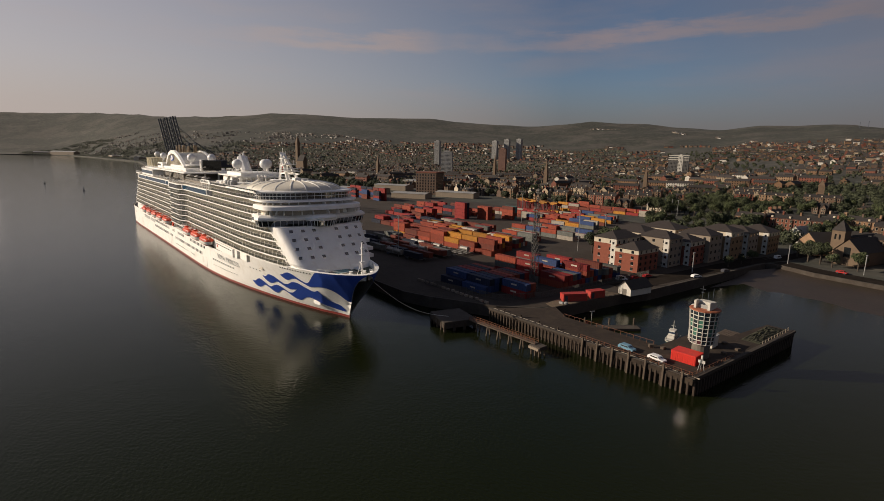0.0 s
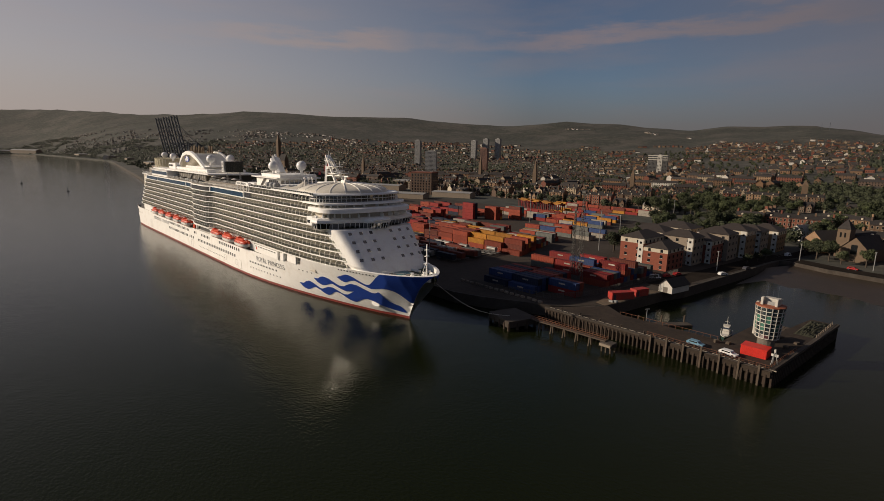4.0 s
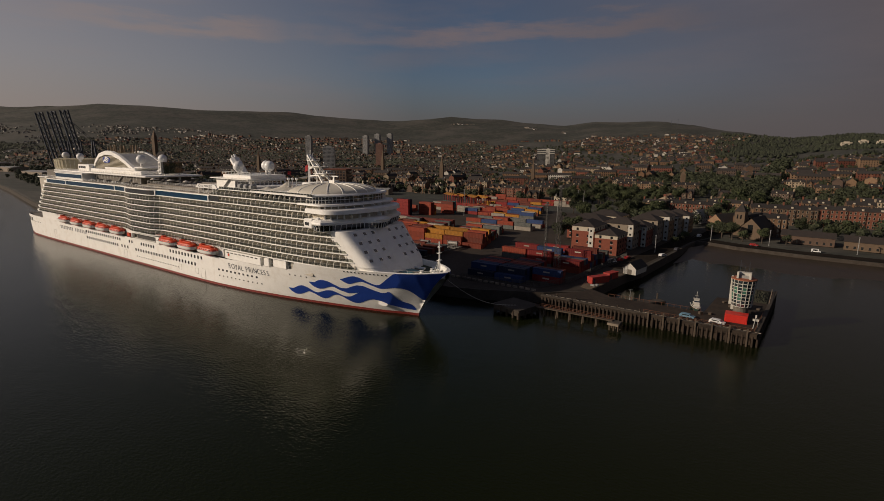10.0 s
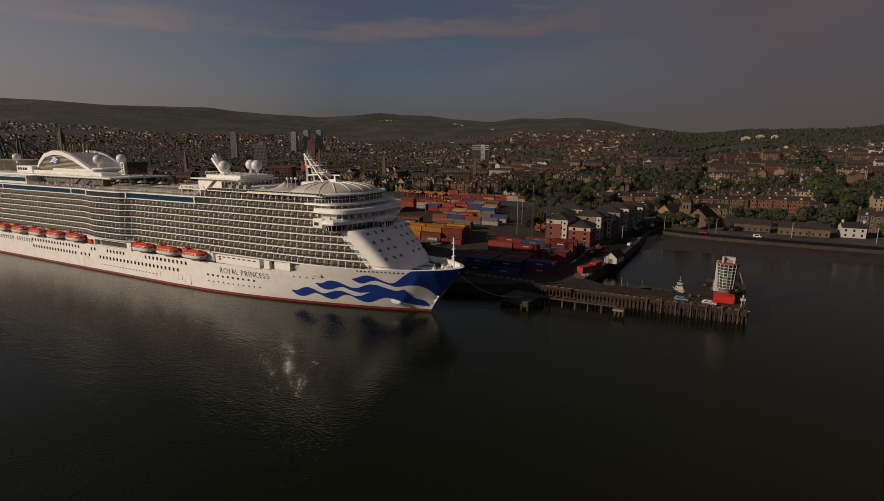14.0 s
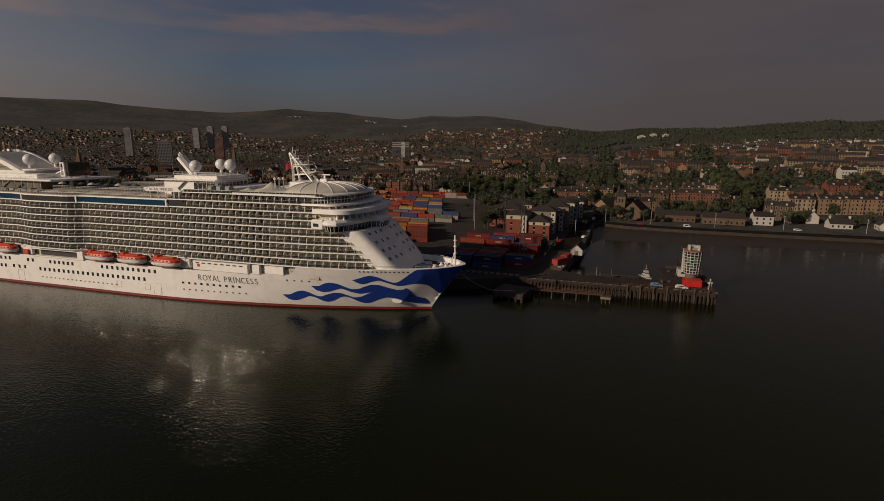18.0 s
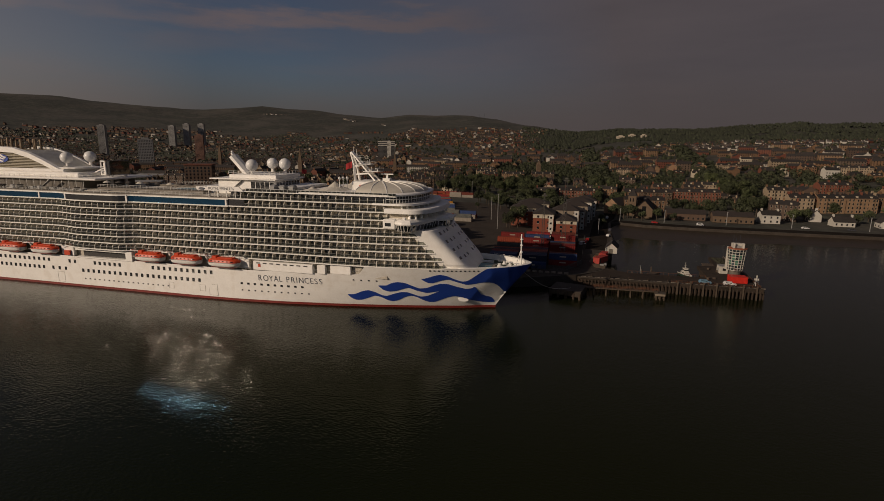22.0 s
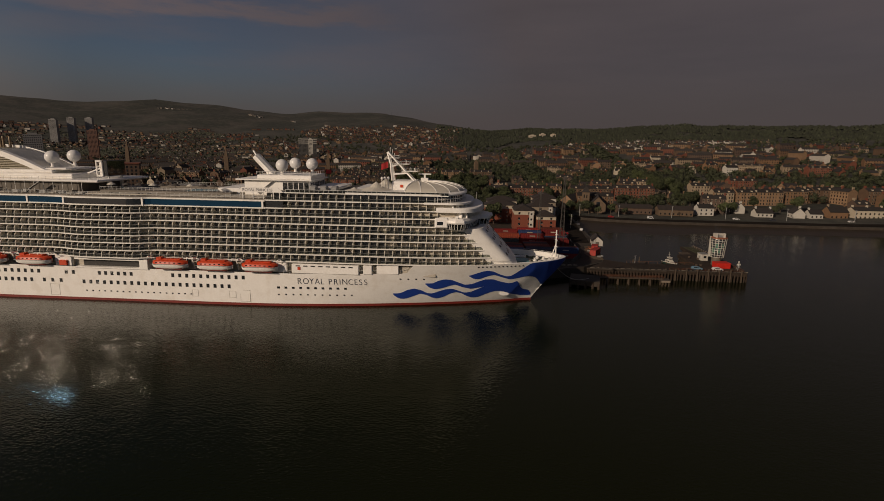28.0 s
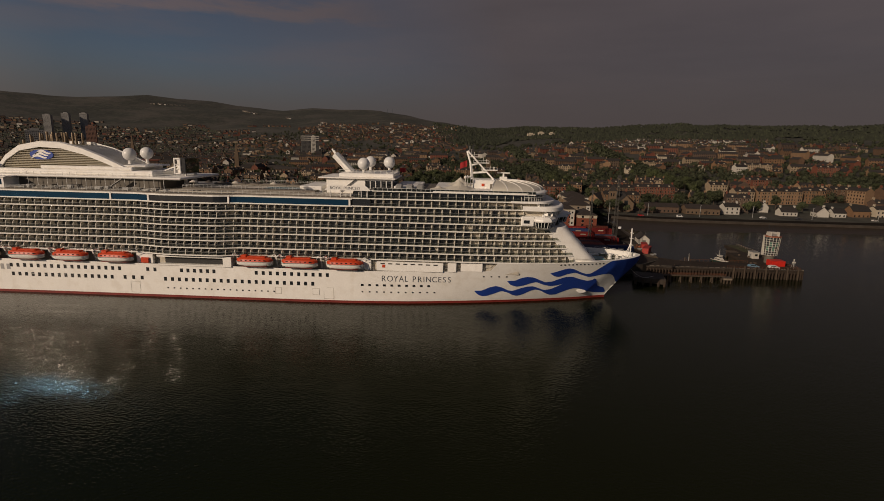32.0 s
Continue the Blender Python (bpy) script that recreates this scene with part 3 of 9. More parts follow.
LV_LOW_U = [(-48.9, 4.9), (-46.4, 5.0), (-43.8, 6.3), (-41.5, 6.9), (-39.2, 6.2), (-37.2, 5.0), (-35.5, 4.7), (-33.2, 5.6), (-30.6, 6.5), (-28.3, 6.6), (-25.9, 5.6), (-24.1, 4.8), (-21.8, 5.1), (-19.2, 6.4), (-17, 7.5)]
LV_LOW_L = [(-48.9, 4.8), (-48, 3.5), (-46.4, 2.7), (-44.4, 2.8), (-41.8, 3.8), (-39.5, 4.8), (-37.2, 4.1), (-35.5, 3.0), (-33.8, 2.5), (-31.8, 3.1), (-29.2, 4.6), (-27.2, 5.2), (-25.2, 4.6), (-23.3, 3.3), (-21.6, 2.5), (-19.5, 2.6), (-17, 3.8)]
LV_BODY_U = [(-17, 10.3), (-14.4, 10.3), (-11.6, 9.2), (-8.6, 8.3), (-6.8, 8.6), (-5.4, 9.5), (-5.0, 8.0), (-4.0, 5.7), (-2.2, 4.9), (-0.8, 4.5), (0.0, 2.6)]
LV_BODY_L = [(-17, 3.8), (-15.2, 4.6), (-13, 5.2), (-10.7, 4.9), (-8.6, 4.0), (-6.4, 3.1), (-3.8, 2.4), (-1.2, 2.1), (0.0, 2.2)]


def smooth_table(t, x, w=0.5):
    return (lerp(t, x - w) + 2 * lerp(t, x) + lerp(t, x + w)) / 4


for up, low in ((LV_HI_U, LV_HI_L), (LV_MID_U, LV_MID_L), (LV_LOW_U, LV_LOW_L), (LV_BODY_U, LV_BODY_L)):
    n = 90
    xs = [up[0][0] + (up[-1][0] - up[0][0]) * i / n for i in range(n + 1)]
    for side in ((-1,), (1,)):
        hull_sheet("livery_wave", xs, lambda x: max(smooth_table(low, x), stem_z(x)), lambda x: max(smooth_table(up, x), stem_z(x) + 0.01, smooth_table(low, x) + 0.02), 20, M_BLUE, ship, out=0.12, sides=side)

# hull windows and portholes on both sides
M_TEAKY = mat("pale_deck_planks", (0.30, 0.26, 0.20), 0.8, var=0.2, scale=0.8)
M_FRAME = mat("window_surround", (0.55, 0.53, 0.48), 0.5, var=0.1, scale=1)


def hull_window(x, z, w, h, s, me):
    y = half_beam(x, z)
    dy = half_beam(x + 0.5, z) - half_beam(x - 0.5, z)
    ob = same("hull_window", me, ship, (x, s * (y + 0.03), z), math.atan2(s * dy, 1.0))
    return ob


def window_mesh(name, w, h, material):
    bm = boxes((-w / 2, -0.06, -h / 2, w / 2, 0.06, h / 2), bevel=0.05)
    me = bpy.data.meshes.new(name)
    bm.to_mesh(me)
    bm.free()
    me.materials.append(material)
    return me


me_win = window_mesh("hull_window", 1.05, 1.35, M_DARKWIN)
me_port = window_mesh("porthole", 0.6, 0.45, M_DARKWIN)
me_mid = window_mesh("hull_window", 0.95, 0.75, M_DARKWIN)
for x0, x1, n, z, me in ((-125.1, -100.1, 11, 9.9, me_win), (-157.7, -105.3, 22, 6.6, me_win), (-151.7, -140.1, 6, 9.9, me_win), (-213.5, -174.0, 17, 9.9, me_win), (-213.2, -177.0, 16, 6.7, me_win), (-172.3, -166.1, 3, 6.8, me_win), (-163.8, -161.2, 2, 9.9, me_win),
                         (-157.0, -119.0, 18, 3.4, me_port), (-88.0, -65.0, 10, 6.7, me_mid), (-88.0, -63.0, 11, 4.2, me_port), (-46, -38, 4, 10.6, me_port), (-300, -282, 7, 8.6, me_port), (-250, -232, 7, 9.8, me_port)):
    for i in range(n):
        hull_window(x0 + (x1 - x0) * i / (n - 1), z, 1, 1, -1, me)
# a row of slots under the bow bulwark and shell doors
for i in range(12):
    x = -19.5 + 1.4 * i
    hull_window(x, 15.3 + 0.02 * i, 1, 1, -1, me_port)
for x0, x1, z0, z1 in ((-170.4, -167.0, 1.3, 5.4), (-101.5, -98.0, 1.3, 5.4), (-105.4, -103.0, 2.6, 5.0), (-118.6, -116.4, 2.6, 5.0), (-260, -256.5, 2, 6.5)):
    bm = bmesh.new()
    for a, b, c, d in ((x0, z0, x1, z0 + 0.12), (x0, z1 - 0.12, x1, z1), (x0, z0, x0 + 0.12, z1), (x1 - 0.12, z0, x1, z1)):
        y = half_beam((x0 + x1) / 2, (z0 + z1) / 2)
        box(bm, a, -y - 0.05, b, c, -y + 0.2, d)
    part("shell_door", bm, M_FRAME, ship, "outlined shell door in the white hull")

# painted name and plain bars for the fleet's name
M_LETTER = mat("dark_letter_paint", (0.05, 0.055, 0.075), 0.5, var=0.1, scale=1)


def lettering(text, size, depth, material, parent, matrix):
    cu = bpy.data.curves.new("lettering", "FONT")
    cu.body, cu.size, cu.extrude, cu.align_x = text, size, depth, "LEFT"
    cu.offset = -0.012 * size
    cu.materials.append(material)
    ob = new("lettering", cu)
    ob.parent = parent
    ob.matrix_basis = matrix
    return ob


LETTER_W = {"R": 0.72, "O": 0.84, "Y": 0.70, "A": 0.72, "L": 0.58, " ": 0.42, "P": 0.66, "I": 0.34, "N": 0.80, "C": 0.76, "E": 0.62, "S": 0.64}
NAME = "ROYAL PRINCESS"
unit = 24.6 / sum(LETTER_W[ch] for ch in NAME)
x = -81.5
for ch in NAME:
    w = LETTER_W[ch] * unit
    if ch != " ":
        m_ = x + w / 2
        turn = math.degrees(math.atan2(half_beam(m_ - 1, 9.4) - half_beam(m_ + 1, 9.4), 2.0))
        lean = math.degrees(math.atan2(half_beam(m_, 10.6) - half_beam(m_, 8.2), 2.4))
        lettering(ch, 3.1, 0.02, M_LETTER, ship, pose(x + 0.1, -half_beam(x, 8.2) - 0.06, 8.2, 90 + lean, 0, turn) @ Matrix.Diagonal((0.86, 1, 1, 1)))
    x += w
M_FADED = mat("faded_letter_paint", (0.34, 0.34, 0.34), 0.5, var=0.1, scale=1)
for i in range(16):
    if i == 8:
        continue
    x = -249 + 2.25 * i
    part("fleet_letter_bar", boxes((x, -19.06, 8.3, x + 1.25, -18.9, 10.2)), M_FADED, ship, "plain faded grey bar in place of a letter")

# ---- superstructure ----
DECK0, STEP = 16.0, 2.6
M_DIVIDER = mat("cream_balcony_divider", (0.56, 0.53, 0.46), 0.6, var=0.15, scale=0.8)
M_CABWALL = mat("pale_cabin_wall", (0.46, 0.42, 0.35), 0.65, var=0.15, scale=0.6)


def bulge(x):
    """The glass walkway and the cabins under it swell out from the side amidships."""
    a = max(0.0, min(1.0, (x + 168) / 14))
    b = max(0.0, min(1.0, (-130 - x) / 8))
    a, b = a * a * (3 - 2 * a), b * b * (3 - 2 * b)
    taper = lerp([(-52, 0.0), (-36, 0.7), (-25, 2.0), (-14, 4.0)], x)
    return 2.4 * a * b - taper


def aft_x(k):
    return -284 + 2.4 * k


def fore_x(k):
    return (-15.1, -15.5, -18.0, -20.5, -23.1, -33.3, -33.3, -31.5, -31.5)[k]


def strip(name, x0, x1, y_out, y_in, z0, z1, material, parent, label="", swell=True, step=2.0):
    """A long solid strip along the ship's side that follows its swelling."""
    n = max(2, int((x1 - x0) / step))
    xs = [x0 + (x1 - x0) * i / n for i in range(n + 1)]
    verts, faces = [], []
    for x in xs:
        o = bulge(x) if swell else 0.0
        q = min(o, 0.0) if y_in > 0 else 0.0
        verts += [(x, -y_out - o, z0), (x, -y_out - o, z1), (x, -y_in - q, z1), (x, -y_in - q, z0)]
    for i in range(n):
        a = 4 * i
        for j in range(4):
            faces.append((a + j, a + 4 + j, a + 4 + (j + 1) % 4, a + (j + 1) % 4))
    faces += [(0, 1, 2, 3), (4 * n + 3, 4 * n + 2, 4 * n + 1, 4 * n)]
    return raw(name, verts, faces, material, parent, label)


random.seed(12)
# inner walls behind the balconies
part("superstructure", boxes((-281, -16.5, 11.5, -55, 17.5, 37.0), (-55, -14.2, 15.7, -34, 14.6, 37.0), (-262, -16.3, 37.0, -92, 16.3, 37.4)), M_CABWALL, ship, "beige cabin walls behind the balconies")
for k in range(9):
    z = DECK0 + STEP * k
    x0, x1 = aft_x(k), fore_x(k)
    if k == 8:
        x0 = -91.0
    strip("deck_slab", x0 - 0.4, x1 + 0.1, 18.6, 16.4, z - 0.26, z + 0.1, M_SHIP, ship)
    raw("port_side", *(lambda a, b, c: ([(a, 16.5, c), (b, 16.5, c), (b, 18.5, c), (a, 18.5, c), (a, 16.5, c + 1.2), (b, 16.5, c + 1.2), (b, 18.5, c + 1.2), (a, 18.5, c + 1.2)], [(3, 2, 1, 0), (4, 5, 6, 7), (0, 1, 5, 4), (1, 2, 6, 5), (2, 3, 7, 6), (3, 0, 4, 7)]))(x0, x1, z), M_SHIP, ship)
    strip("cabin_wall", -56, x1 - 0.1, 16.5, 13.5, z + 0.05, z + 2.36, M_CABWALL, ship)
    if k == 7:
        x0 = -91.0
    if k < 9:
        V, F = [], []
        gx = x1 - 0.2
        while gx > x0 + 1.3:
            o, ya, yb, yc = bulge(gx), random.gauss(0, 0.021), random.gauss(0, 0.021), random.gauss(0, 0.003)
            o2 = bulge(gx - 1.3)
            a = len(V)
            V += [(gx, -18.44 - o + ya, z + 0.12), (gx - 1.3, -18.44 - o2 + yb, z + 0.12), (gx - 1.3, -18.44 - o2 + yb + yc, z + 1.0), (gx, -18.44 - o + ya + yc, z + 1.0)]
            F.append((a, a + 1, a + 2, a + 3))
            gx -= 1.36
        pane = tagged(raw("balcony_rail_glass", V, F, M_BALGLASS, ship, "row of clear glass balcony panes"), kind="stuff")
        pane.visible_shadow = False
        strip("handrail", x0, x1, 18.5, 18.38, z + 1.0, z + 1.06, M_STEEL, ship)
BAY = 2.72
# a balcony divider: full height at the wall, its outer top corner cut in a curve
bm_d = bmesh.new()
cut = [(-18.42, 0.1), (-18.42, 1.0), (-18.3, 1.5), (-18.0, 1.85), (-17.6, 2.1), (-17.2, 2.26), (-16.4, 2.3), (-16.4, 0.1)]
side_a = [bm_d.verts.new((-0.13, a, b)) for a, b in cut]
side_b = [bm_d.verts.new((0.13, a, b)) for a, b in cut]
bm_d.faces.new(side_a)
bm_d.faces.new(side_b[::-1])
for i in range(len(cut)):
    k = (i + 1) % len(cut)
    bm_d.faces.new((side_a[k], side_a[i], side_b[i], side_b[k]))
bmesh.ops.recalc_face_normals(bm_d, faces=bm_d.faces)
me_div = bpy.data.meshes.new("balcony_divider")
bm_d.to_mesh(me_div)
bm_d.free()
me_div.materials.append(M_DIVIDER)
bm_d = boxes((0.4, -0.07, 0.15, 2.3, 0.07, 2.15))
me_door = bpy.data.meshes.new("balcony_door")
bm_d.to_mesh(me_door)
bm_d.free()
me_door.materials.append(M_DOORGLASS)
rest_v, rest_f, door_v, door_f = [], [], [], []
random.seed(6)


def add_box(V, F, x0, y0, z0, x1, y1, z1):
    a = len(V)
    V += [(x0, y0, z0), (x1, y0, z0), (x1, y1, z0), (x0, y1, z0), (x0, y0, z1), (x1, y0, z1), (x1, y1, z1), (x0, y1, z1)]
    F += [tuple(a + i for i in f) for f in ((3, 2, 1, 0), (4, 5, 6, 7), (0, 1, 5, 4), (1, 2, 6, 5), (2, 3, 7, 6), (3, 0, 4, 7))]


for k in range(9):
    z = DECK0 + STEP * k
    x = fore_x(k) - 0.3
    stop = -91.0 if k > 6 else aft_x(k)
    while x > stop + 1:
        o = bulge(x)
        if x > -106:
            same("balcony_divider", me_div, ship, (x, -o, z))
            leaf = same("balcony_door", me_door, ship, (x - BAY, -16.5 - o, z))
            leaf.rotation_euler = (random.gauss(0, 0.008), 0, random.gauss(0, 0.012))
        else:
            a = len(rest_v)
            rest_v += [(x + e, yy - o, z + zz) for e in (-0.13, 0.13) for yy, zz in ((-18.42, 0.1), (-18.42, 1.0), (-18.2, 1.65), (-17.7, 2.05), (-17.1, 2.28), (-16.0 + o, 2.28), (-16.0 + o, 0.1))]
            rest_f += [tuple(a + q for q in range(7)), tuple(a + 13 - q for q in range(7))] + [(a + q, a + 7 + q, a + 7 + (q + 1) % 7, a + (q + 1) % 7) for q in range(7)]
            add_box(door_v, door_f, x - BAY + 0.4, -16.58 - o * 0.9, z + 0.15, x - BAY + 2.3, -16.42 - o * 0.9, z + 2.15)
            tz, tx = random.gauss(0, 0.024), random.gauss(0, 0.016)
            for q in range(-8, 0):
                px, py, pz = door_v[q]
                door_v[q] = (px, py + (tz if px > x - BAY + 1.3 else 0) + (tx if pz > z + 1 else 0), pz)
        x -= BAY
tagged(raw("balcony_divider_rest", rest_v, rest_f, M_DIVIDER, ship), kind="stuff")
tagged(raw("balcony_door_rest", door_v, door_f, M_DOORGLASS, ship), kind="stuff")
strip("cabin_wall", -166, -131, 16.15, 15.5, 16.0, 34, M_CABWALL, ship)

# blue glass band with white surrounds
for x0, x1, w in ((-262, -175.2, 1), (-174, -161.0, 1), (-160.0, -133.6, 0), (-132.6, -92.4, 1)):
    strip("window_band", x0, x1, 18.62, 18.2, 34.25, 36.25, M_BANDGLASS if w else M_DARKWIN, ship, "tinted glass band" if w else "dark curved walkway glass")
strip("band_surround", -263, -91.2, 18.8, 18.1, 33.85, 34.25, M_SHIP, ship)
strip("band_surround", -263, -91.2, 18.8, 18.1, 36.25, 36.75, M_SHIP, ship)
for x in (-174.6, -160.5, -133.1, -92.0, -262.6, -235):
    o = bulge(x)
    part("band_post", boxes((x - 0.3, -18.85 - o, 33.9, x + 0.3, -18.0 - o, 36.7)), M_SHIP, ship)
part("dark_band_end", boxes((-91.0, -18.5, 34.3, -85, -18.2, 36.4)), M_DARKWIN, ship)
# upper promenade deck and rails
M_RAIL = mat("pale_rail_paint", (0.6, 0.6, 0.57), 0.5, var=0.1, scale=1)
strip("upper_deck", -264, -91, 18.3, -18.3, 36.75, 37.15, M_SHIPD, ship)
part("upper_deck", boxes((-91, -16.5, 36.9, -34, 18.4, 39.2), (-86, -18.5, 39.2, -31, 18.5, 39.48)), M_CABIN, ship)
strip("deck_slab", -86, -30, 18.7, 17, 39.2, 39.5, M_SHIP, ship, swell=False)
bm = bmesh.new()
for z in (37.5, 37.9, 38.35):
    n = 60
    L = [(-263 + 172 * i / n) for i in range(n + 1)]
    for a, b in zip(L, L[1:]):
        beam(bm, (a, -18.3 - bulge(a), z), (b, -18.3 - bulge(b), z), 0.06)
for i in range(108):
    x = -263 + 1.6 * i
    beam(bm, (x, -18.3 - bulge(x), 37.1), (x, -18.3 - bulge(x), 38.4), 0.07)
part("deck_railing", bm, M_RAIL, ship, "thin pale deck railing")
bm = bmesh.new()
for i in range(34):
    x = -84 + 1.6 * i
    box(bm, x - 0.05, -18.62, 39.5, x + 0.05, -18.5, 40.4)
box(bm, -84, -18.65, 40.35, -29, -18.5, 40.45)
part("screen_post", bm, M_RAIL, ship, "row of glass screen posts")
part("wind_screen", boxes((-84, -18.6, 39.5, -30, -18.55, 40.35)), M_BALGLASS, ship)
# ---- bow block: sloping front, bridge, tiers, dome roof ----
def front_ring(xc, xs, hw, z, n=28, p=2.6):
    """Plan of the rounded front from starboard to port."""
    out = []
    for i in range(n + 1):
        a = -math.pi / 2 + math.pi * i / n
        c, s = math.cos(a), math.sin(a)
        out.append((xs + (xc - xs) * abs(c) ** (2 / p), hw * math.copysign(abs(s) ** (2 / p), s), z))
    return out


def tier(name, levels, back, material, label="", n=60, p=2.6, smooth=False):
    """A solid with rounded front: levels of (front x, side x, half width, z); back: x of its rear."""
    bm = bmesh.new()
    rings = []
    for xc, xs, hw, z, *own in levels:
        back = own[0] if own else back
        pts = [(back, -hw, z)] + front_ring(xc, xs, hw, z, n, p) + [(back, hw, z)]
        rings.append([bm.verts.new(q) for q in pts])
    m = len(rings[0])
    for a, b in zip(rings, rings[1:]):
        for i in range(m):
            bm.faces.new((a[i], a[(i + 1) % m], b[(i + 1) % m], b[i]))
    bm.faces.new(rings[0][::-1])
    bm.faces.new(rings[-1])
    return part(name, bm, material, ship, label)


tier("front_wall", [(-5.4, -13.6, 12.8, 14.6, -16.0), (-6.0, -14.4, 13.3, 15.9, -16.2), (-7.3, -16.0, 14.4, 17.5, -17.0), (-17.7, -26.4, 16.6, 28.6, -27.0)], -44, M_SHIP, "sloping white front of the superstructure", p=5.0, n=60)
tier("front_core", [(-8.0, -16.0, 12.0, 14.6), (-9.5, -17, 12.6, 17.4), (-19.5, -28, 14.4, 28.6)], -46, M_CABWALL, p=3.2)
# square windows in the front
FRONT_P = 5.0
M_GREYWIN = glass("grey_front_glass", (0.05, 0.05, 0.048), 0.08)
me_front = window_mesh("front_window", 1.25, 1.15, M_GREYWIN)
for r in range(4):
    z = 19.6 + 2.6 * r
    f = (z - 17.5) / 11.1
    xc, xs, hw = -7.3 - 10.4 * f, -16.0 - 10.4 * f, 14.4 + 2.2 * f
    for yy in (-12.2, -8.2, -4.2, 4.2, 8.2, 12.2):
        c = (1 - (abs(yy) / hw) ** FRONT_P) ** (1 / FRONT_P)
        x = xs + (xc - xs) * c
        c2 = (1 - ((abs(yy) + 0.4) / hw) ** FRONT_P) ** (1 / FRONT_P)
        ang = math.atan2((xc - xs) * (c2 - c), 0.4) * (1 if yy > 0 else -1)
        ob = same("front_window", me_front, ship, (x + 0.02, yy, z))
        ob.rotation_euler = (Matrix.Rotation(math.pi / 2 - ang, 3, "Z") @ Matrix.Rotation(-0.753, 3, "X")).to_euler()
# bridge: angled wings, a bay at the middle, leaning windows
BRIDGE = [(-30.2, 17.2), (-29.0, 19.2), (-27.4, 19.8), (-25.2, 19.6), (-23.4, 16.4), (-22.2, 12.5), (-21.2, 8.5), (-20.4, 5.4), (-17.4, 3.9), (-16.4, 2.4), (-16.1, 0.0)]


def bridge_ring(out, z, fine=3):
    """The bridge's plan from starboard to port, grown outward by a distance."""
    half = []
    for (x0, y0), (x1, y1) in zip(BRIDGE, BRIDGE[1:]):
        half += [(x0 + (x1 - x0) * i / fine, y0 + (y1 - y0) * i / fine) for i in range(fine)]
    half.append(BRIDGE[-1])
    pts = [(x, -y) for x, y in half] + [(x, y) for x, y in half[-2::-1]]
    ring = []
    for i, (x, y) in enumerate(pts):
        (x0, y0), (x1, y1) = pts[max(0, i - 2)], pts[min(len(pts) - 1, i + 2)]
        d = Vector((y1 - y0, x0 - x1)).normalized()
        ring.append((x + d.x * out, y + d.y * out, z))
    return ring


def bridge_shell(name, levels, back, material, label=""):
    bm = bmesh.new()
    rows = []
    for out, z in levels:
        ring = bridge_ring(out, z)
        rows.append([bm.verts.new(p) for p in [(back, ring[0][1], z)] + ring + [(back, ring[-1][1], z)]])
    m = len(rows[0])
    for a, b in zip(rows, rows[1:]):
        for i in range(m):
            bm.faces.new((a[i], a[(i + 1) % m], b[(i + 1) % m], b[i]))
    bm.faces.new(rows[0][::-1])
    bm.faces.new(rows[-1])
    return part(name, bm, material, ship, label)


bridge_shell("bridge_soffit", [(-1.6, 27.9), (0.1, 28.55)], -31, M_SHIP)
bridge_shell("bridge_window", [(-0.05, 28.55), (0.5, 30.5)], -30.6, M_DARKWIN, "continuous dark bridge windows")
bridge_shell("bridge_roof", [(0.75, 30.5), (0.95, 30.9), (0.8, 31.5), (0.0, 32.1), (-0.8, 32.3)], -33, M_SHIP, "white curved bridge roof")
ra, rb = bridge_ring(0.02, 28.55, 4), bridge_ring(0.56, 30.5, 4)
for a, b in list(zip(ra, rb))[3:-3:2]:
    bm = bmesh.new()
    beam(bm, a, b, 0.15)
    part("bridge_mullion", bm, M_SHIP, ship)
part("roof_visor", boxes((-19.0, -3.6, 31.3, -14.9, 3.6, 31.8), bevel=0.2), M_SHIP, ship)
for s in (-1, 1):
    part("bridge_wing", boxes((-34.4, 18.2 * s - 0.9, 28.9, -30.0, 18.2 * s + 0.9, 32.2), bevel=0.35), M_SHIP, ship, "white boxed bridge wing")
    part("wing_window", boxes((-33.6, 19.1 * s - 0.08, 29.9, -31.6, 19.1 * s + 0.08, 31.0), bevel=0.07), M_DARKWIN, ship)
    part("wing_lamp", boxes((-27.6, 19.0 * s - 0.5, 32.2, -26.6, 19.0 * s + 0.5, 33.0), bevel=0.15), M_SHIP, ship)
# tiers over the bridge: dark recess, white shield, dark recess, thin slab, glazed lounge
M_TANWALL = mat("cream_cabin_front", (0.46, 0.41, 0.33), 0.7, var=0.2, scale=0.6)
tier("tier_recess", [(-20.6, -28.5, 16.4, 32.2), (-20.6, -28.5, 16.4, 34.1)], -40, M_TANWALL, p=2.5)
tier("tier_shield", [(-18.2, -27.2, 18.7, 34.0), (-18.4, -27.2, 18.6, 35.2), (-18.7, -27.4, 18.3, 35.5)], -34, M_SHIP, "curved white shield below the cabin fronts", p=2.5)
tier("tier_recess", [(-23.6, -31, 16.4, 35.4), (-23.6, -31, 16.4, 36.6)], -45, M_TANWALL, p=2.5)
tier("tier_slab", [(-21.6, -30, 18.6, 36.5), (-21.8, -30, 18.5, 37.1)], -38, M_SHIP, p=2.5)
tier("lounge_window", [(-25.4, -34, 17.2, 37.1), (-25.4, -34, 17.2, 39.5)], -62, M_DARKWIN, "dark glazed lounge under the dome roof", p=2.4)
tier("lounge_roof_edge", [(-24.3, -33.8, 18.6, 39.4), (-24.3, -33.8, 18.7, 39.8), (-24.9, -33.8, 18.2, 40.1)], -64, M_SHIP, p=2.4)
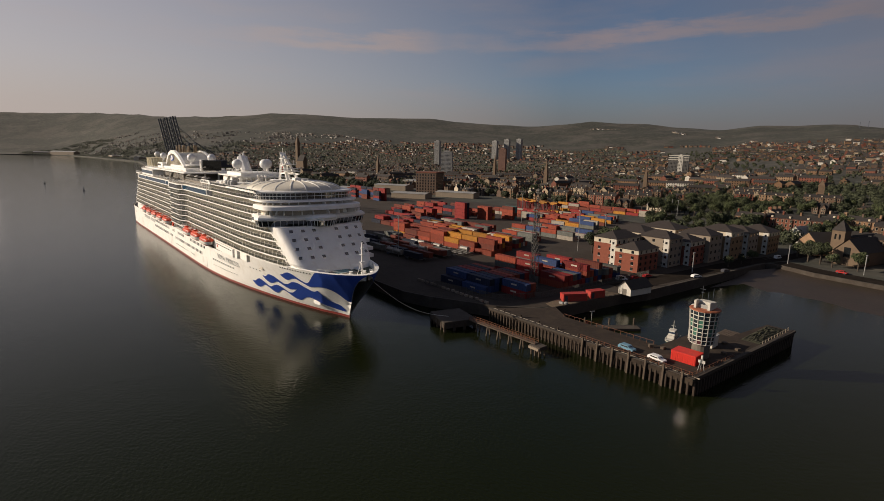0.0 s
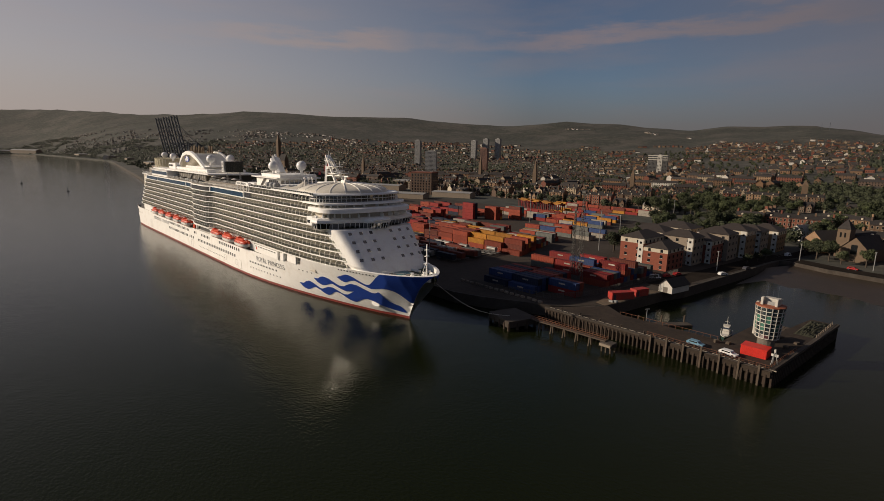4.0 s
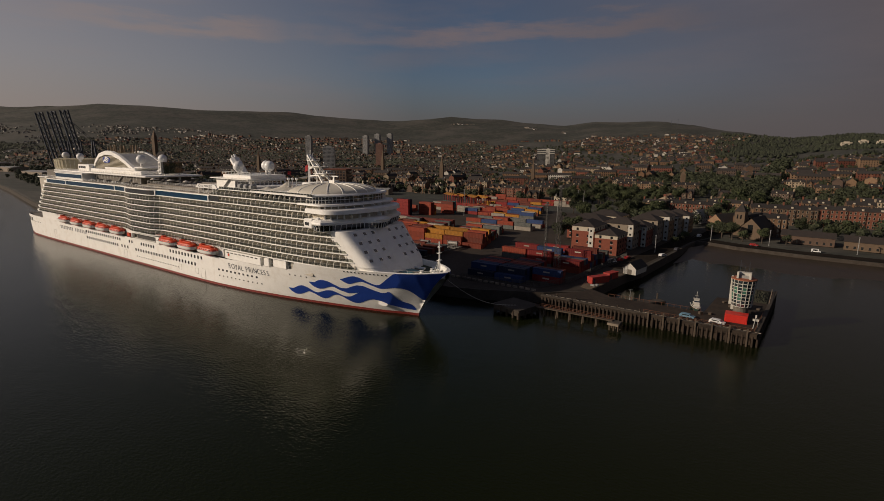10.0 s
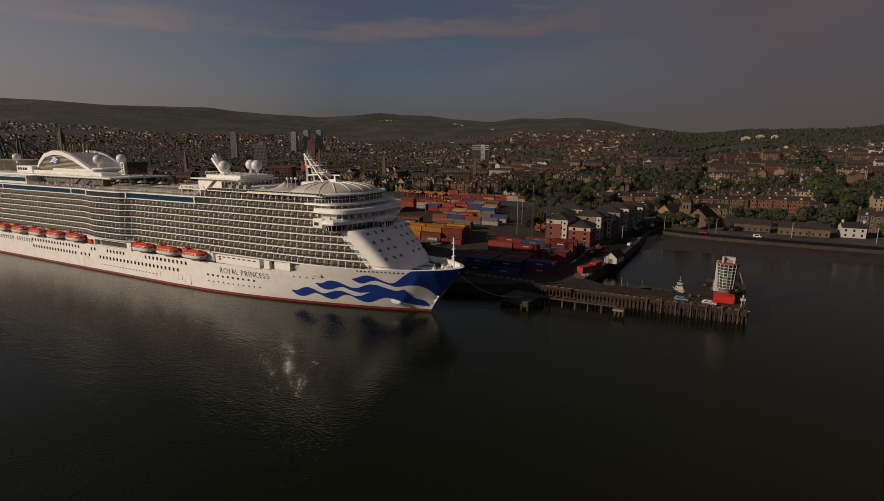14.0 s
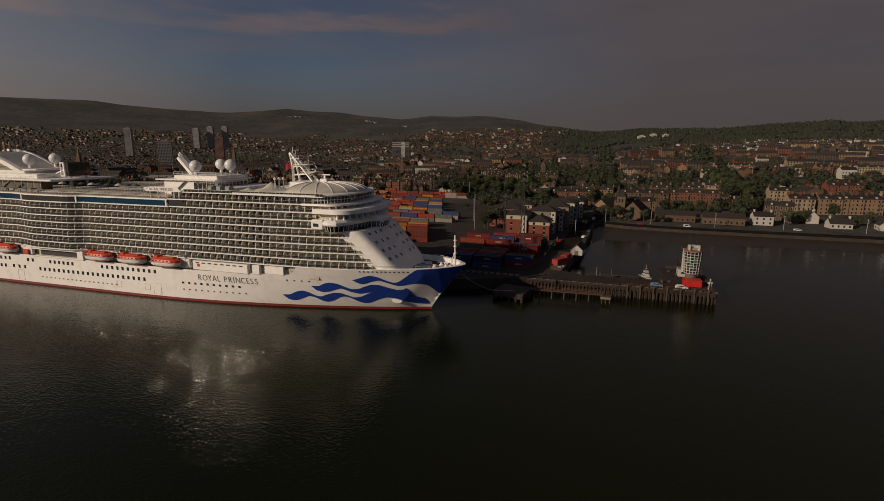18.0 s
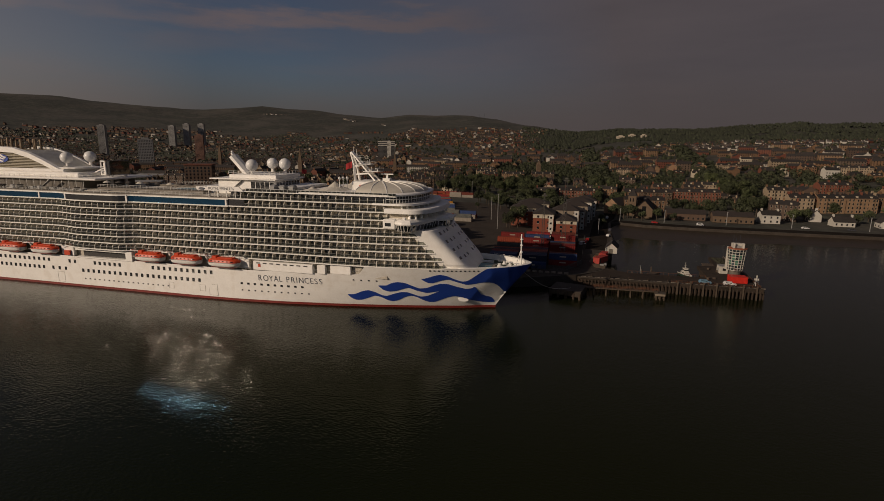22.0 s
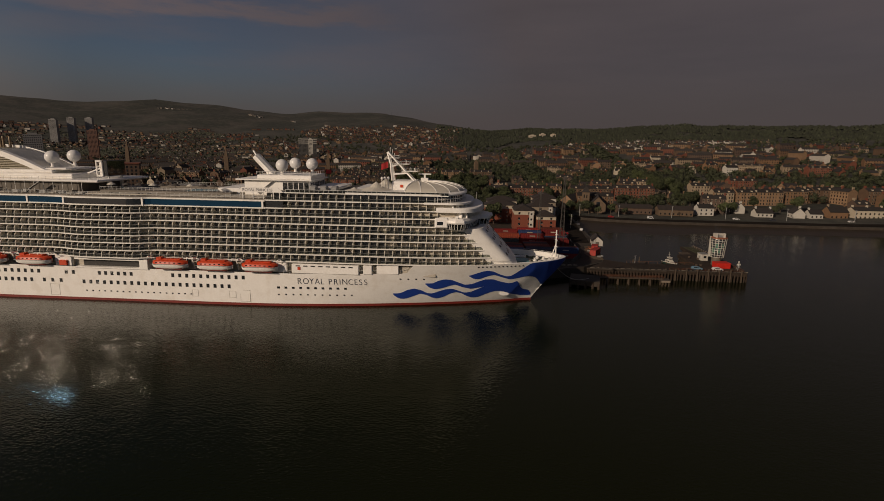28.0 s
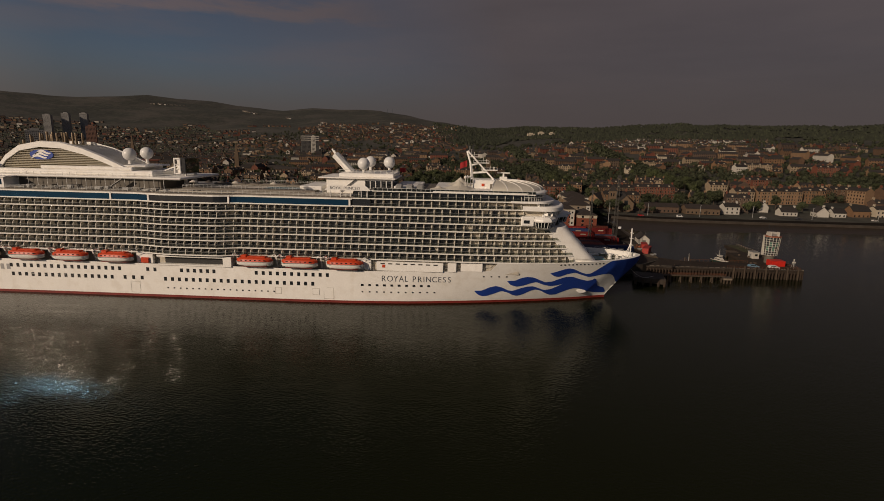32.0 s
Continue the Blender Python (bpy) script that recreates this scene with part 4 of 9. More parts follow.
for (xc, xs, hw, z, h, nn) in ((-19.2, -27.8, 17.9, 32.3, 1.7, 15), (-22.2, -30.5, 17.6, 35.5, 1.1, 15)):
    for q in front_ring(xc, xs, hw, z, nn, 2.5)[1:-1]:
        a = math.atan2(q[1], q[0] + 40)
        bm = bmesh.new()
        prism(bm, [(-0.9, -0.17), (0.9, -0.17), (0.9, 0.17), (-0.9, 0.17)], 0, h * 0.62)
        prism(bm, [(-0.9, -0.08), (0.45, -0.08), (0.45, 0.08), (-0.9, 0.08)], h * 0.6, h * 0.95)
        ob = part("cabin_partition", bm, M_SHIP, ship)
        ob.location, ob.rotation_euler = (q[0] - 0.7, q[1] * 0.96, z), (0, 0, a)
for z0, z1 in ((37.15, 38.3), (38.4, 39.5)):
    for a, b in zip(front_ring(-24.7, -33.6, 17.9, z0, 30, 2.4), front_ring(-24.7, -33.6, 17.9, z1, 30, 2.4)):
        bm = bmesh.new()
        beam(bm, a, b, 0.1)
        part("lounge_mullion", bm, M_SHIP, ship)
ring = front_ring(-24.7, -33.6, 17.9, 38.35, 30, 2.4)
bm = bmesh.new()
for a, b in zip(ring, ring[1:]):
    beam(bm, a, b, 0.16)
part("lounge_rail", bm, M_SHIP, ship)
# pleated dome roof
M_CANOPY = mat("cream_canopy", (0.62, 0.58, 0.49), 0.6, var=0.08, scale=0.4)
DOME_X, DOME_A, DOME_B, DOME_Z, DOME_H = -42.0, 17.0, 17.4, 39.95, 3.1


def dome_point(a, f, up=0.0):
    """A point of the roof: a turns from starboard aft round the front to port, f rises from rim to crown."""
    r = math.cos(f * math.pi / 2) ** 0.8
    return (DOME_X + DOME_A * r * math.cos(a), DOME_B * r * math.sin(a), DOME_Z + DOME_H * math.sin(f * math.pi / 2) + up)


bm = bmesh.new()
NR, NS = 8, 44
rings = []
for j in range(NR + 1):
    f = 0.97 * j / NR
    rings.append([bm.verts.new(dome_point(-1.72 + 3.44 * i / NS, f, (0.12 if i % 4 == 0 else 0.0) * (1 - f))) for i in range(NS + 1)])
for a, b in zip(rings, rings[1:]):
    for i in range(NS):
        bm.faces.new((a[i], a[i + 1], b[i + 1], b[i]))
part("dome_roof", bm, M_CANOPY, ship, "cream pleated dome roof", smooth=True)
for i in range(0, NS + 1, 4):
    bm = bmesh.new()
    pts = [dome_point(-1.72 + 3.44 * i / NS, 0.9 * j / NR, 0.1) for j in range(NR + 1)]
    for p, q in zip(pts, pts[1:]):
        beam(bm, p, q, 0.2)
    part("roof_rib", bm, M_SHIP, ship)
# forward mast
bm = bmesh.new()
box(bm, -50.6, -6.2, 39.5, -42.0, 6.2, 43.0, bevel=0.3)
part("mast_house", bm, M_SHIP, ship)
part("house_locker", boxes((-47.6, -6.36, 40.9, -46.6, -6.2, 41.8)), M_ORANGE, ship)
part("house_door", boxes((-44.6, -6.3, 39.7, -43.6, -6.2, 41.7)), M_SHIPD, ship)
bm = bmesh.new()
mast_side = [(-51.4, 40.2), (-43.0, 43.0), (-52.6, 53.2), (-53.4, 52.8), (-50.8, 46.0)]
for s in (-1, 1):
    ra = [bm.verts.new((x, s * lerp([(40, 2.4), (43, 2.0), (53.2, 0.45)], z), z)) for x, z in mast_side]
    rb = [bm.verts.new((x, s * (lerp([(40, 2.4), (43, 2.0), (53.2, 0.45)], z) - 0.35), z)) for x, z in mast_side]
    for a, b in ((1, 2), (2, 3), (3, 4), (4, 0)):
        bm.faces.new((ra[a], ra[b], rb[b], rb[a]))
    for a, b, w in (((-43.2, 43.0), (-52.8, 53.0), 0.95), ((-50.9, 43.0), (-51.6, 48.4), 0.8), ((-51.6, 48.4), (-53.0, 52.8), 0.55), ((-50.6, 45.2), (-46.0, 45.6), 0.4), ((-51.2, 48.0), (-48.6, 48.6), 0.35)):
        beam(bm, (a[0], s * lerp([(40, 2.4), (43, 2.0), (53.2, 0.45)], a[1]), a[1]), (b[0], s * lerp([(40, 2.4), (43, 2.0), (53.2, 0.45)], b[1]), b[1]), w, 0.5)
for z in (45.0, 47.0, 49.0, 51.0):
    x = -43.2 - 9.6 * (z - 43) / 10
    beam(bm, (x, -1.7 + 0.15 * (z - 43), z), (x, 1.7 - 0.15 * (z - 43), z), 0.35)
part("radar_mast", bm, M_SHIP, ship, "raked white open radar mast")
for x0, x1, w, z in ((-47.6, -42.0, 2.8, 46.2), (-50.6, -45.0, 2.3, 48.7), (-52.4, -48.8, 1.5, 50.8)):
    part("mast_platform", boxes((x0, -w, z, x1, w, z + 0.2)), M_SHIP, ship)
    bm = bmesh.new()
    for yy in (-w, w):
        beam(bm, (x0, yy, z + 1.0), (x1, yy, z + 1.0), 0.06)
        for q in (x0, (x0 + x1) / 2, x1):
            beam(bm, (q, yy, z), (q, yy, z + 1.0), 0.06)
    part("platform_rail", bm, M_RAIL, ship)
for x, y, z0, z1 in ((-52.1, 0, 52.0, 54.8), (-51.4, 0.7, 51.0, 53.8), (-50.4, -1.2, 50.8, 52.6), (-47.0, 2.0, 48.7, 50.4), (-44.6, -2.4, 46.2, 47.9), (-46.0, -2.0, 48.7, 50.2)):
    bm = bmesh.new()
    beam(bm, (x, y, z0), (x, y, z1), 0.12)
    part("aerial", bm, M_SHIP, ship)
part("radar_scanner", boxes((-43.3, -1.9, 47.1, -43.0, 1.9, 47.45), (-43.3, -0.3, 46.3, -43.0, 0.3, 47.1)), M_SHIP, ship)
part("roof_radar", boxes((-40.9, -1.2, 42.4, -38.3, 1.2, 44.0), (-39.9, -0.25, 44.0, -39.3, 0.25, 45.3), (-41.9, -0.3, 45.2, -37.3, 0.3, 45.6)), M_SHIP, ship)
M_FLAG = mat("red_cloth", (0.30, 0.012, 0.014), 0.8, var=0.2, scale=1)
bm = bmesh.new()
cloth = [[bm.verts.new((-52.9 - 0.42 * i, 0.16 * math.sin(i * 1.3), 49.6 - 0.55 * j - 0.16 * i + 0.05 * math.sin(i + j))) for j in range(5)] for i in range(7)]
for a, b in zip(cloth, cloth[1:]):
    for j in range(4):
        bm.faces.new((a[j], a[j + 1], b[j + 1], b[j]))
part("flag", bm, M_FLAG, ship, "red flag on the mast")
# peaked canopies abaft the mast house
for cx, cy, hx, hy, top in ((-55.6, -8.6, 5.6, 7.4, 43.0), (-55.2, 8.6, 5.2, 7.4, 43.0), (-62.5, -12.0, 3.2, 3.4, 41.2)):
    bm = bmesh.new()
    rim = [bm.verts.new((cx + hx * math.cos(i * math.pi / 8) * (1.0 if i % 4 else 1.12), cy + hy * math.sin(i * math.pi / 8) * (1.0 if i % 4 else 1.12), 40.0)) for i in range(16)]
    mid = [bm.verts.new((cx + 0.42 * hx * math.cos(i * math.pi / 8), cy + 0.42 * hy * math.sin(i * math.pi / 8), 40.0 + 0.38 * (top - 40.0))) for i in range(16)]
    tip = bm.verts.new((cx, cy, top))
    for i in range(16):
        k = (i + 1) % 16
        bm.faces.new((rim[i], rim[k], mid[k], mid[i]))
        bm.faces.new((mid[i], mid[k], tip))
    part("canopy_tent", bm, M_CANOPY, ship, "cream peaked canopy on the top deck")
for x, y in ((-51.6, -7.4), (-52.6, -8.4), (-53.4, -9.6)):
    bm = bmesh.new()
    lathe(bm, [(0.16, 39.6), (0.14, 43.6), (0.42, 43.8), (0.5, 44.3), (0.1, 44.7)], x, y, 10)
    part("deck_lamp", bm, M_SHIP, ship)

# ---- bow: bulwark, mooring deck, mast ----
bm = bmesh.new()
n = 44
outer = []
for i in range(n + 1):
    x = -16 + 28.1 * i / n
    w = lerp([(-16, 3.6), (-11, 1.9), (-6, 1.2), (6, 1.1), (9.5, 1.6), (10.6, 3.4), (12.1, 1.7)], x)
    yo = half_beam(x, 16.5)
    outer.append((x, yo, max(0.0, yo - w), hull_top(x)))
for s in (-1, 1):
    for a, b in zip(outer, outer[1:]):
        q = [(a[0], s * a[1], a[3] + 0.02), (b[0], s * b[1], b[3] + 0.02), (b[0], s * b[2], b[3] + 0.12), (a[0], s * a[2], a[3] + 0.12)]
        bm.faces.new([bm.verts.new(p) for p in (q if s < 0 else q[::-1])])
        q = [(a[0], s * a[2], a[3] + 0.12), (b[0], s * b[2], b[3] + 0.12), (b[0], s * b[2], 14.6), (a[0], s * a[2], 14.6)]
        bm.faces.new([bm.verts.new(p) for p in (q if s < 0 else q[::-1])])
part("bow_bulwark", bm, M_SHIP, ship, "thick white rounded bulwark at the bow")
bm = bmesh.new()
for x, z, rx, rz in ((-9.9, 3.8, 1.7, 0.62),):
    ring = [(x + rx * math.cos(a), z + rz * math.sin(a) - 0.12 * math.cos(a)) for a in [2 * math.pi * i / 20 for i in range(20)]]
    lip = [bm.verts.new((p, -half_beam(p, q) - (0.15 + 0.9 * (z + rz - q) / (2 * rz)), q)) for p, q in ring]
    rim = [bm.verts.new((p, -half_beam(p, q) + 0.3, q)) for p, q in ring]
    for i in range(20):
        bm.faces.new((lip[i], lip[(i + 1) % 20], rim[(i + 1) % 20], rim[i]))
    bm.faces.new(lip[::-1])
part("anchor_pocket", bm, M_SHIP, ship, "white anchor housing on the bow")
M_GREEN = mat("green_deck_coating", (0.075, 0.085, 0.045), 0.8, var=0.3, scale=0.6, stain=((0.05, 0.04, 0.03), 0.6, 1.5))
bm = bmesh.new()
edge = [(x, half_beam(x, 14.5) - 0.35) for x in (-13, -10, -6, -2, 2, 5, 7.5, 9, 9.8)]
prism(bm, [(x, -y) for x, y in edge] + [(x, y) for x, y in edge[::-1]], 14.5, 14.68)
part("mooring_deck", bm, M_GREEN, ship, "green coated mooring deck")
M_POOL = mat("turquoise_pool_cover", (0.10, 0.26, 0.27), 0.4, var=0.25, scale=1)
part("pool_surround", boxes((-6.6, -4.6, 14.68, -0.2, 3.4, 15.0), bevel=0.1), M_TEAKY, ship, "pale deck round the small pool")
part("pool_cover", boxes((-5.6, -3.4, 15.0, -1.2, 2.2, 15.15), bevel=0.06), M_POOL, ship, "turquoise pool cover")
for y0, y1 in ((-7.6, -6.6), (5.0, 6.0)):
    part("deck_bench", boxes((-7.5, y0, 14.68, -1.5, y1, 15.4), bevel=0.1), M_SHIP, ship)
for x, y in ((2.4, -4.2), (2.4, 4.2), (4.6, -2.4), (4.6, 2.4), (6.6, -1.2), (6.6, 1.2), (1.2, 0.0)):
    bm = bmesh.new()
    lathe(bm, [(0.75, 14.6), (0.75, 15.1), (0.45, 15.2), (0.45, 15.7), (0.7, 15.8), (0.1, 15.85)], x, y, 12)
    part("winch", bm, M_SHIP, ship)
for x, y in ((3.5, -6.4), (3.5, 6.4), (0.4, -8.0), (0.4, 8.0), (7.6, -3.6), (7.6, 3.6)):
    part("fairlead", boxes((x - 0.7, y - 0.35, 14.68, x + 0.7, y + 0.35, 15.5), bevel=0.1), M_SHIP, ship)
bm = bmesh.new()
for a, b in zip(edge[3:], edge[4:]):
    for s in (-1, 1):
        beam(bm, (a[0], s * (a[1] - 0.1), 17.2), (b[0], s * (b[1] - 0.1), 17.3), 0.07)
        beam(bm, (a[0], s * (a[1] - 0.1), 16.3), (a[0], s * (a[1] - 0.1), 17.2), 0.07)
part("bow_railing", bm, M_RAIL, ship)
bm = bmesh.new()
beam(bm, (8.6, 0, 14.6), (8.4, 0, 26.4), 0.35, seg=8)
for s in (-1, 1):
    beam(bm, (6.6, 1.2 * s, 14.8), (8.4, 0, 21.0), 0.16)
for z, w in ((20.2, 0.9), (22.6, 0.8), (24.6, 0.6)):
    box(bm, 8.0, -w, z, 9.0, w, z + 0.15)
part("bow_mast", bm, M_SHIP, ship, "slim white mast at the bow")

# near-black fill: the shade inside the ship's openings, put into the colour
M_SHADOWED = mat("opening_shade", (0.022, 0.021, 0.020), 0.6, var=0.3, scale=0.7)
# ---- lifeboat deck: recess, davits, fittings ----
part("promenade_wall", boxes((-282, -16.2, 11.5, -34, -15.4, 16.0)), M_CABWALL, ship)
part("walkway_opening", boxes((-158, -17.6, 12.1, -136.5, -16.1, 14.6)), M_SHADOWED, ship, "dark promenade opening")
part("opening_frame", boxes((-160, -19.4, 14.6, -135, -16, 15.2), (-160, -19.4, 11.6, -135, -16, 12.1), (-136.5, -19.5, 11.6, -133.5, -16, 15.2), bevel=0.08), M_SHIP, ship)
for q in ((-83, -18.6, 12.0, -60, -17.0, 15.2), (-58.5, -18.3, 12.2, -55.5, -17.0, 15.3), (-54, -17.6, 12.4, -46.5, -16.4, 15.6), (-168, -18.2, 11.9, -162, -17, 15.6), (-90, -17.9, 12, -85, -16.8, 15.7), (-278, -18.4, 12.0, -250, -16.5, 15.6)):
    part("promenade_locker", boxes(q, bevel=0.12), M_SHIP, ship, "white locker along the boat deck")
for x in (-75.5, -70.2, -64.0, -57.8, -51.8, -87.6, -48.4):
    part("deck_door", boxes((x, -16.3, 12.2, x + 0.95, -16.15, 14.3)), M_SHIPD, ship)
for q in ((-84, -34.5, 15.35), (-84, -46, 14.75)):
    bm = bmesh.new()
    beam(bm, (q[0], -16.5, q[2]), (q[1], -15.6 if q[1] > -40 else -16.5, q[2]), 0.16, seg=6)
    part("deckhead_pipe", bm, M_STEEL, ship)
for i in range(8):
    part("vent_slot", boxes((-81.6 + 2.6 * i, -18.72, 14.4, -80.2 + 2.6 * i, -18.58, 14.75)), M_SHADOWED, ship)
for x0, x1, z0, z1 in ((-312.5, -308.5, 8.4, 10.6), (-306.5, -302.5, 8.4, 10.6), (-300.5, -296.5, 8.4, 10.6)):
    y = half_beam((x0 + x1) / 2, 9.5)
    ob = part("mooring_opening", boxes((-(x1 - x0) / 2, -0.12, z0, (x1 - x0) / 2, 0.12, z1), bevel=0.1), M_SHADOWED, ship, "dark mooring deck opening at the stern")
    ob.location, ob.rotation_euler = ((x0 + x1) / 2, -y, 0), (0, 0, math.atan2(half_beam(x0, 9.5) - half_beam(x1, 9.5), x1 - x0))
part("red_locker", boxes((-81, -18.7, 13.2, -80, -18.55, 14.2)), M_ORANGE, ship)
part("red_locker", boxes((-166, -18.9, 12.2, -163.4, -18.0, 14.0)), M_ORANGE, ship)
bm = bmesh.new()
for i in range(26):
    x = -86 + 2.0 * i
    y = half_beam(x, 12) - 0.2
    beam(bm, (x, -y, hull_top(x)), (x, -y, hull_top(x) + 1.1), 0.07)
    beam(bm, (x, -y, hull_top(x) + 1.1), (x + 2, -half_beam(x + 2, 12) + 0.2, hull_top(x + 2) + 1.1), 0.07)
part("boat_deck_railing", bm, M_RAIL, ship)
def lifeboat(x):
    boat = thing("lifeboat", "orange and white enclosed lifeboat hanging in davits", "lifeboat", group="lifeboats along the boat deck", at=(x, -19.6, 11.9))
    L, N, K = 6.3, 18, 10
    for name, z0, z1, m, top in (("boat_hull", 0.55, 2.45, M_SHIP, False), ("canopy", 2.45, 3.95, M_ORANGE, True)):
        bm = bmesh.new()
        rows = []
        for i in range(N + 1):
            u = -1 + 2 * i / N
            w = 2.15 * (1 - abs(u) ** 4.2) ** 0.6 + 0.06
            row = []
            for j in range(K + 1):
                a = math.pi * j / K
                if top:
                    hgt = (z1 - z0) * (1 - 0.55 * abs(u) ** 4)
                    row.append(bm.verts.new((u * L, -w * math.cos(a) * (1.0 if j in (0, K) else 0.97), z0 + hgt * math.sin(a) ** 0.42)))
                else:
                    dep = (z1 - z0) * (1 - 0.35 * abs(u) ** 3)
                    row.append(bm.verts.new((u * L * 1.01, -w * 1.03 * math.cos(a), z1 - dep * math.sin(a) ** 0.55)))
            rows.append(row)
        for a, b in zip(rows, rows[1:]):
            for j in range(K):
                bm.faces.new((a[j], b[j], b[j + 1], a[j + 1]) if top else (a[j + 1], b[j + 1], b[j], a[j]))
        part(name, bm, m, boat, smooth=True)
    part("rubbing_strip", boxes((-5.6, -2.3, 2.35, 5.6, -2.15, 2.55)), M_STEEL, boat)
    for i in range(6):
        part("side_window", boxes((-4.2 + 1.6 * i, -2.16, 2.85, -3.6 + 1.6 * i, -1.96, 3.15)), M_DARKWIN, boat)
    part("conning_hatch", boxes((-4.6, -0.9, 3.5, -2.6, 0.9, 4.55), bevel=0.2), M_ORANGE, boat)
    part("roof_ridge", boxes((-2.2, -1.0, 3.75, 4.0, 1.0, 4.15), bevel=0.12), M_ORANGE, boat)
    part("keel_band", boxes((-4.6, -1.5, 0.62, 4.6, 1.5, 0.78), bevel=0.05), M_RED, boat)
    for s in (-1, 1):
        bm = bmesh.new()
        beam(bm, (6.9 * s, 3.0, 0.0), (6.9 * s, 1.2, 4.6), 0.5, 0.35)
        beam(bm, (6.9 * s, 1.2, 4.6), (6.9 * s, -1.6, 4.9), 0.4, 0.3)
        beam(bm, (6.9 * s, -1.3, 4.8), (5.9 * s, -0.4, 3.6), 0.12)
        part("davit", bm, M_SHIP, boat)
    return boat


first_boat = lifeboat(-93.7)
for x in (-109.4, -125.1, -174.4, -190.7, -206.6, -223.0, -239.3):
    copy_thing(first_boat, pose(x, -19.6, 11.9))

# ---- top of the ship ----
def radome(x, y, z, r):
    bm = bmesh.new()
    lathe(bm, [(r * math.sin(a), z - r * math.cos(a)) for a in [0.12 + (math.pi - 0.2) * i / 12 for i in range(13)]], x, y, 24)
    dome = part("radome", bm, M_DOME, ship, smooth=True)
    bm = bmesh.new()
    lathe(bm, [(0.9, z - r - 1.2), (0.55, z - r - 0.9), (0.55, z - r + 0.3)], x, y, 12)
    part("radome_pedestal", bm, M_SHIP, dome)


M_DOME = mat("radome_white", (0.72, 0.72, 0.70), 0.35, var=0.04, scale=0.5)
for x, y, z, r in ((-89.6, -6.0, 47.7, 2.15), (-89.6, 7.5, 48.0, 2.1), (-81.8, 3.4, 48.0, 2.15), (-175.9, -4.5, 49.0, 2.3), (-176.4, 6.6, 49.2, 2.3), (-272, -4.5, 49.8, 2.0), (-249, -5.0, 49.3, 2.0)):
    radome(x, y, z, r)
# forward deckhouse
part("forward_deckhouse", boxes((-102.5, -8.5, 37.2, -79.0, 9.5, 42.6), bevel=0.3), M_SHIP, ship, "white deckhouse under the radomes")
part("deckhouse_roof", boxes((-105, -9.8, 42.6, -78.0, 10.8, 43.0)), M_SHIP, ship)
part("deckhouse_platform", boxes((-98, -8, 43.0, -78.6, 9, 44.4), bevel=0.2), M_SHIP, ship)
for i in range(8):
    part("deckhouse_window", boxes((-79.1, -7.4 + 2.05 * i, 39.3, -78.9, -6.0 + 2.05 * i, 41.9)), M_DARKWIN, ship)
for i in range(5):
    part("deckhouse_window", boxes((-88.6 + 1.9 * i, -8.65, 39.3, -87.1 + 1.9 * i, -8.4, 41.9)), M_DARKWIN, ship)
bm = bmesh.new()
for i in range(10):
    x = -98 + 2.1 * i
    beam(bm, (x, -8.0, 44.4), (x, -8.0, 45.6), 0.12)
for a, b in ((-98, -79), ):
    beam(bm, (a, -8.0, 45.6), (b, -8.0, 45.6), 0.12)
    beam(bm, (a, -8.0, 45.0), (b, -8.0, 45.0), 0.08)
for i in range(8):
    beam(bm, (-78.8, -7.5 + 2.2 * i, 44.4), (-78.8, -7.5 + 2.2 * i, 45.6), 0.12)
beam(bm, (-78.8, -8, 45.6), (-78.8, 9, 45.6), 0.12)
part("platform_railing", bm, M_RAIL, ship)
bm = bmesh.new()
beam(bm, (-97.6, -8.9, 38.0), (-92.0, -8.9, 42.4), 0.9, 0.15)
part("outer_stair", bm, M_STEEL, ship)
bm = bmesh.new()
beam(bm, (-95.0, 0, 44.0), (-101.2, 0, 50.6), 3.4, 2.0, seg=8)
beam(bm, (-100.8, 0.9, 49.8), (-102.6, 0.9, 52.6), 0.8, 0.5)
beam(bm, (-100.2, -0.9, 49.8), (-101.4, -0.9, 52.0), 0.8, 0.5)
part("raked_mast", bm, M_SHIP, ship, "raked white mast like a small funnel")
bm = bmesh.new()
face = [(-100.4, 39.3), (-84.6, 39.3), (-86.4, 40.9), (-98.6, 40.9)]
fa = [bm.verts.new((x, -18.95, z)) for x, z in face]
fb = [bm.verts.new((x, -18.7, z)) for x, z in face]
bm.faces.new(fa)
bm.faces.new(fb[::-1])
for i in range(4):
    bm.faces.new((fa[(i + 1) % 4], fa[i], fb[i], fb[(i + 1) % 4]))
part("name_board", bm, M_SHIP, ship, "white name board on the top deck rail")
for x in (-98.5, -95, -91.5, -88, -86):
    part("board_post", boxes((x - 0.1, -18.85, 37.1, x + 0.1, -18.6, 39.4)), M_SHIP, ship)
lettering("ROYAL PRINCESS", 1.35, 0.02, M_LETTER, ship, pose(-98.5, -18.99, 39.65, 90, 0, 0) @ Matrix.Diagonal((0.98, 1, 1, 1)))
part("flag", boxes((-78.6, 10, 44.2, -76.5, 10.08, 45.8)), M_FLAG, ship, "red flag")
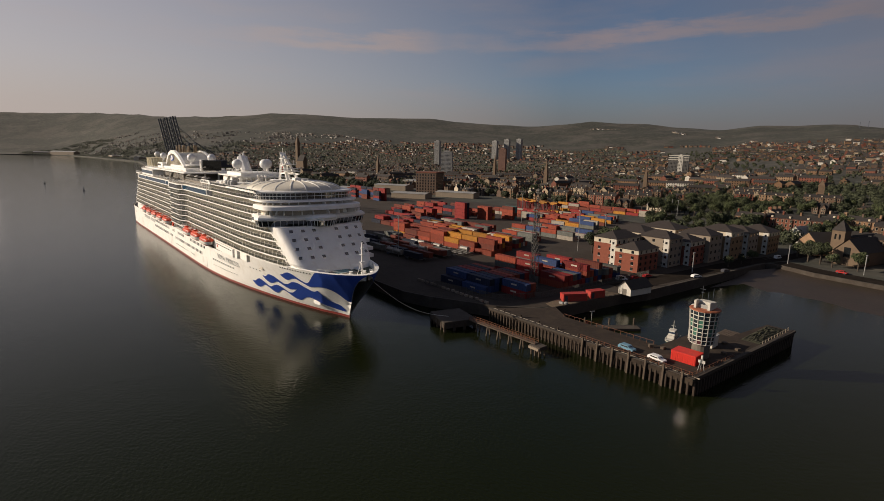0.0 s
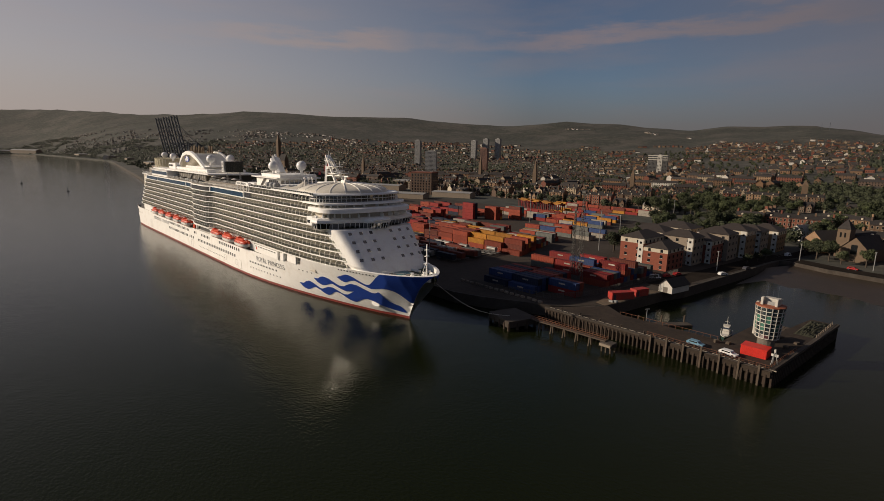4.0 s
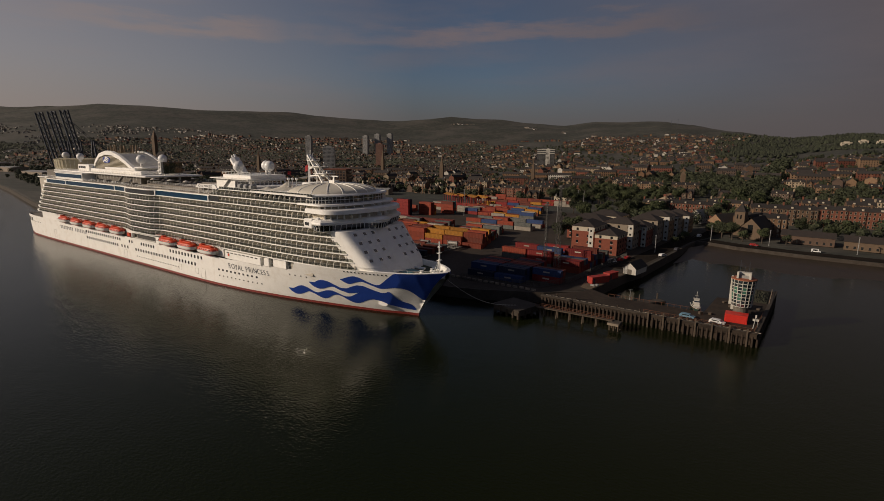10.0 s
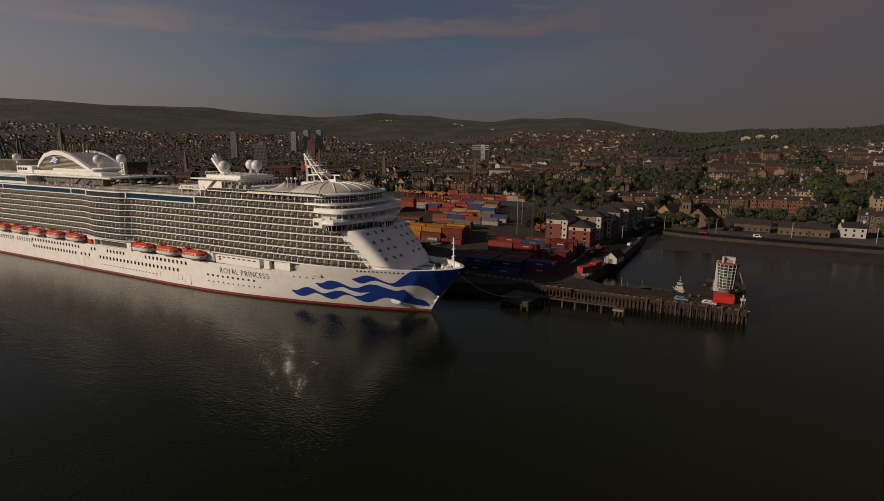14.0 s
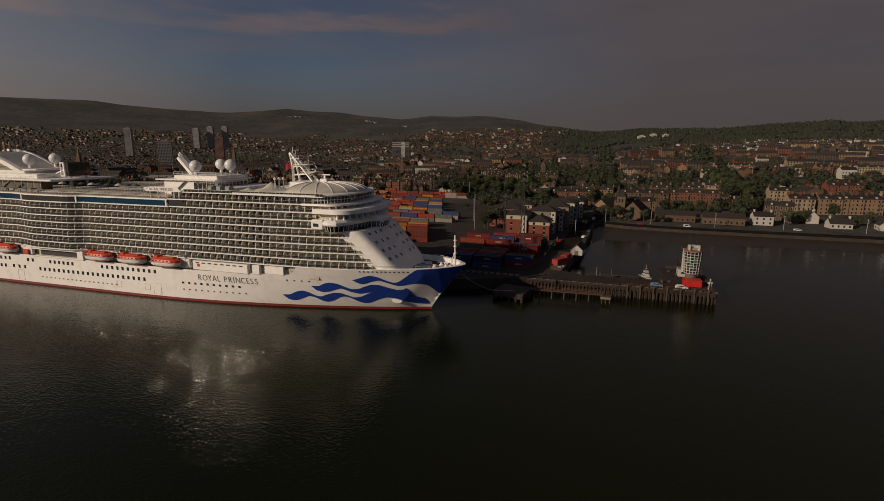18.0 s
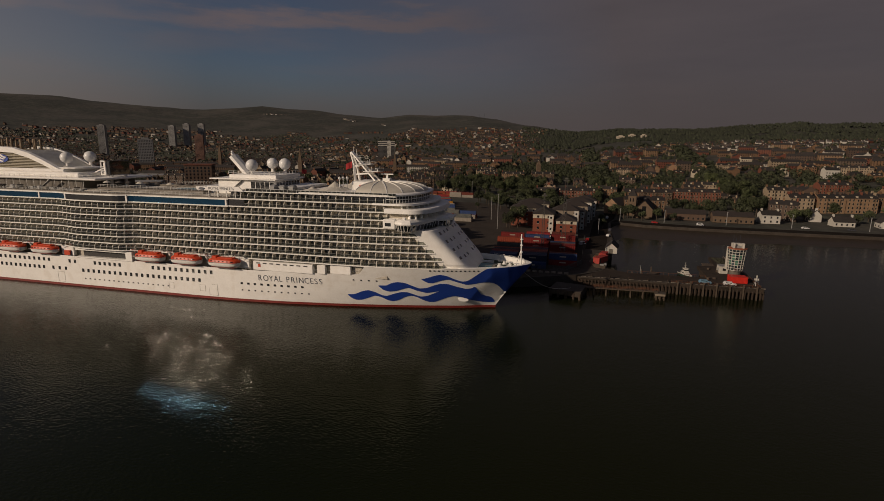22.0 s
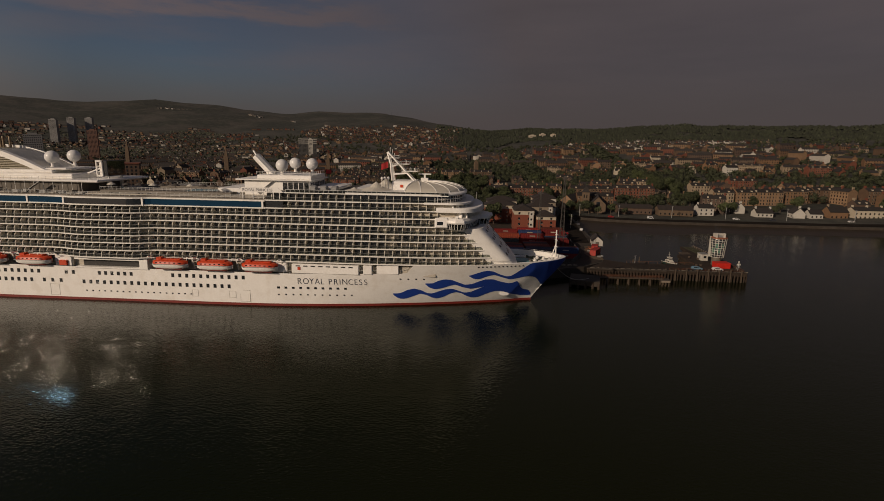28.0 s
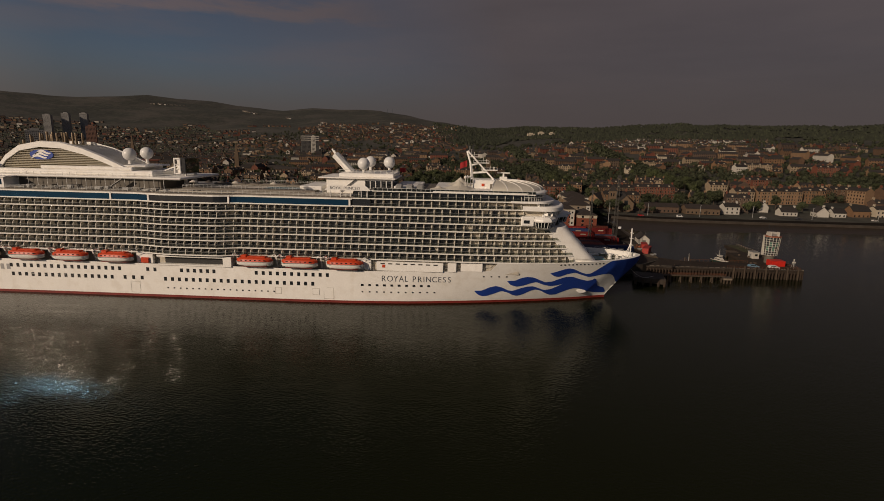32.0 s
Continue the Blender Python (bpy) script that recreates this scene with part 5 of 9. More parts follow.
# open deck with pool surrounds, loungers and the outdoor screen
M_TEAL = mat("pool_tiles", (0.06, 0.22, 0.25), 0.2, var=0.2, scale=1)
part("pool", boxes((-128, -5, 37.15, -112, 5, 37.7), bevel=0.1), M_TEAL, ship)
bm = bmesh.new()
random.seed(4)
for i in range(90):
    x, y = random.uniform(-150, -106), random.choice((-1, 1)) * random.uniform(8, 16)
    box(bm, x, y, 37.15, x + 0.7, y + 1.9, 37.6)
tagged(part("deck_loungers", bm, M_CABIN, ship), kind="stuff")
for s in (-1, 1):
    part("deck_terrace", boxes((-152, 11.5 * s - 2.2, 37.15, -105, 11.5 * s + 2.2, 38.4), bevel=0.1), M_SHIPD, ship)
    bm = bmesh.new()
    for i in range(32):
        beam(bm, (-152 + 1.5 * i, 13.5 * s, 38.4), (-152 + 1.5 * i, 13.5 * s, 39.5), 0.06)
    beam(bm, (-152, 13.5 * s, 39.5), (-105, 13.5 * s, 39.5), 0.07)
    beam(bm, (-152, 13.5 * s, 39.0), (-105, 13.5 * s, 39.0), 0.05)
    part("terrace_railing", bm, M_RAIL, ship)
M_SHADE = mat("dark_parasol_cloth", (0.07, 0.06, 0.05), 0.8, var=0.2, scale=1)
random.seed(14)
for i in range(9):
    x = -148 + 4.6 * i + random.uniform(-0.8, 0.8)
    bm = bmesh.new()
    lathe(bm, [(1.5, 40.2), (0.8, 40.7), (0.08, 41.0)], x, -12.2, 10)
    beam(bm, (x, -12.2, 38.4), (x, -12.2, 40.9), 0.08)
    part("parasol", bm, M_SHADE if i % 3 else M_CANOPY, ship)
part("pool_house", boxes((-78, -12, 39.5, -69, 12, 40.6), (-112, -9, 37.2, -104, 9, 39.6), bevel=0.2), M_SHIP, ship)
for i in range(3):
    part("cabana", boxes((-77 + 3.6 * i, -15.5, 39.5, -74.5 + 3.6 * i, -13, 41.6), bevel=0.5), M_STEEL, ship)
part("outdoor_screen", boxes((-157.5, -3.6, 42.4, -155.8, 6.0, 48.1), bevel=0.15), M_DARKWIN, ship, "large dark outdoor cinema screen")
part("screen_frame", boxes((-159.6, -4.1, 42.2, -157.5, -3.7, 42.7), (-159.6, -4.1, 43.9, -157.5, -3.7, 44.2), (-159.6, -4.1, 45.6, -157.5, -3.7, 45.9), (-159.6, -4.1, 47.5, -157.5, -3.7, 48.1), (-160.0, -4.1, 42.2, -159.4, -3.7, 48.1), (-158.0, -4.1, 42.2, -157.4, -3.7, 48.1), (-159.2, 5.4, 42.2, -157.5, 6.2, 48.0), (-159, -3.6, 42.6, -157.5, 5.4, 47.4), bevel=0.15), M_SHIP, ship)
for y in (-2.5, 4.5):
    bm = bmesh.new()
    beam(bm, (-158.5, y, 45.5), (-168, y, 42.0), 0.4)
    part("screen_brace", bm, M_SHIP, ship)
    bm = bmesh.new()
    beam(bm, (-156.7, y, 37.2), (-156.7, y, 42.6), 0.8)
    part("screen_post", bm, M_SHIP, ship)
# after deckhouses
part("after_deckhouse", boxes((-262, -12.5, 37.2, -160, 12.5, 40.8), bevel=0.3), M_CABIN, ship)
# raised glazed spa over the after end of the band
part("spa_block", boxes((-249, -18.5, 37.1, -212, 18.5, 40.9), bevel=0.1), M_SHIP, ship, "white glazed spa block")
part("window_band", boxes((-248.2, -18.7, 38.3, -213, -18.4, 40.2)), M_BANDGLASS, ship, "tinted glass band")
part("spa_roof_edge", boxes((-249.8, -18.9, 40.7, -211, 18.9, 41.1), bevel=0.1), M_SHIP, ship)
part("after_terrace", boxes((-281, -17.5, 36.6, -249, 17.5, 37.2), bevel=0.1), M_SHIP, ship)
bm = bmesh.new()
for i in range(18):
    beam(bm, (-280.5 + 1.8 * i, -17.4, 37.2), (-280.5 + 1.8 * i, -17.4, 38.4), 0.07)
beam(bm, (-280.5, -17.4, 38.4), (-249.5, -17.4, 38.4), 0.08)
part("terrace_railing", bm, M_RAIL, ship)
part("sun_deck", boxes((-264, -14.2, 40.8, -152, 14.2, 41.6), bevel=0.3), M_SHIP, ship, "overhanging white sun deck")
part("upper_deckhouse", boxes((-232, -10.5, 41.6, -164, 10.5, 43.4), (-206, -9.6, 43.4, -172, 9.6, 44.6), (-190, -8, 44.6, -168, 8, 45.2), bevel=0.3), M_SHIP, ship)
bm = bmesh.new()
for i in range(42):
    x = -262 + 2.6 * i
    beam(bm, (x, -14.0, 41.6), (x, -14.0, 42.7), 0.07)
beam(bm, (-262, -14, 42.7), (-153, -14, 42.7), 0.08)
beam(bm, (-262, -14, 42.15), (-153, -14, 42.15), 0.06)
for i in range(30):
    x = -260 + 3.5 * i
    beam(bm, (x, -13.6, 37.1), (x, -13.6, 40.8), 0.12)
part("sun_deck_railing", bm, M_RAIL, ship)
random.seed(8)
for i in range(16):
    x = -208 + 3.4 * i + random.uniform(-1, 1)
    part("deck_box", boxes((x, -17.0, 37.15, x + random.uniform(0.8, 2.4), -14.5, 37.15 + random.uniform(0.5, 1.5)), bevel=0.08), random.choice((M_CABIN, M_SHIPD, M_STEEL)), ship)
bm = bmesh.new()
beam(bm, (-178, -15.4, 37.2), (-172, -15.4, 41.0), 1.2, 0.2)
part("outer_stair", bm, M_STEEL, ship)
part("corner_house", boxes((-237, -11, 41.6, -222, -3, 45.3), bevel=0.2), M_SHIP, ship)
for i in range(4):
    part("corner_window", boxes((-235.6 + 2.4 * i, -11.15, 43.2, -234.0 + 2.4 * i, -10.95, 44.4)), M_DARKWIN, ship)
bm = bmesh.new()
lathe(bm, [(11.6, 41.0), (12.0, 43.4), (12.3, 47.2), (12.6, 47.6), (10, 47.9), (0.3, 48.0)], -266, 0, 36)
M_CREAMY = mat("cream_screens", (0.42, 0.37, 0.25), 0.7, var=0.15, scale=0.6)
part("after_lounge", bm, M_CREAMY, ship, "round cream screened lounge at the stern")
for i in range(36):
    a = 2 * math.pi * i / 36
    bm = bmesh.new()
    beam(bm, (-266 + 12.1 * math.cos(a), 12.1 * math.sin(a), 41.6), (-266 + 12.45 * math.cos(a), 12.45 * math.sin(a), 47.3), 0.16)
    part("lounge_post", bm, M_CANOPY, ship)
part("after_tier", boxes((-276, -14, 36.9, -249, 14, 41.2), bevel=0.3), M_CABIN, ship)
for k in range(9):
    z = DECK0 + STEP * k
    part("stern_slab", boxes((aft_x(k) - 3.0, -18.0, z - 0.3, aft_x(k) + 2, 18.0, z + 0.9), bevel=0.2), M_SHIP, ship)
# the funnel: arches, louvred casing, pipes
M_LOUVRE = mat("funnel_louvres", (0.42, 0.38, 0.30), 0.6, var=0.1, scale=1)
ARCH = [(-222.5, 43.5), (-219, 47.6), (-213.5, 51.2), (-206, 52.7), (-198, 52.4), (-190, 50.4), (-183, 47.7), (-177, 45.0), (-173, 43.2)]


def arch_at(u):
    i = min(int(u * (len(ARCH) - 1)), len(ARCH) - 2)
    f = u * (len(ARCH) - 1) - i
    return (ARCH[i][0] + (ARCH[i + 1][0] - ARCH[i][0]) * f, ARCH[i][1] + (ARCH[i + 1][1] - ARCH[i][1]) * f)


for s in (-1, 1):
    bm = bmesh.new()
    prev = None
    for i in range(33):
        x, z = arch_at(i / 32)
        t = 1.25 + 0.5 * math.sin(math.pi * i / 32)
        ring = [bm.verts.new(p) for p in ((x, 8.9 * s, z - t), (x, 8.9 * s, z + 0.3), (x, 7.4 * s, z + 0.5), (x, 7.4 * s, z - t))]
        if prev:
            for j in range(4):
                bm.faces.new((prev[j], prev[(j + 1) % 4], ring[(j + 1) % 4], ring[j]))
        else:
            bm.faces.new(ring[::-1])
        prev = ring
    bm.faces.new(prev)
    bmesh.ops.recalc_face_normals(bm, faces=bm.faces)
    part("funnel_arch", bm, M_SHIP, ship, "broad white arch on the funnel's side")
    # louvres inside the arch
    for i in range(11):
        z = 43.8 + 0.62 * i
        xs = [arch_at(u / 64)[0] for u in range(65) if arch_at(u / 64)[1] - 1.4 > z]
        if len(xs) > 2:
            part("louvre", boxes((min(xs), 8.2 * s - 0.25, z, max(xs), 8.2 * s + 0.25, z + 0.22)), M_LOUVRE, ship)
    bm = bmesh.new()
    disc = [(-205.6 + 4.4 * math.cos(2 * math.pi * i / 28), 48.3 + 1.75 * math.sin(2 * math.pi * i / 28)) for i in range(28)]
    da, db = [bm.verts.new((x, 8.52 * s, z)) for x, z in disc], [bm.verts.new((x, 8.68 * s, z)) for x, z in disc]
    bm.faces.new(da)
    bm.faces.new(db[::-1])
    for i in range(28):
        bm.faces.new((da[i], db[i], db[(i + 1) % 28], da[(i + 1) % 28]))
    bmesh.ops.recalc_face_normals(bm, faces=bm.faces)
    part("funnel_emblem", bm, M_BLUE, ship, "plain blue oval emblem with white ribbons")
    for lift, run in ((-0.75, 0.0), (0.15, 0.7), (0.85, 1.6)):
        bm = bmesh.new()
        prev = None
        for i in range(13):
            u = i / 12
            x, z, t = -209.6 + run + 6.0 * u, 48.0 + lift + 0.55 * math.sin(6.0 * u - 0.8) + 0.5 * u, 0.42 * math.sin(math.pi * (0.08 + 0.84 * u))
            ring = [bm.verts.new((x, 8.72 * s, z - t)), bm.verts.new((x, 8.72 * s, z + t)), bm.verts.new((x, 8.80 * s, z + t)), bm.verts.new((x, 8.80 * s, z - t))]
            if prev:
                for j in range(4):
                    bm.faces.new((prev[j], prev[(j + 1) % 4], ring[(j + 1) % 4], ring[j]))
            prev = ring
        bmesh.ops.recalc_face_normals(bm, faces=bm.faces)
        part("emblem_ribbon", bm, M_SHIP, ship)
bm = bmesh.new()
crest = [(x, z - 0.5) for x, z in (arch_at(i / 20) for i in range(21))]
outline = [(crest[0][0], 42.0)] + crest + [(crest[-1][0], 42.0)]
ca = [bm.verts.new((x, -7.3, z)) for x, z in outline]
cb = [bm.verts.new((x, 7.3, z)) for x, z in outline]
bm.faces.new(ca)
bm.faces.new(cb[::-1])
for i in range(len(outline)):
    k = (i + 1) % len(outline)
    bm.faces.new((ca[k], ca[i], cb[i], cb[k]))
bmesh.ops.recalc_face_normals(bm, faces=bm.faces)
part("funnel_casing", bm, M_CREAMY, ship, "slatted funnel casing")
for i in range(26):
    x, z = arch_at(0.55 + 0.017 * i)
    part("casing_slat", boxes((x, -7.2, z - 0.7, x + 0.45, 7.2, z + 0.15)), M_SHIP, ship)
random.seed(2)
M_PIPE = mat("sooty_exhaust_pipe", (0.20, 0.15, 0.10), 0.5, 0.5, 0.3, 0.8)
for i in range(13):
    for s in (-1, 1):
        x = -224 + 2.0 * i
        bm = bmesh.new()
        z = lerp(ARCH, x)
        lathe(bm, [(0.42, z - 3), (0.42, z + random.uniform(1.6, 3.6)), (0.34, z + 3.7)], x + 0.5 * s, s * random.uniform(1.2, 4.6), 10)
        part("exhaust_pipe", bm, M_PIPE, ship)

# ---- pier, dolphins and control tower ----
M_PIERDECK = mat("brown_stained_pier_deck", (0.032, 0.023, 0.017), 0.9, var=0.4, scale=0.12, bump=0.2, spec=0.25, stain=((0.058, 0.042, 0.029), 0.5, 5.0))
M_GRASS = mat("rough_grass", (0.030, 0.030, 0.014), 0.95, var=0.4, scale=0.5, bump=0.5)
M_BEIGE = mat("beige_render", (0.22, 0.175, 0.13), 0.8, var=0.15, scale=0.5)
M_REDP = mat("red_painted_steel", (0.55, 0.025, 0.015), 0.5, var=0.15, scale=0.5)
M_WHITEP = mat("white_painted_render", (0.48, 0.455, 0.40), 0.7, var=0.12, scale=0.5, stain=((0.4, 0.36, 0.3), 0.4, 1.5))
M_RUSTRAIL = mat("rusty_rail", (0.13, 0.05, 0.025), 0.7, 0.3, 0.3, 2.0)
M_SLATE = mat("dark_slate", (0.024, 0.020, 0.018), 0.9, var=0.3, scale=0.5, rand=0.25, island=0.25)
M_TOWERGLASS = glass("tower_glass", (0.02, 0.03, 0.035), 0.05)
M_TEALP = mat("teal_panel", (0.03, 0.12, 0.085), 0.5, var=0.15, scale=1)
M_TERRA = mat("terracotta_band", (0.28, 0.085, 0.04), 0.7, var=0.15, scale=0.6)

pier = tagged(new("pier"), "concrete pier on dark sheet piles reaching into the river", "pier", kind="structure")
PIER = [(28.5, 36.4), (96.0, 35.6), (98.4, 95), (91, 95.4), (88.5, 74), (81, 73), (80, 50.2), (49.5, 49.6), (40, 56), (39, 50.8)]
bm = bmesh.new()
prism(bm, PIER, 2.6, 4.08)
part("deck", bm, M_PIERDECK, pier, "stained brown pier deck")
bm = bmesh.new()
prism(bm, [(29, 38), (94.8, 37.2), (97.2, 94), (92, 94.4), (89.6, 73), (82, 72), (81, 49), (50, 48.4), (41, 54)], -3, 2.6)
part("pier_core", bm, M_PILE, pier)
me_pile = bpy.data.meshes.new("pile")
bm = boxes((-0.28, -0.3, -3, 0.28, 0.3, 3.3), bevel=0.1)
bm.to_mesh(me_pile)
bm.free()
me_pile.materials.append(M_PILE)
for i in range(51):
    same("pile", me_pile, pier, (29 + 1.32 * i, 36.35 - 0.012 * i, 0), 0.0)
for i in range(44):
    same("pile", me_pile, pier, (96.2 + 0.05 * i, 36.4 + 1.33 * i, 0), 0.0)
for i in range(7):
    bm = bmesh.new()
    beam(bm, (66 + 4.6 * i, 35.2, -2), (66 + 4.6 * i, 35.5, 5.3 + 0.3 * (i % 2)), 0.45)
    part("fender_post", bm, M_TIMBER, pier)
part("coping", boxes((28.5, 36.0, 3.7, 96.2, 36.9, 4.25)), M_CONC, pier)
bm = bmesh.new()
prism(bm, [(95.2, 36.92), (96.3, 36.92), (98.7, 95.2), (97.6, 95.2)], 3.7, 4.4)
part("coping", bm, M_CONC, pier)
bm = bmesh.new()
for i in range(26):
    box(bm, 30 + 2.6 * i, 36.9, 4.08, 31.9 + 2.6 * i, 37.15, 4.3)
part("kerb_rail", bm, M_TEAKY, pier)
bm = bmesh.new()
for i in range(17):
    x = 64 + 1.9 * i
    beam(bm, (x, 37.3, 4.1), (x, 37.3, 5.2), 0.1)
for z in (4.65, 5.2):
    beam(bm, (64, 37.3, z), (95.2, 36.9, z), 0.08)
    beam(bm, (95.2, 36.9, z), (96.1, 58, z), 0.08)
for i in range(11):
    beam(bm, (95.2 + 0.085 * i, 37 + 2.0 * i, 4.1), (95.2 + 0.085 * i, 37 + 2.0 * i, 5.2), 0.1)
part("railing", bm, M_RUSTRAIL, pier, "rusty orange pipe railing")
bm = bmesh.new()
for i in range(16):
    x = 49 + 2.0 * i
    beam(bm, (x, 49.2, 4.1), (x, 49.2, 5.1), 0.1)
beam(bm, (49, 49.2, 5.1), (79, 49.6, 5.1), 0.09)
part("back_railing", bm, M_RUSTRAIL, pier)
bm = bmesh.new()
bmesh.ops.create_grid(bm, x_segments=16, y_segments=20, size=1)
random.seed(8)
for v in bm.verts:
    e = max(abs(v.co.x), abs(v.co.y))
    v.co = Vector((94.0 + 2.6 * v.co.x, 84 + 10.0 * v.co.y, 4.1 + (0.25 + random.random() * 0.6) * (1 - e ** 4)))
tagged(part("rough_grass", bm, M_GRASS), "rough grass grown over the pier head", "grass", kind="stuff")
jetty = thing("timber_jetty", "grey timber jetty platform beside the pier head", "jetty")
for i in range(9):
    part("plank", boxes((84.5 + 0.8 * i, 73, 3.5, 85.2 + 0.8 * i, 81, 3.75)), M_TIMBER, jetty)
for x, y in ((85, 73.6), (85, 80.4), (91, 73.6), (91, 80.4)):
    part("post", boxes((x - 0.2, y - 0.2, -3, x + 0.2, y + 0.2, 3.5)), M_TIMBER, jetty)

tower = thing("control_tower", "white and teal glazed harbour control tower on the pier", "control tower", at=(90.1, 51.9, 5.66))
tower.scale = (0.68, 0.68, 0.86)
bm = bmesh.new()
lathe(bm, [(3.1, -1.84), (3.1, 2.5), (4.1, 2.55), (0.1, 2.58)], 0, 0, 16)
part("base", bm, M_CABIN, tower)
TS = 16


def tower_r(z):
    return 4.2 + 0.09 * (z - 2.6)


for fl in range(4):
    z0 = 2.6 + 2.5 * fl
    for i in range(TS):
        a0, a1 = 2 * math.pi * i / TS, 2 * math.pi * (i + 1) / TS
        bm = bmesh.new()
        r0, r1 = tower_r(z0), tower_r(z0 + 2.5)
        q = [(r0 * math.cos(a0), r0 * math.sin(a0), z0), (r0 * math.cos(a1), r0 * math.sin(a1), z0), (r1 * math.cos(a1), r1 * math.sin(a1), z0 + 2.5), (r1 * math.cos(a0), r1 * math.sin(a0), z0 + 2.5)]
        c = [tuple(k * 0.9 if j < 2 else k for j, k in enumerate(p)) for p in q]
        bm.faces.new([bm.verts.new(p) for p in q])
        part("pane", bm, M_TEALP if (fl in (1, 2) and (i * 7 + fl * 3) % 5 < 2) else M_TOWERGLASS, tower)
for i in range(TS):
    a = 2 * math.pi * i / TS
    bm = bmesh.new()
    beam(bm, (tower_r(2.6) * math.cos(a) * 1.01, tower_r(2.6) * math.sin(a) * 1.01, 2.5), (tower_r(12.6) * math.cos(a) * 1.01, tower_r(12.6) * math.sin(a) * 1.01, 12.6), 0.26)
    part("mullion", bm, M_WHITEP, tower)
for fl in range(9):
    z = 2.6 + 1.25 * fl
    bm = bmesh.new()
    lathe(bm, [(tower_r(z) + 0.08, z - 0.11), (tower_r(z) + 0.08, z + 0.11)], 0, 0, TS)
    part("ring_beam", bm, M_WHITEP, tower)
bm = bmesh.new()
lathe(bm, [(5.1, 12.5), (5.35, 12.65), (5.35, 12.95), (4.9, 13.05), (0.1, 13.1)], 0, 0, TS)
part("cornice", bm, M_TERRA, tower, "terracotta cornice")
part("roof_cabin", boxes((-2.8, -0.4, 13.0, 2.8, 2.8, 15.0), bevel=0.1), M_WHITEP, tower)
for x in (-3.0, 2.0):
    part("roof_fin", boxes((x, -3.0, 13.0, x + 0.9, -0.6, 15.4), bevel=0.1), M_WHITEP, tower)
part("roof_screen", boxes((-2.1, -1.6, 13.0, 2.0, -1.4, 14.2)), M_STEEL, tower)
part("lift_shaft", boxes((-5.3, 0.2, 2.4, -4.4, 1.5, 13.2), bevel=0.05), M_WHITEP, tower, "white rendered lift shaft")
bm = bmesh.new()
for x, y, h in ((-2.2, 1.5, 19.2), (1.4, 2.2, 18.8), (-0.4, 2.4, 17.4)):
    beam(bm, (x, y, 14.7), (x, y, h), 0.12)
beam(bm, (-3.2, 1.5, 18.2), (-1.2, 1.5, 18.2), 0.1)
beam(bm, (-2.9, 1.5, 17.2), (-1.5, 1.5, 17.2), 0.1)
part("antenna", bm, M_CRANE, tower)
store = thing("red_store", "bright red metal store at the foot of the tower", "store", at=(89.7, 45.6, 4.08), rz=2)
store.scale = (0.68, 0.85, 0.95)
part("body", boxes((-4.6, -2.4, 0, 4.4, 2.6, 2.5), bevel=0.08), M_REDP, store)
part("roof", boxes((-4.7, -2.5, 2.5, 4.5, 2.7, 2.65)), M_REDP, store, "faded red roof")
bm = bmesh.new()
for i in range(14):
    box(bm, -4.2 + 0.62 * i, -2.47, 0.2, -4.0 + 0.62 * i, -2.38, 2.4)
part("wall_rib", bm, M_REDP, store)
annex = thing("pier_annex", "small white rendered annex behind the tower", "building", at=(88.2, 61.5, 4.08), rz=3)
part("wall", boxes((-1.6, -2.0, 0, 1.6, 2.0, 3.1), bevel=0.05), M_WHITEP, annex)
part("roof", boxes((-1.75, -2.15, 3.1, 1.75, 2.15, 3.28)), M_STEEL, annex)
part("window", boxes((-0.5, -2.1, 1.3, 0.7, -1.9, 2.3)), M_DARKWIN, annex)
part("door", boxes((-1.7, -0.6, 0.05, -1.55, 0.4, 2.1)), M_STEEL, annex)
fence = thing("edge_fence", "pale weathered post fence along the pier head", "fence")
for i in range(10):
    part("post", boxes((96.9, 74 + 2.2 * i, 4.05, 97.05, 74.15 + 2.2 * i, 5.2)), M_BEIGE, fence)
part("rail", boxes((96.93, 74, 4.95, 97.01, 93.9, 5.05)), M_BEIGE, fence)


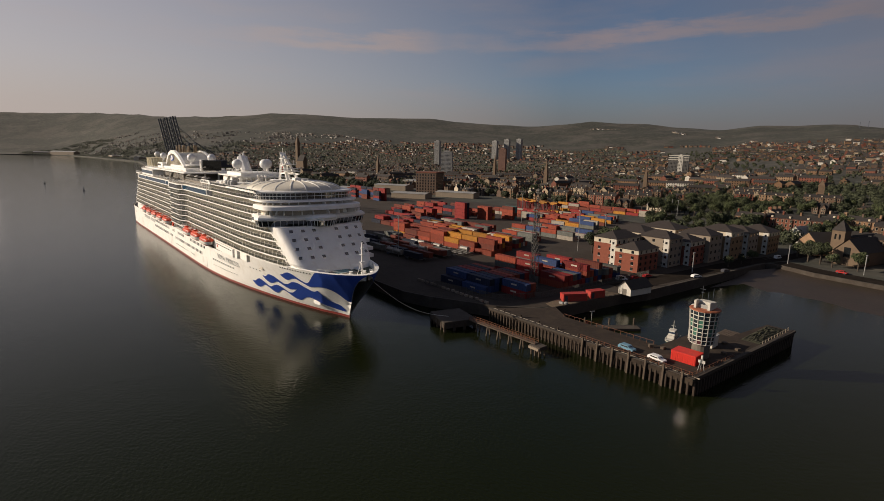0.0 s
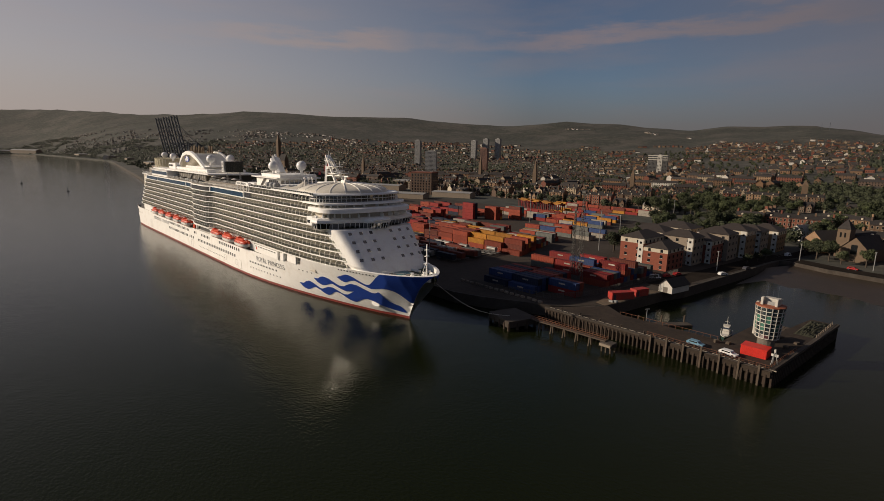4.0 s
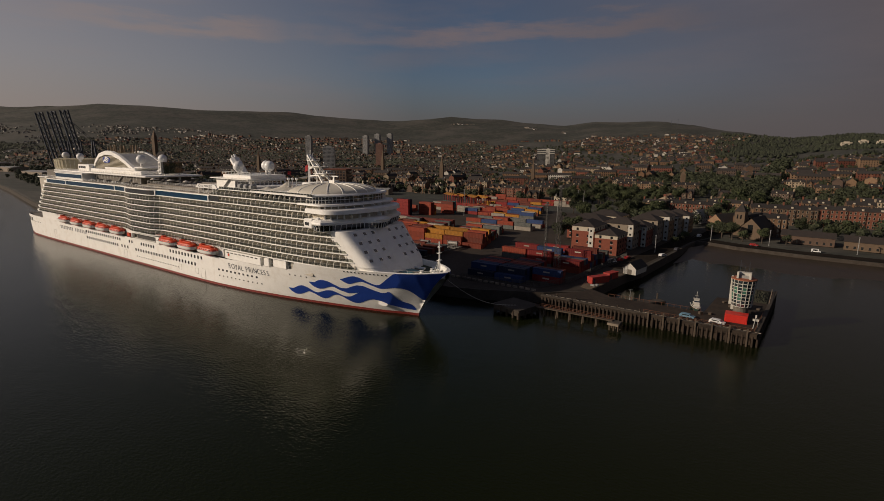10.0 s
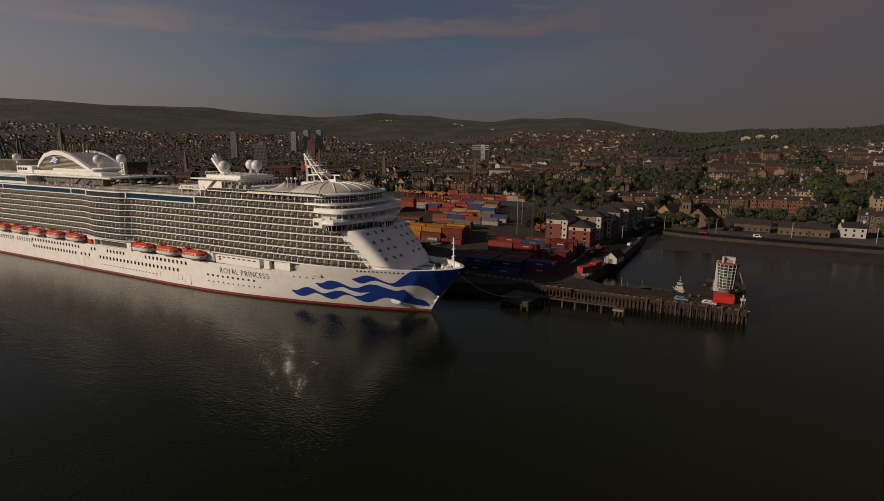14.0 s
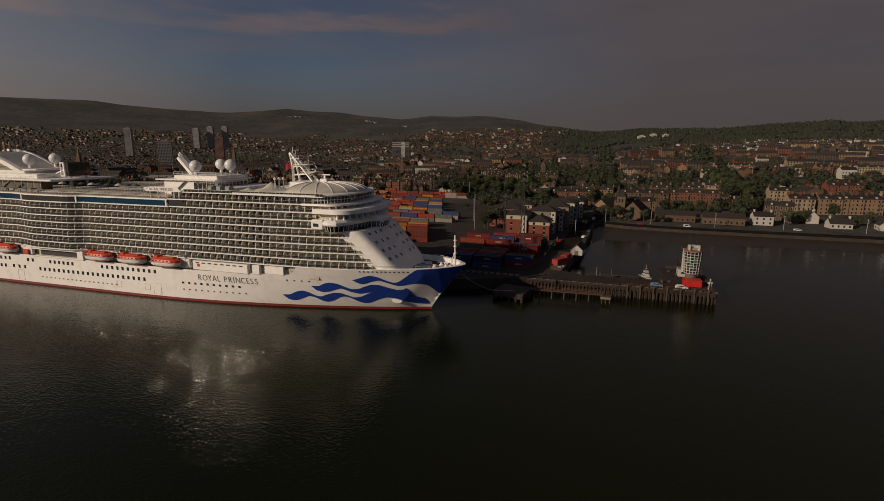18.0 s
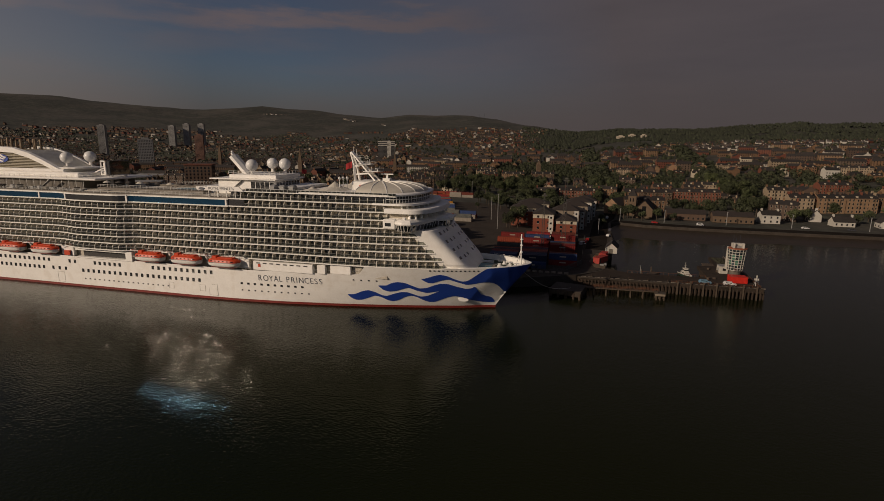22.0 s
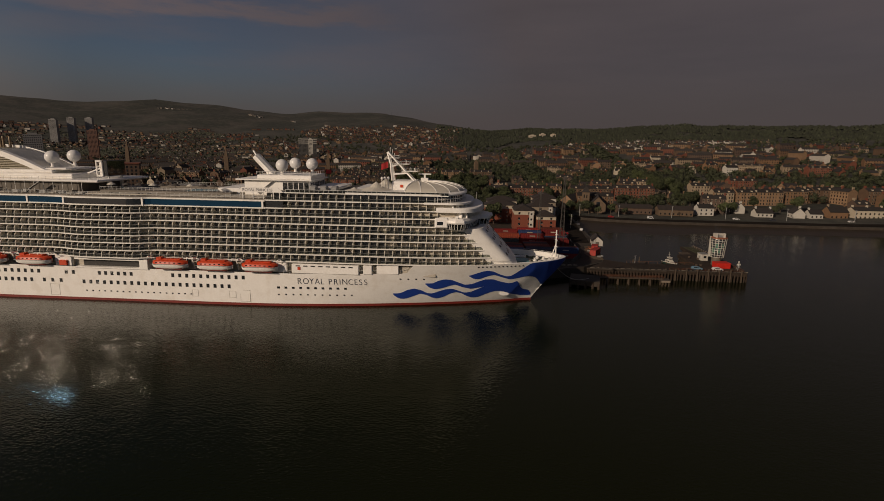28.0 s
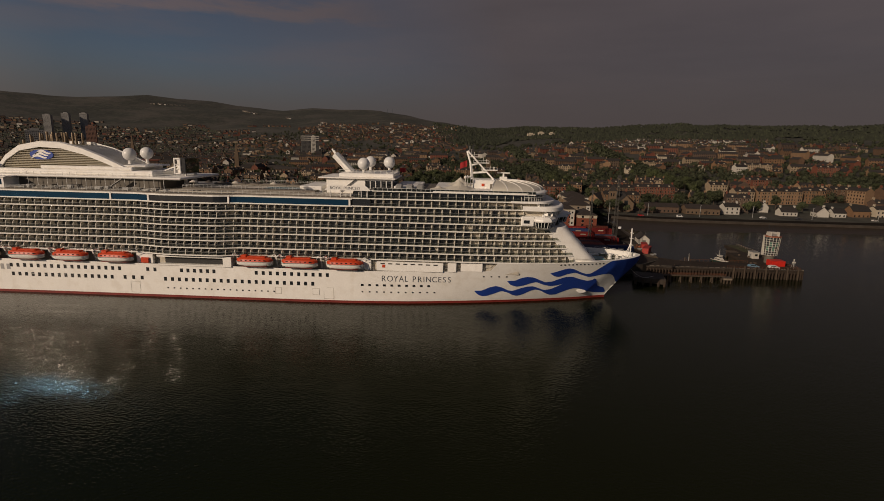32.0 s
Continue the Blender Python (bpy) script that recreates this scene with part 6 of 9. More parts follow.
def car(name, label, color, x, y, z, rz, kind="car", van=False):
    c = thing(name, label, "van" if van else "car", at=(x, y, z), rz=rz)
    m = mat(name + "_paint", color, 0.35, 0.1, 0.06, 0.5)
    bm = bmesh.new()
    h = 1.9 if van else 1.45
    prof = [(-2.2, 0.35), (2.2, 0.35), (2.25, 0.8), (1.3, 0.95), (0.7 if not van else 1.2, h), (-1.6 if not van else -2.1, h), (-2.2, 0.95)]
    lo = [bm.verts.new((p, -0.85, q)) for p, q in prof]
    hi = [bm.verts.new((p, 0.85, q)) for p, q in prof]
    for i in range(len(prof)):
        j = (i + 1) % len(prof)
        bm.faces.new((lo[i], lo[j], hi[j], hi[i]))
    bm.faces.new(lo[::-1])
    bm.faces.new(hi)
    bmesh.ops.recalc_face_normals(bm, faces=bm.faces)
    part("body", bm, m, c)
    part("side_glass", boxes((-1.4, -0.88, 0.98, 0.75, -0.83, h - 0.15), (-1.4, 0.83, 0.98, 0.75, 0.88, h - 0.15)), M_DARKWIN, c)
    part("windscreen", boxes((0.72 if not van else 1.2, -0.7, 1.0, 1.1 if not van else 1.3, 0.7, h - 0.2)), M_DARKWIN, c)
    for wx in (-1.4, 1.4):
        for wy in (-0.8, 0.8):
            bm = bmesh.new()
            bmesh.ops.create_cone(bm, cap_ends=True, segments=14, radius1=0.33, radius2=0.33, depth=0.22)
            bmesh.ops.rotate(bm, verts=bm.verts, matrix=Matrix.Rotation(math.pi / 2, 3, "X"))
            bmesh.ops.translate(bm, verts=bm.verts, vec=(wx, wy, 0.33))
            part("wheel", bm, M_CRANE, c)
    return c


car("pickup", "pale blue pickup parked on the pier", (0.13, 0.26, 0.35), 76.6, 40.0, 4.09, -4)
car("estate_car", "white estate car parked on the pier", (0.7, 0.7, 0.68), 85.2, 39.4, 4.09, -8)
car("white_car", "white car parked on the basin road", (0.7, 0.7, 0.68), 47.5, 142, 4.06, 70)
car("white_van", "white van parked beside the container fence", (0.7, 0.7, 0.68), 31.8, 109.5, 4.06, 60, van=True)
car("red_car", "dark red car parked beside the fence", (0.35, 0.02, 0.02), 33.6, 116.5, 4.06, 75)
car("red_car", "dark red car parked beside the fence", (0.35, 0.02, 0.02), 35.0, 124, 4.06, 80)
car("dark_car", "dark car parked by the basin wall", (0.06, 0.06, 0.07), 50.0, 165, 4.06, 80)
car("red_car", "red car on the shore road", (0.35, 0.02, 0.02), 83, 209, 4.06, -10)
car("white_van", "white van on the shore road", (0.7, 0.7, 0.68), 112, 207.5, 4.06, -4, van=True)
car("white_van", "white van at the end of the street", (0.7, 0.7, 0.68), 52, 224, 4.06, 80, van=True)
car("white_car", "white car on the shore road", (0.7, 0.7, 0.68), 178, 214, 4.06, 2)
car("dark_car", "dark car on the shore road", (0.06, 0.06, 0.07), 205, 214, 4.06, 2)
car("white_car", "pale car parked on the seafront", (0.6, 0.58, 0.55), 262, 214, 4.06, 2)

mark = thing("navigation_mark", "pale steel tripod mark on the pier corner", "navigation mark", at=(95.0, 41.6, 4.08))
for i in range(3):
    a = 2 * math.pi * i / 3
    bm = bmesh.new()
    beam(bm, (0.9 * math.cos(a), 0.9 * math.sin(a), 0), (0.15 * math.cos(a), 0.15 * math.sin(a), 3.4), 0.14)
    part("leg", bm, M_STEEL, mark)
part("lamp", boxes((-0.22, -0.22, 3.3, 0.22, 0.22, 4.1), bevel=0.06), M_WHITEP, mark)
part("dayboard", boxes((-0.8, -0.06, 2.2, 0.8, 0.06, 2.9)), M_WHITEP, mark)
# mooring posts and small gear along the pier edge
random.seed(17)
for i in range(9):
    bol = thing("bollard", "rusty iron bollard on the pier edge", "bollard", group="bollards on the pier", at=(34 + 7.2 * i, 37.9, 4.08))
    bm = bmesh.new()
    lathe(bm, [(0.3, 0), (0.22, 0.15), (0.2, 0.5), (0.36, 0.6), (0.34, 0.75), (0.05, 0.8)], 0, 0, 12)
    part("body", bm, M_PILE, bol)
for x, y in ((79.5, 47.0), (82.0, 48.6), (86.5, 62.0), (90.2, 66.5), (93.5, 58.0), (94.6, 64.0), (84.2, 66.4)):
    cr = thing("crate", "weathered timber crate on the pier", "crate", group="crates on the pier", at=(x, y, 4.08), rz=random.uniform(0, 90))
    part("body", boxes((-0.6, -0.5, 0, 0.6, 0.5, random.uniform(0.5, 1.0)), bevel=0.04), M_TIMBER, cr)
# pilot boat in the basin
boat = thing("pilot_boat", "small pilot launch with dark hull and white wheelhouse", "boat", at=(75.4, 66.8, -0.1), rz=-76)
boat.scale = (0.86, 0.86, 0.92)
bm = bmesh.new()
rows = []
for i in range(13):
    u = i / 12
    w = 1.75 * (1 - u ** 3.2) ** 0.7 + 0.05
    rows.append([bm.verts.new((-5.5 + (11.0 + 0.8 * (z > 0.5)) * u, y * w, z + (0.6 * u * u if z > 0.5 else 0))) for y, z in ((-0.7, -0.5), (-1, 1.0), (-1, 1.25), (1, 1.25), (1, 1.0), (0.7, -0.5))])
for a, b in zip(rows, rows[1:]):
    for j in range(6):
        bm.faces.new((a[j], a[(j + 1) % 6], b[(j + 1) % 6], b[j]))
bm.faces.new(rows[0])
bm.faces.new(rows[-1][::-1])
bmesh.ops.recalc_face_normals(bm, faces=bm.faces)
part("hull", bm, mat("dark_green_hull", (0.018, 0.042, 0.034), 0.5, var=0.2, scale=0.8), boat, "dark green hull")
bm = bmesh.new()
for k in (-1, 1):
    for i in range(12):
        u, v = i / 12, (i + 1) / 12
        p, q = [(-5.5 + 11.8 * e, k * (1.75 * (1 - e ** 3.2) ** 0.7 + 0.08), 1.28 + 0.6 * e * e) for e in (u, v)]
        beam(bm, p, q, 0.22, seg=6)
part("rubbing_strake", bm, M_WHITEP, boat, "white gunwale")
part("foredeck", boxes((1.9, -1.15, 1.3, 4.0, 1.15, 1.75), bevel=0.12), M_WHITEP, boat)


def raked(x0, x1, w, z0, z1, rake, draw):
    """A deckhouse whose front leans back and whose sides lean in."""
    bm = bmesh.new()
    lo = [bm.verts.new(p) for p in ((x0, -w, z0), (x1, -w, z0), (x1, w, z0), (x0, w, z0))]
    hi = [bm.verts.new(p) for p in ((x0 + 0.1, -w + draw, z1), (x1 - rake, -w + draw, z1), (x1 - rake, w - draw, z1), (x0 + 0.1, w - draw, z1))]
    for i in range(4):
        bm.faces.new((lo[i], lo[(i + 1) % 4], hi[(i + 1) % 4], hi[i]))
    bm.faces.new(hi)
    bm.faces.new(lo[::-1])
    bmesh.ops.bevel(bm, geom=bm.edges[:], offset=0.08, segments=2, affect='EDGES')
    return bm


part("deckhouse", raked(-3.4, 1.9, 1.25, 1.2, 2.5, 0.4, 0.12), M_WHITEP, boat)
part("wheelhouse", raked(-1.9, 0.9, 1.1, 2.45, 4.1, 0.6, 0.18), M_WHITEP, boat)
part("cabin_window", raked(-1.7, 0.74, 1.07, 3.05, 3.7, 0.22, 0.06), M_DARKWIN, boat)
part("cabin_window", boxes((-2.6, -1.27, 1.8, 0.9, 1.27, 2.2), bevel=0.1), M_DARKWIN, boat)
part("wheelhouse_roof", boxes((-2.1, -1.15, 4.08, 0.5, 1.15, 4.2), bevel=0.04), M_WHITEP, boat)
bm = bmesh.new()
beam(bm, (-1.0, 0, 4.1), (-1.3, 0, 7.0), 0.14)
beam(bm, (-1.1, -0.7, 5.3), (-1.1, 0.7, 5.3), 0.1)
part("mast", bm, M_WHITEP, boat)

# floating pontoon
pontoon = thing("pontoon", "grey floating pontoon with piles in the basin", "pontoon", at=(58, 62, 0), rz=52)
part("float", boxes((-9, -1.7, -0.5, 9, 1.7, 0.8), bevel=0.1), M_CONC, pontoon)
part("float", boxes((-14, -3.2, -0.5, -9.1, -0.8, 0.7), bevel=0.1), M_TIMBER, pontoon)
for x in (-8, 0, 8):
    bm = bmesh.new()
    beam(bm, (x, 1.95, -3), (x, 1.95, 3.0), 0.4, seg=8)
    part("mooring_post", bm, M_TIMBER, pontoon)
bm = bmesh.new()
beam(bm, (-7, -1.5, 0.8), (-7, -1.5, 6.4), 0.18)
beam(bm, (-7.6, -1.5, 6.2), (-6.2, -1.5, 6.3), 0.22)
part("lamp_post", bm, M_STEEL, pontoon)

# mooring dolphin with timber walkway
dolphin = thing("mooring_dolphin", "stained concrete mooring dolphin with timber fenders", "mooring dolphin")
bm = bmesh.new()
prism(bm, [(18, 19.8), (29.5, 16.4), (32, 27.5), (20.5, 30)], 1.0, 3.1)
part("cap", bm, M_CONC, dolphin)
for x, y in ((18.6, 20), (21.4, 19.1), (24.2, 18.2), (27, 17.4), (29.2, 16.8), (30, 20), (30.8, 23.5), (31.6, 27), (19.6, 25), (25, 28)):
    bm = bmesh.new()
    beam(bm, (x, y, -3), (x, y, 2.4), 0.75, seg=8)
    part("fender_post", bm, M_PILE, dolphin)
walkway = thing("walkway", "narrow timber walkway on raked piles to the outer dolphin", "walkway")
W0, W1 = Vector((31.5, 25.6, 2.9)), Vector((57.5, 26.4, 2.9))
wd = (W1 - W0).normalized()
wn_ = Vector((-wd.y, wd.x, 0))
bm = bmesh.new()
beam(bm, W0, W1, 1.7, 0.3)
part("deck", bm, M_TIMBER, walkway)
for s in (-1, 1):
    bm = bmesh.new()
    for i in range(17):
        p = W0 + (W1 - W0) * i / 16 + wn_ * 0.8 * s
        beam(bm, p, p + Vector((0, 0, 1.1)), 0.09)
    for h in (0.6, 1.1):
        beam(bm, W0 + wn_ * 0.8 * s + Vector((0, 0, h)), W1 + wn_ * 0.8 * s + Vector((0, 0, h)), 0.08)
    part("railing", bm, M_RUSTRAIL, walkway)
for i in range(5):
    p = W0 + (W1 - W0) * (0.12 + 0.17 * i)
    for s in (-1, 1):
        bm = bmesh.new()
        beam(bm, p + wn_ * 0.3 * s, Vector((p.x, p.y, -3)) + wn_ * 1.3 * s, 0.35)
        part("raked_post", bm, M_TIMBER, walkway)
outer = thing("outer_dolphin", "pale timber dolphin head on piles at the walkway end", "mooring dolphin")
part("cap", boxes((56.4, 24.6, 1.7, 60.2, 27.8, 2.8), bevel=0.1), M_CONC, outer)
part("fender_board", boxes((56.4, 24.3, 1.8, 59.9, 24.6, 2.5)), M_BEIGE, outer)
for x in (56.9, 58.2, 59.6):
    for y in (25.0, 27.4):
        bm = bmesh.new()
        beam(bm, (x, y, 2), (x + 0.2, y, -3), 0.35)
        part("raked_post", bm, M_TIMBER, outer)
rope = thing("mooring_line", "thin pale mooring line from the bow to the dolphin", "rope")
bm = bmesh.new()
loops = []
for i in range(25):
    u = i / 24
    p = Vector((8, 4, 13.5)) * (1 - u) + Vector((26, 21, 3.4)) * u - Vector((0, 0, 3.0 * math.sin(math.pi * u)))
    loops.append([bm.verts.new(p + Vector((-0.68 * math.cos(k * 1.0472) * 0.07, 0.72 * math.cos(k * 1.0472) * 0.07, math.sin(k * 1.0472) * 0.07))) for k in range(6)])
for a, b in zip(loops, loops[1:]):
    for k in range(6):
        bm.faces.new((a[k], a[(k + 1) % 6], b[(k + 1) % 6], b[k]))
part("line", bm, M_WHITEP, rope)

# ---- quay corner: workshop ground, red boxes, white shed, fence, mast ----
M_CABINRED = mat("weathered_red_paint", (0.34, 0.024, 0.016), 0.6, var=0.25, scale=0.6, stain=((0.16, 0.05, 0.03), 0.6, 1.2))
M_FENCE = mat("dull_galvanised_steel", (0.085, 0.08, 0.072), 0.6, 0.3, 0.2, 1.0)
M_BROWN = mat("brown_earth", (0.11, 0.078, 0.048), 0.95, var=0.35, scale=0.5, bump=0.4)
bm = bmesh.new()
prism(bm, [(36, 56), (40.2, 54.5), (41.2, 63), (43.2, 90), (38, 88), (34, 68)], 4.0, 4.1)
tagged(part("earth_patch", bm, M_BROWN), "bare brown earth at the quay corner", "ground", kind="structure")
for x, y, rz, l in ((39.0, 67.5, 62, 9.0), (41.0, 77.5, 75, 6.5)):
    k = thing("red_site_cabin", "weathered red metal site cabin on the quay corner", "site cabin", at=(x, y, 4.1), rz=rz)
    part("body", boxes((-l / 2, -1.5, 0, l / 2, 1.5, 2.6), bevel=0.06), M_CABINRED, k)
    part("roof", boxes((-l / 2 - 0.05, -1.55, 2.6, l / 2 + 0.05, 1.55, 2.72)), M_CABINRED, k)
    part("door", boxes((-l / 2 + 0.6, -1.56, 0.1, -l / 2 + 1.6, -1.48, 2.1)), M_CRANE, k)
random.seed(12)
for i in range(14):
    c = thing("scrap_gear", "rusty yellow buoys and gear lying on the ground", "scrap", group="gear on the quay corner", at=(random.uniform(37.5, 41.0), random.uniform(58, 84), 4.1))
    bm = bmesh.new()
    if i % 2:
        lathe(bm, [(0.2, 0), (0.7, 0.2), (0.75, 0.7), (0.2, 1.0)], 0, 0, 10)
    else:
        box(bm, -0.8, -0.4, 0, 0.8, 0.4, 0.7, bevel=0.05)
    part("body", bm, random.choice((M_RUSTRAIL, M_STEEL, M_TERRA)), c)


def gable_house(name, label, L, W, H, R, wall, roof, at, rz, cat="house", chimneys=0, windows=True, group=""):
    """A house along x with a pitched roof."""
    h = thing(name, label, cat, group=group, at=at, rz=rz)
    bm = bmesh.new()
    box(bm, -L / 2, -W / 2, 0, L / 2, W / 2, H)
    for s in (-1, 1):
        v = [bm.verts.new(p) for p in ((s * L / 2, -W / 2, H), (s * L / 2, W / 2, H), (s * L / 2, 0, H + R))]
        bm.faces.new(v if s > 0 else v[::-1])
    part("wall", bm, wall, h)
    bm = bmesh.new()
    o = 0.35
    for s in (-1, 1):
        q = [(-L / 2 - o, s * (W / 2 + o), H - o * R / (W / 2)), (L / 2 + o, s * (W / 2 + o), H - o * R / (W / 2)), (L / 2 + o, 0, H + R + 0.1), (-L / 2 - o, 0, H + R + 0.1)]
        lo = [bm.verts.new(p) for p in q]
        hi = [bm.verts.new((p[0], p[1], p[2] + 0.25)) for p in q]
        for a in range(4):
            bm.faces.new((lo[a], lo[(a + 1) % 4], hi[(a + 1) % 4], hi[a]))
        bm.faces.new(hi)
        bm.faces.new(lo[::-1])
    bmesh.ops.recalc_face_normals(bm, faces=bm.faces)
    part("roof", bm, roof, h)
    for i in range(chimneys):
        x = -L / 2 + 0.8 + (L - 1.6) * i / max(1, chimneys - 1)
        part("chimney", boxes((x - 0.45, -0.8, H + R - 0.8, x + 0.45, 0.8, H + R + 1.6)), wall, h)
    if windows:
        n = max(2, int(L / 3.2))
        for fl in range(max(1, int(H / 2.9))):
            for i in range(n):
                x = -L / 2 + L * (i + 0.5) / n
                for s in (-1, 1):
                    part("window", boxes((x - 0.5, s * W / 2 - 0.08, 0.9 + 2.9 * fl, x + 0.5, s * W / 2 + 0.08, 2.3 + 2.9 * fl)), M_DARKWIN, h)
    return h


shed = gable_house("white_shed", "white gabled shed with grey slate roof by the basin", 11.5, 5.6, 2.7, 2.3, M_WHITEP, M_SLATE, (46.0, 95.5, 4.05), 82, "shed", windows=False)
part("door", boxes((-5.85, -0.9, 0, -5.7, 0.9, 2.2)), M_CABIN, shed)
fence = thing("yard_fence", "tall grey palisade fence round the container yard", "fence")
FENCE = [(-8, 37.5), (24, 45.5), (30.5, 60), (32, 100), (33.5, 128)]
for (x0, y0), (x1, y1) in zip(FENCE, FENCE[1:]):
    n = int(math.hypot(x1 - x0, y1 - y0) / 2.6)
    for i in range(n):
        a, b = i / n, (i + 0.94) / n
        p, q = Vector((x0 + (x1 - x0) * a, y0 + (y1 - y0) * a, 4.1)), Vector((x0 + (x1 - x0) * b, y0 + (y1 - y0) * b, 4.1))
        for j in range(7):
            r = p + (q - p) * j / 6
            bm = bmesh.new()
            beam(bm, r, r + Vector((0, 0, 2.3)), 0.09)
            part("pale", bm, M_FENCE, fence)
        for h in (0.4, 2.0):
            bm = bmesh.new()
            beam(bm, p + Vector((0, 0, h)), q + Vector((0, 0, h)), 0.07)
            part("rail", bm, M_FENCE, fence)


def lattice_mast(name, label, at, h, w, material, cat="lattice mast"):
    t = thing(name, label, cat, at=at)
    n = int(h / (w * 1.1))
    for sx in (-1, 1):
        for sy in (-1, 1):
            bm = bmesh.new()
            beam(bm, (sx * w / 2, sy * w / 2, 0), (sx * w * 0.14, sy * w * 0.14, h), 0.13)
            part("leg", bm, material, t)
    bm = bmesh.new()
    for i in range(n):
        f0, f1 = i / n, (i + 1) / n
        a, b = w / 2 * (1 - 0.72 * f0), w / 2 * (1 - 0.72 * f1)
        for k in range(4):
            c0 = [(-1, -1), (1, -1), (1, 1), (-1, 1)][k]
            c1 = [(-1, -1), (1, -1), (1, 1), (-1, 1)][(k + 1) % 4]
            beam(bm, (c0[0] * a, c0[1] * a, h * f0), (c1[0] * b, c1[1] * b, h * f1), 0.055)
            beam(bm, (c1[0] * a, c1[1] * a, h * f0), (c0[0] * b, c0[1] * b, h * f1), 0.055)
    part("bracing", bm, material, t)
    bm = boxes((-w * 0.3, -w * 0.3, h - 0.6, w * 0.3, w * 0.3, h), (-1.2, -0.2, h - 1.4, 1.2, 0.2, h - 0.9))
    part("lamp_head", bm, material, t)
    return t


lattice_mast("lattice_mast", "tall grey steel lattice floodlight mast in the yard", (21.8, 66.0, 4.05), 38, 2.3, M_FENCE)
lattice_mast("lattice_mast", "tall grey steel lattice floodlight mast in the yard", (12.0, 76.0, 4.05), 30, 1.5, M_FENCE)
for x, y, h in ((-20, 150, 22), (-60, 60, 20), (-135, 60, 20), (-120, 215, 22), (-30, 190, 16), (-95, 385, 14), (-88, 385, 14), (-80, 380, 14), (42, 150, 9), (60, 213, 9), (90, 214, 9), (130, 214, 9), (170, 214, 9), (215, 214, 9), (265, 215, 9)):
    lp = thing("light_pole", "slim grey street light pole", "light pole", at=(x, y, 4.04), group="light poles")
    bm = bmesh.new()
    beam(bm, (0, 0, 0), (0, 0, h), 0.26, seg=6)
    part("pole", bm, M_STEEL, lp)
    part("lamp_head", boxes((-0.3, -0.9, h, 0.3, 0.9, h + 0.25)), M_STEEL, lp)

# pale blocks along the quay behind the bow
block = thing("quay_block", "pale concrete block lying along the quay edge", "concrete block", group="blocks along the quay", at=(-15, 39.5, 4.04))
part("body", boxes((-0.85, -0.35, 0, 0.85, 0.35, 0.8), bevel=0.08), M_BEIGE, block)
for i in range(1, 16):
    copy_thing(block, pose(-15 + 2.6 * i, 39.5 - 0.01 * i + (0.4 if i % 5 == 3 else 0), 4.04, 0, 0, (i * 37) % 9 - 4))

# ---- containers ----
def paint(name, c):
    return mat(name, c, 0.65, 0.0, 0.2, 0.35, spec=0.25, rand=0.35, stain=(tuple(0.55 * v + 0.012 for v in c), 0.6, 1.6))


PAINT = {"orange": paint("orange_container_paint", (0.20, 0.034, 0.016)), "red": paint("red_container_paint", (0.175, 0.014, 0.012)), "blue": paint("blue_container_paint", (0.017, 0.036, 0.10)),
         "yellow": paint("yellow_container_paint", (0.30, 0.125, 0.014)), "grey": paint("grey_container_paint", (0.085, 0.088, 0.08)), "navy": paint("navy_container_paint", (0.012, 0.017, 0.036)), "brown": paint("brown_container_paint", (0.12, 0.026, 0.015)), "white": paint("white_container_paint", (0.33, 0.29, 0.24)), "teal": paint("teal_container_paint", (0.05, 0.16, 0.15))}
PROTO = {}


def container(colour):
    if colour in PROTO:
        return PROTO[colour]
    k = thing("shipping_container", colour + " steel shipping container stacked in the yard", "shipping container", group="containers in the yard")
    m = PAINT[colour]
    bm = bmesh.new()
    n = 26
    for s in (-1, 1):
        prev = None
        for i in range(n + 1):
            x = -6.0 + 12.0 * i / n
            y = s * (1.2 - (0.07 if i % 2 else 0.0))
            cur = (bm.verts.new((x, y, 0.12)), bm.verts.new((x, y, 2.5)))
            if prev:
                q = (prev[0], cur[0], cur[1], prev[1])
                bm.faces.new(q if s < 0 else q[::-1])
            prev = cur
    box(bm, -6.0, -1.18, 2.46, 6.0, 1.18, 2.53)
    box(bm, -6.0, -1.16, 0.05, 6.0, 1.16, 0.14)
    box(bm, -5.98, -1.2, 0.1, -5.9, 1.2, 2.5)
    part("body", bm, m, k)
    bm = bmesh.new()
    for x in (-6.05, 5.93):
        for y in (-1.22, 1.1):
            box(bm, x, y, 0, x + 0.12, y + 0.12, 2.58)
    for y in (-1.22, 1.1):
        for z in (0.0, 2.48):
            box(bm, -6.0, y, z, 6.0, y + 0.12, z + 0.1)
    part("frame", bm, m, k)
    for y in (-1.12, 0.02):
        part("door", boxes((5.95, y, 0.12, 6.02, y + 1.1, 2.46)), m, k)
    if colour in ("navy", "red", "blue"):
        part("plain_mark", boxes((-1.4, -1.235, 1.2, 1.4, -1.2, 1.75)), PAINT["white"], k)
    PROTO[colour] = k
    k["used"] = 0
    return k


REST = {}
LOOSE = [0]


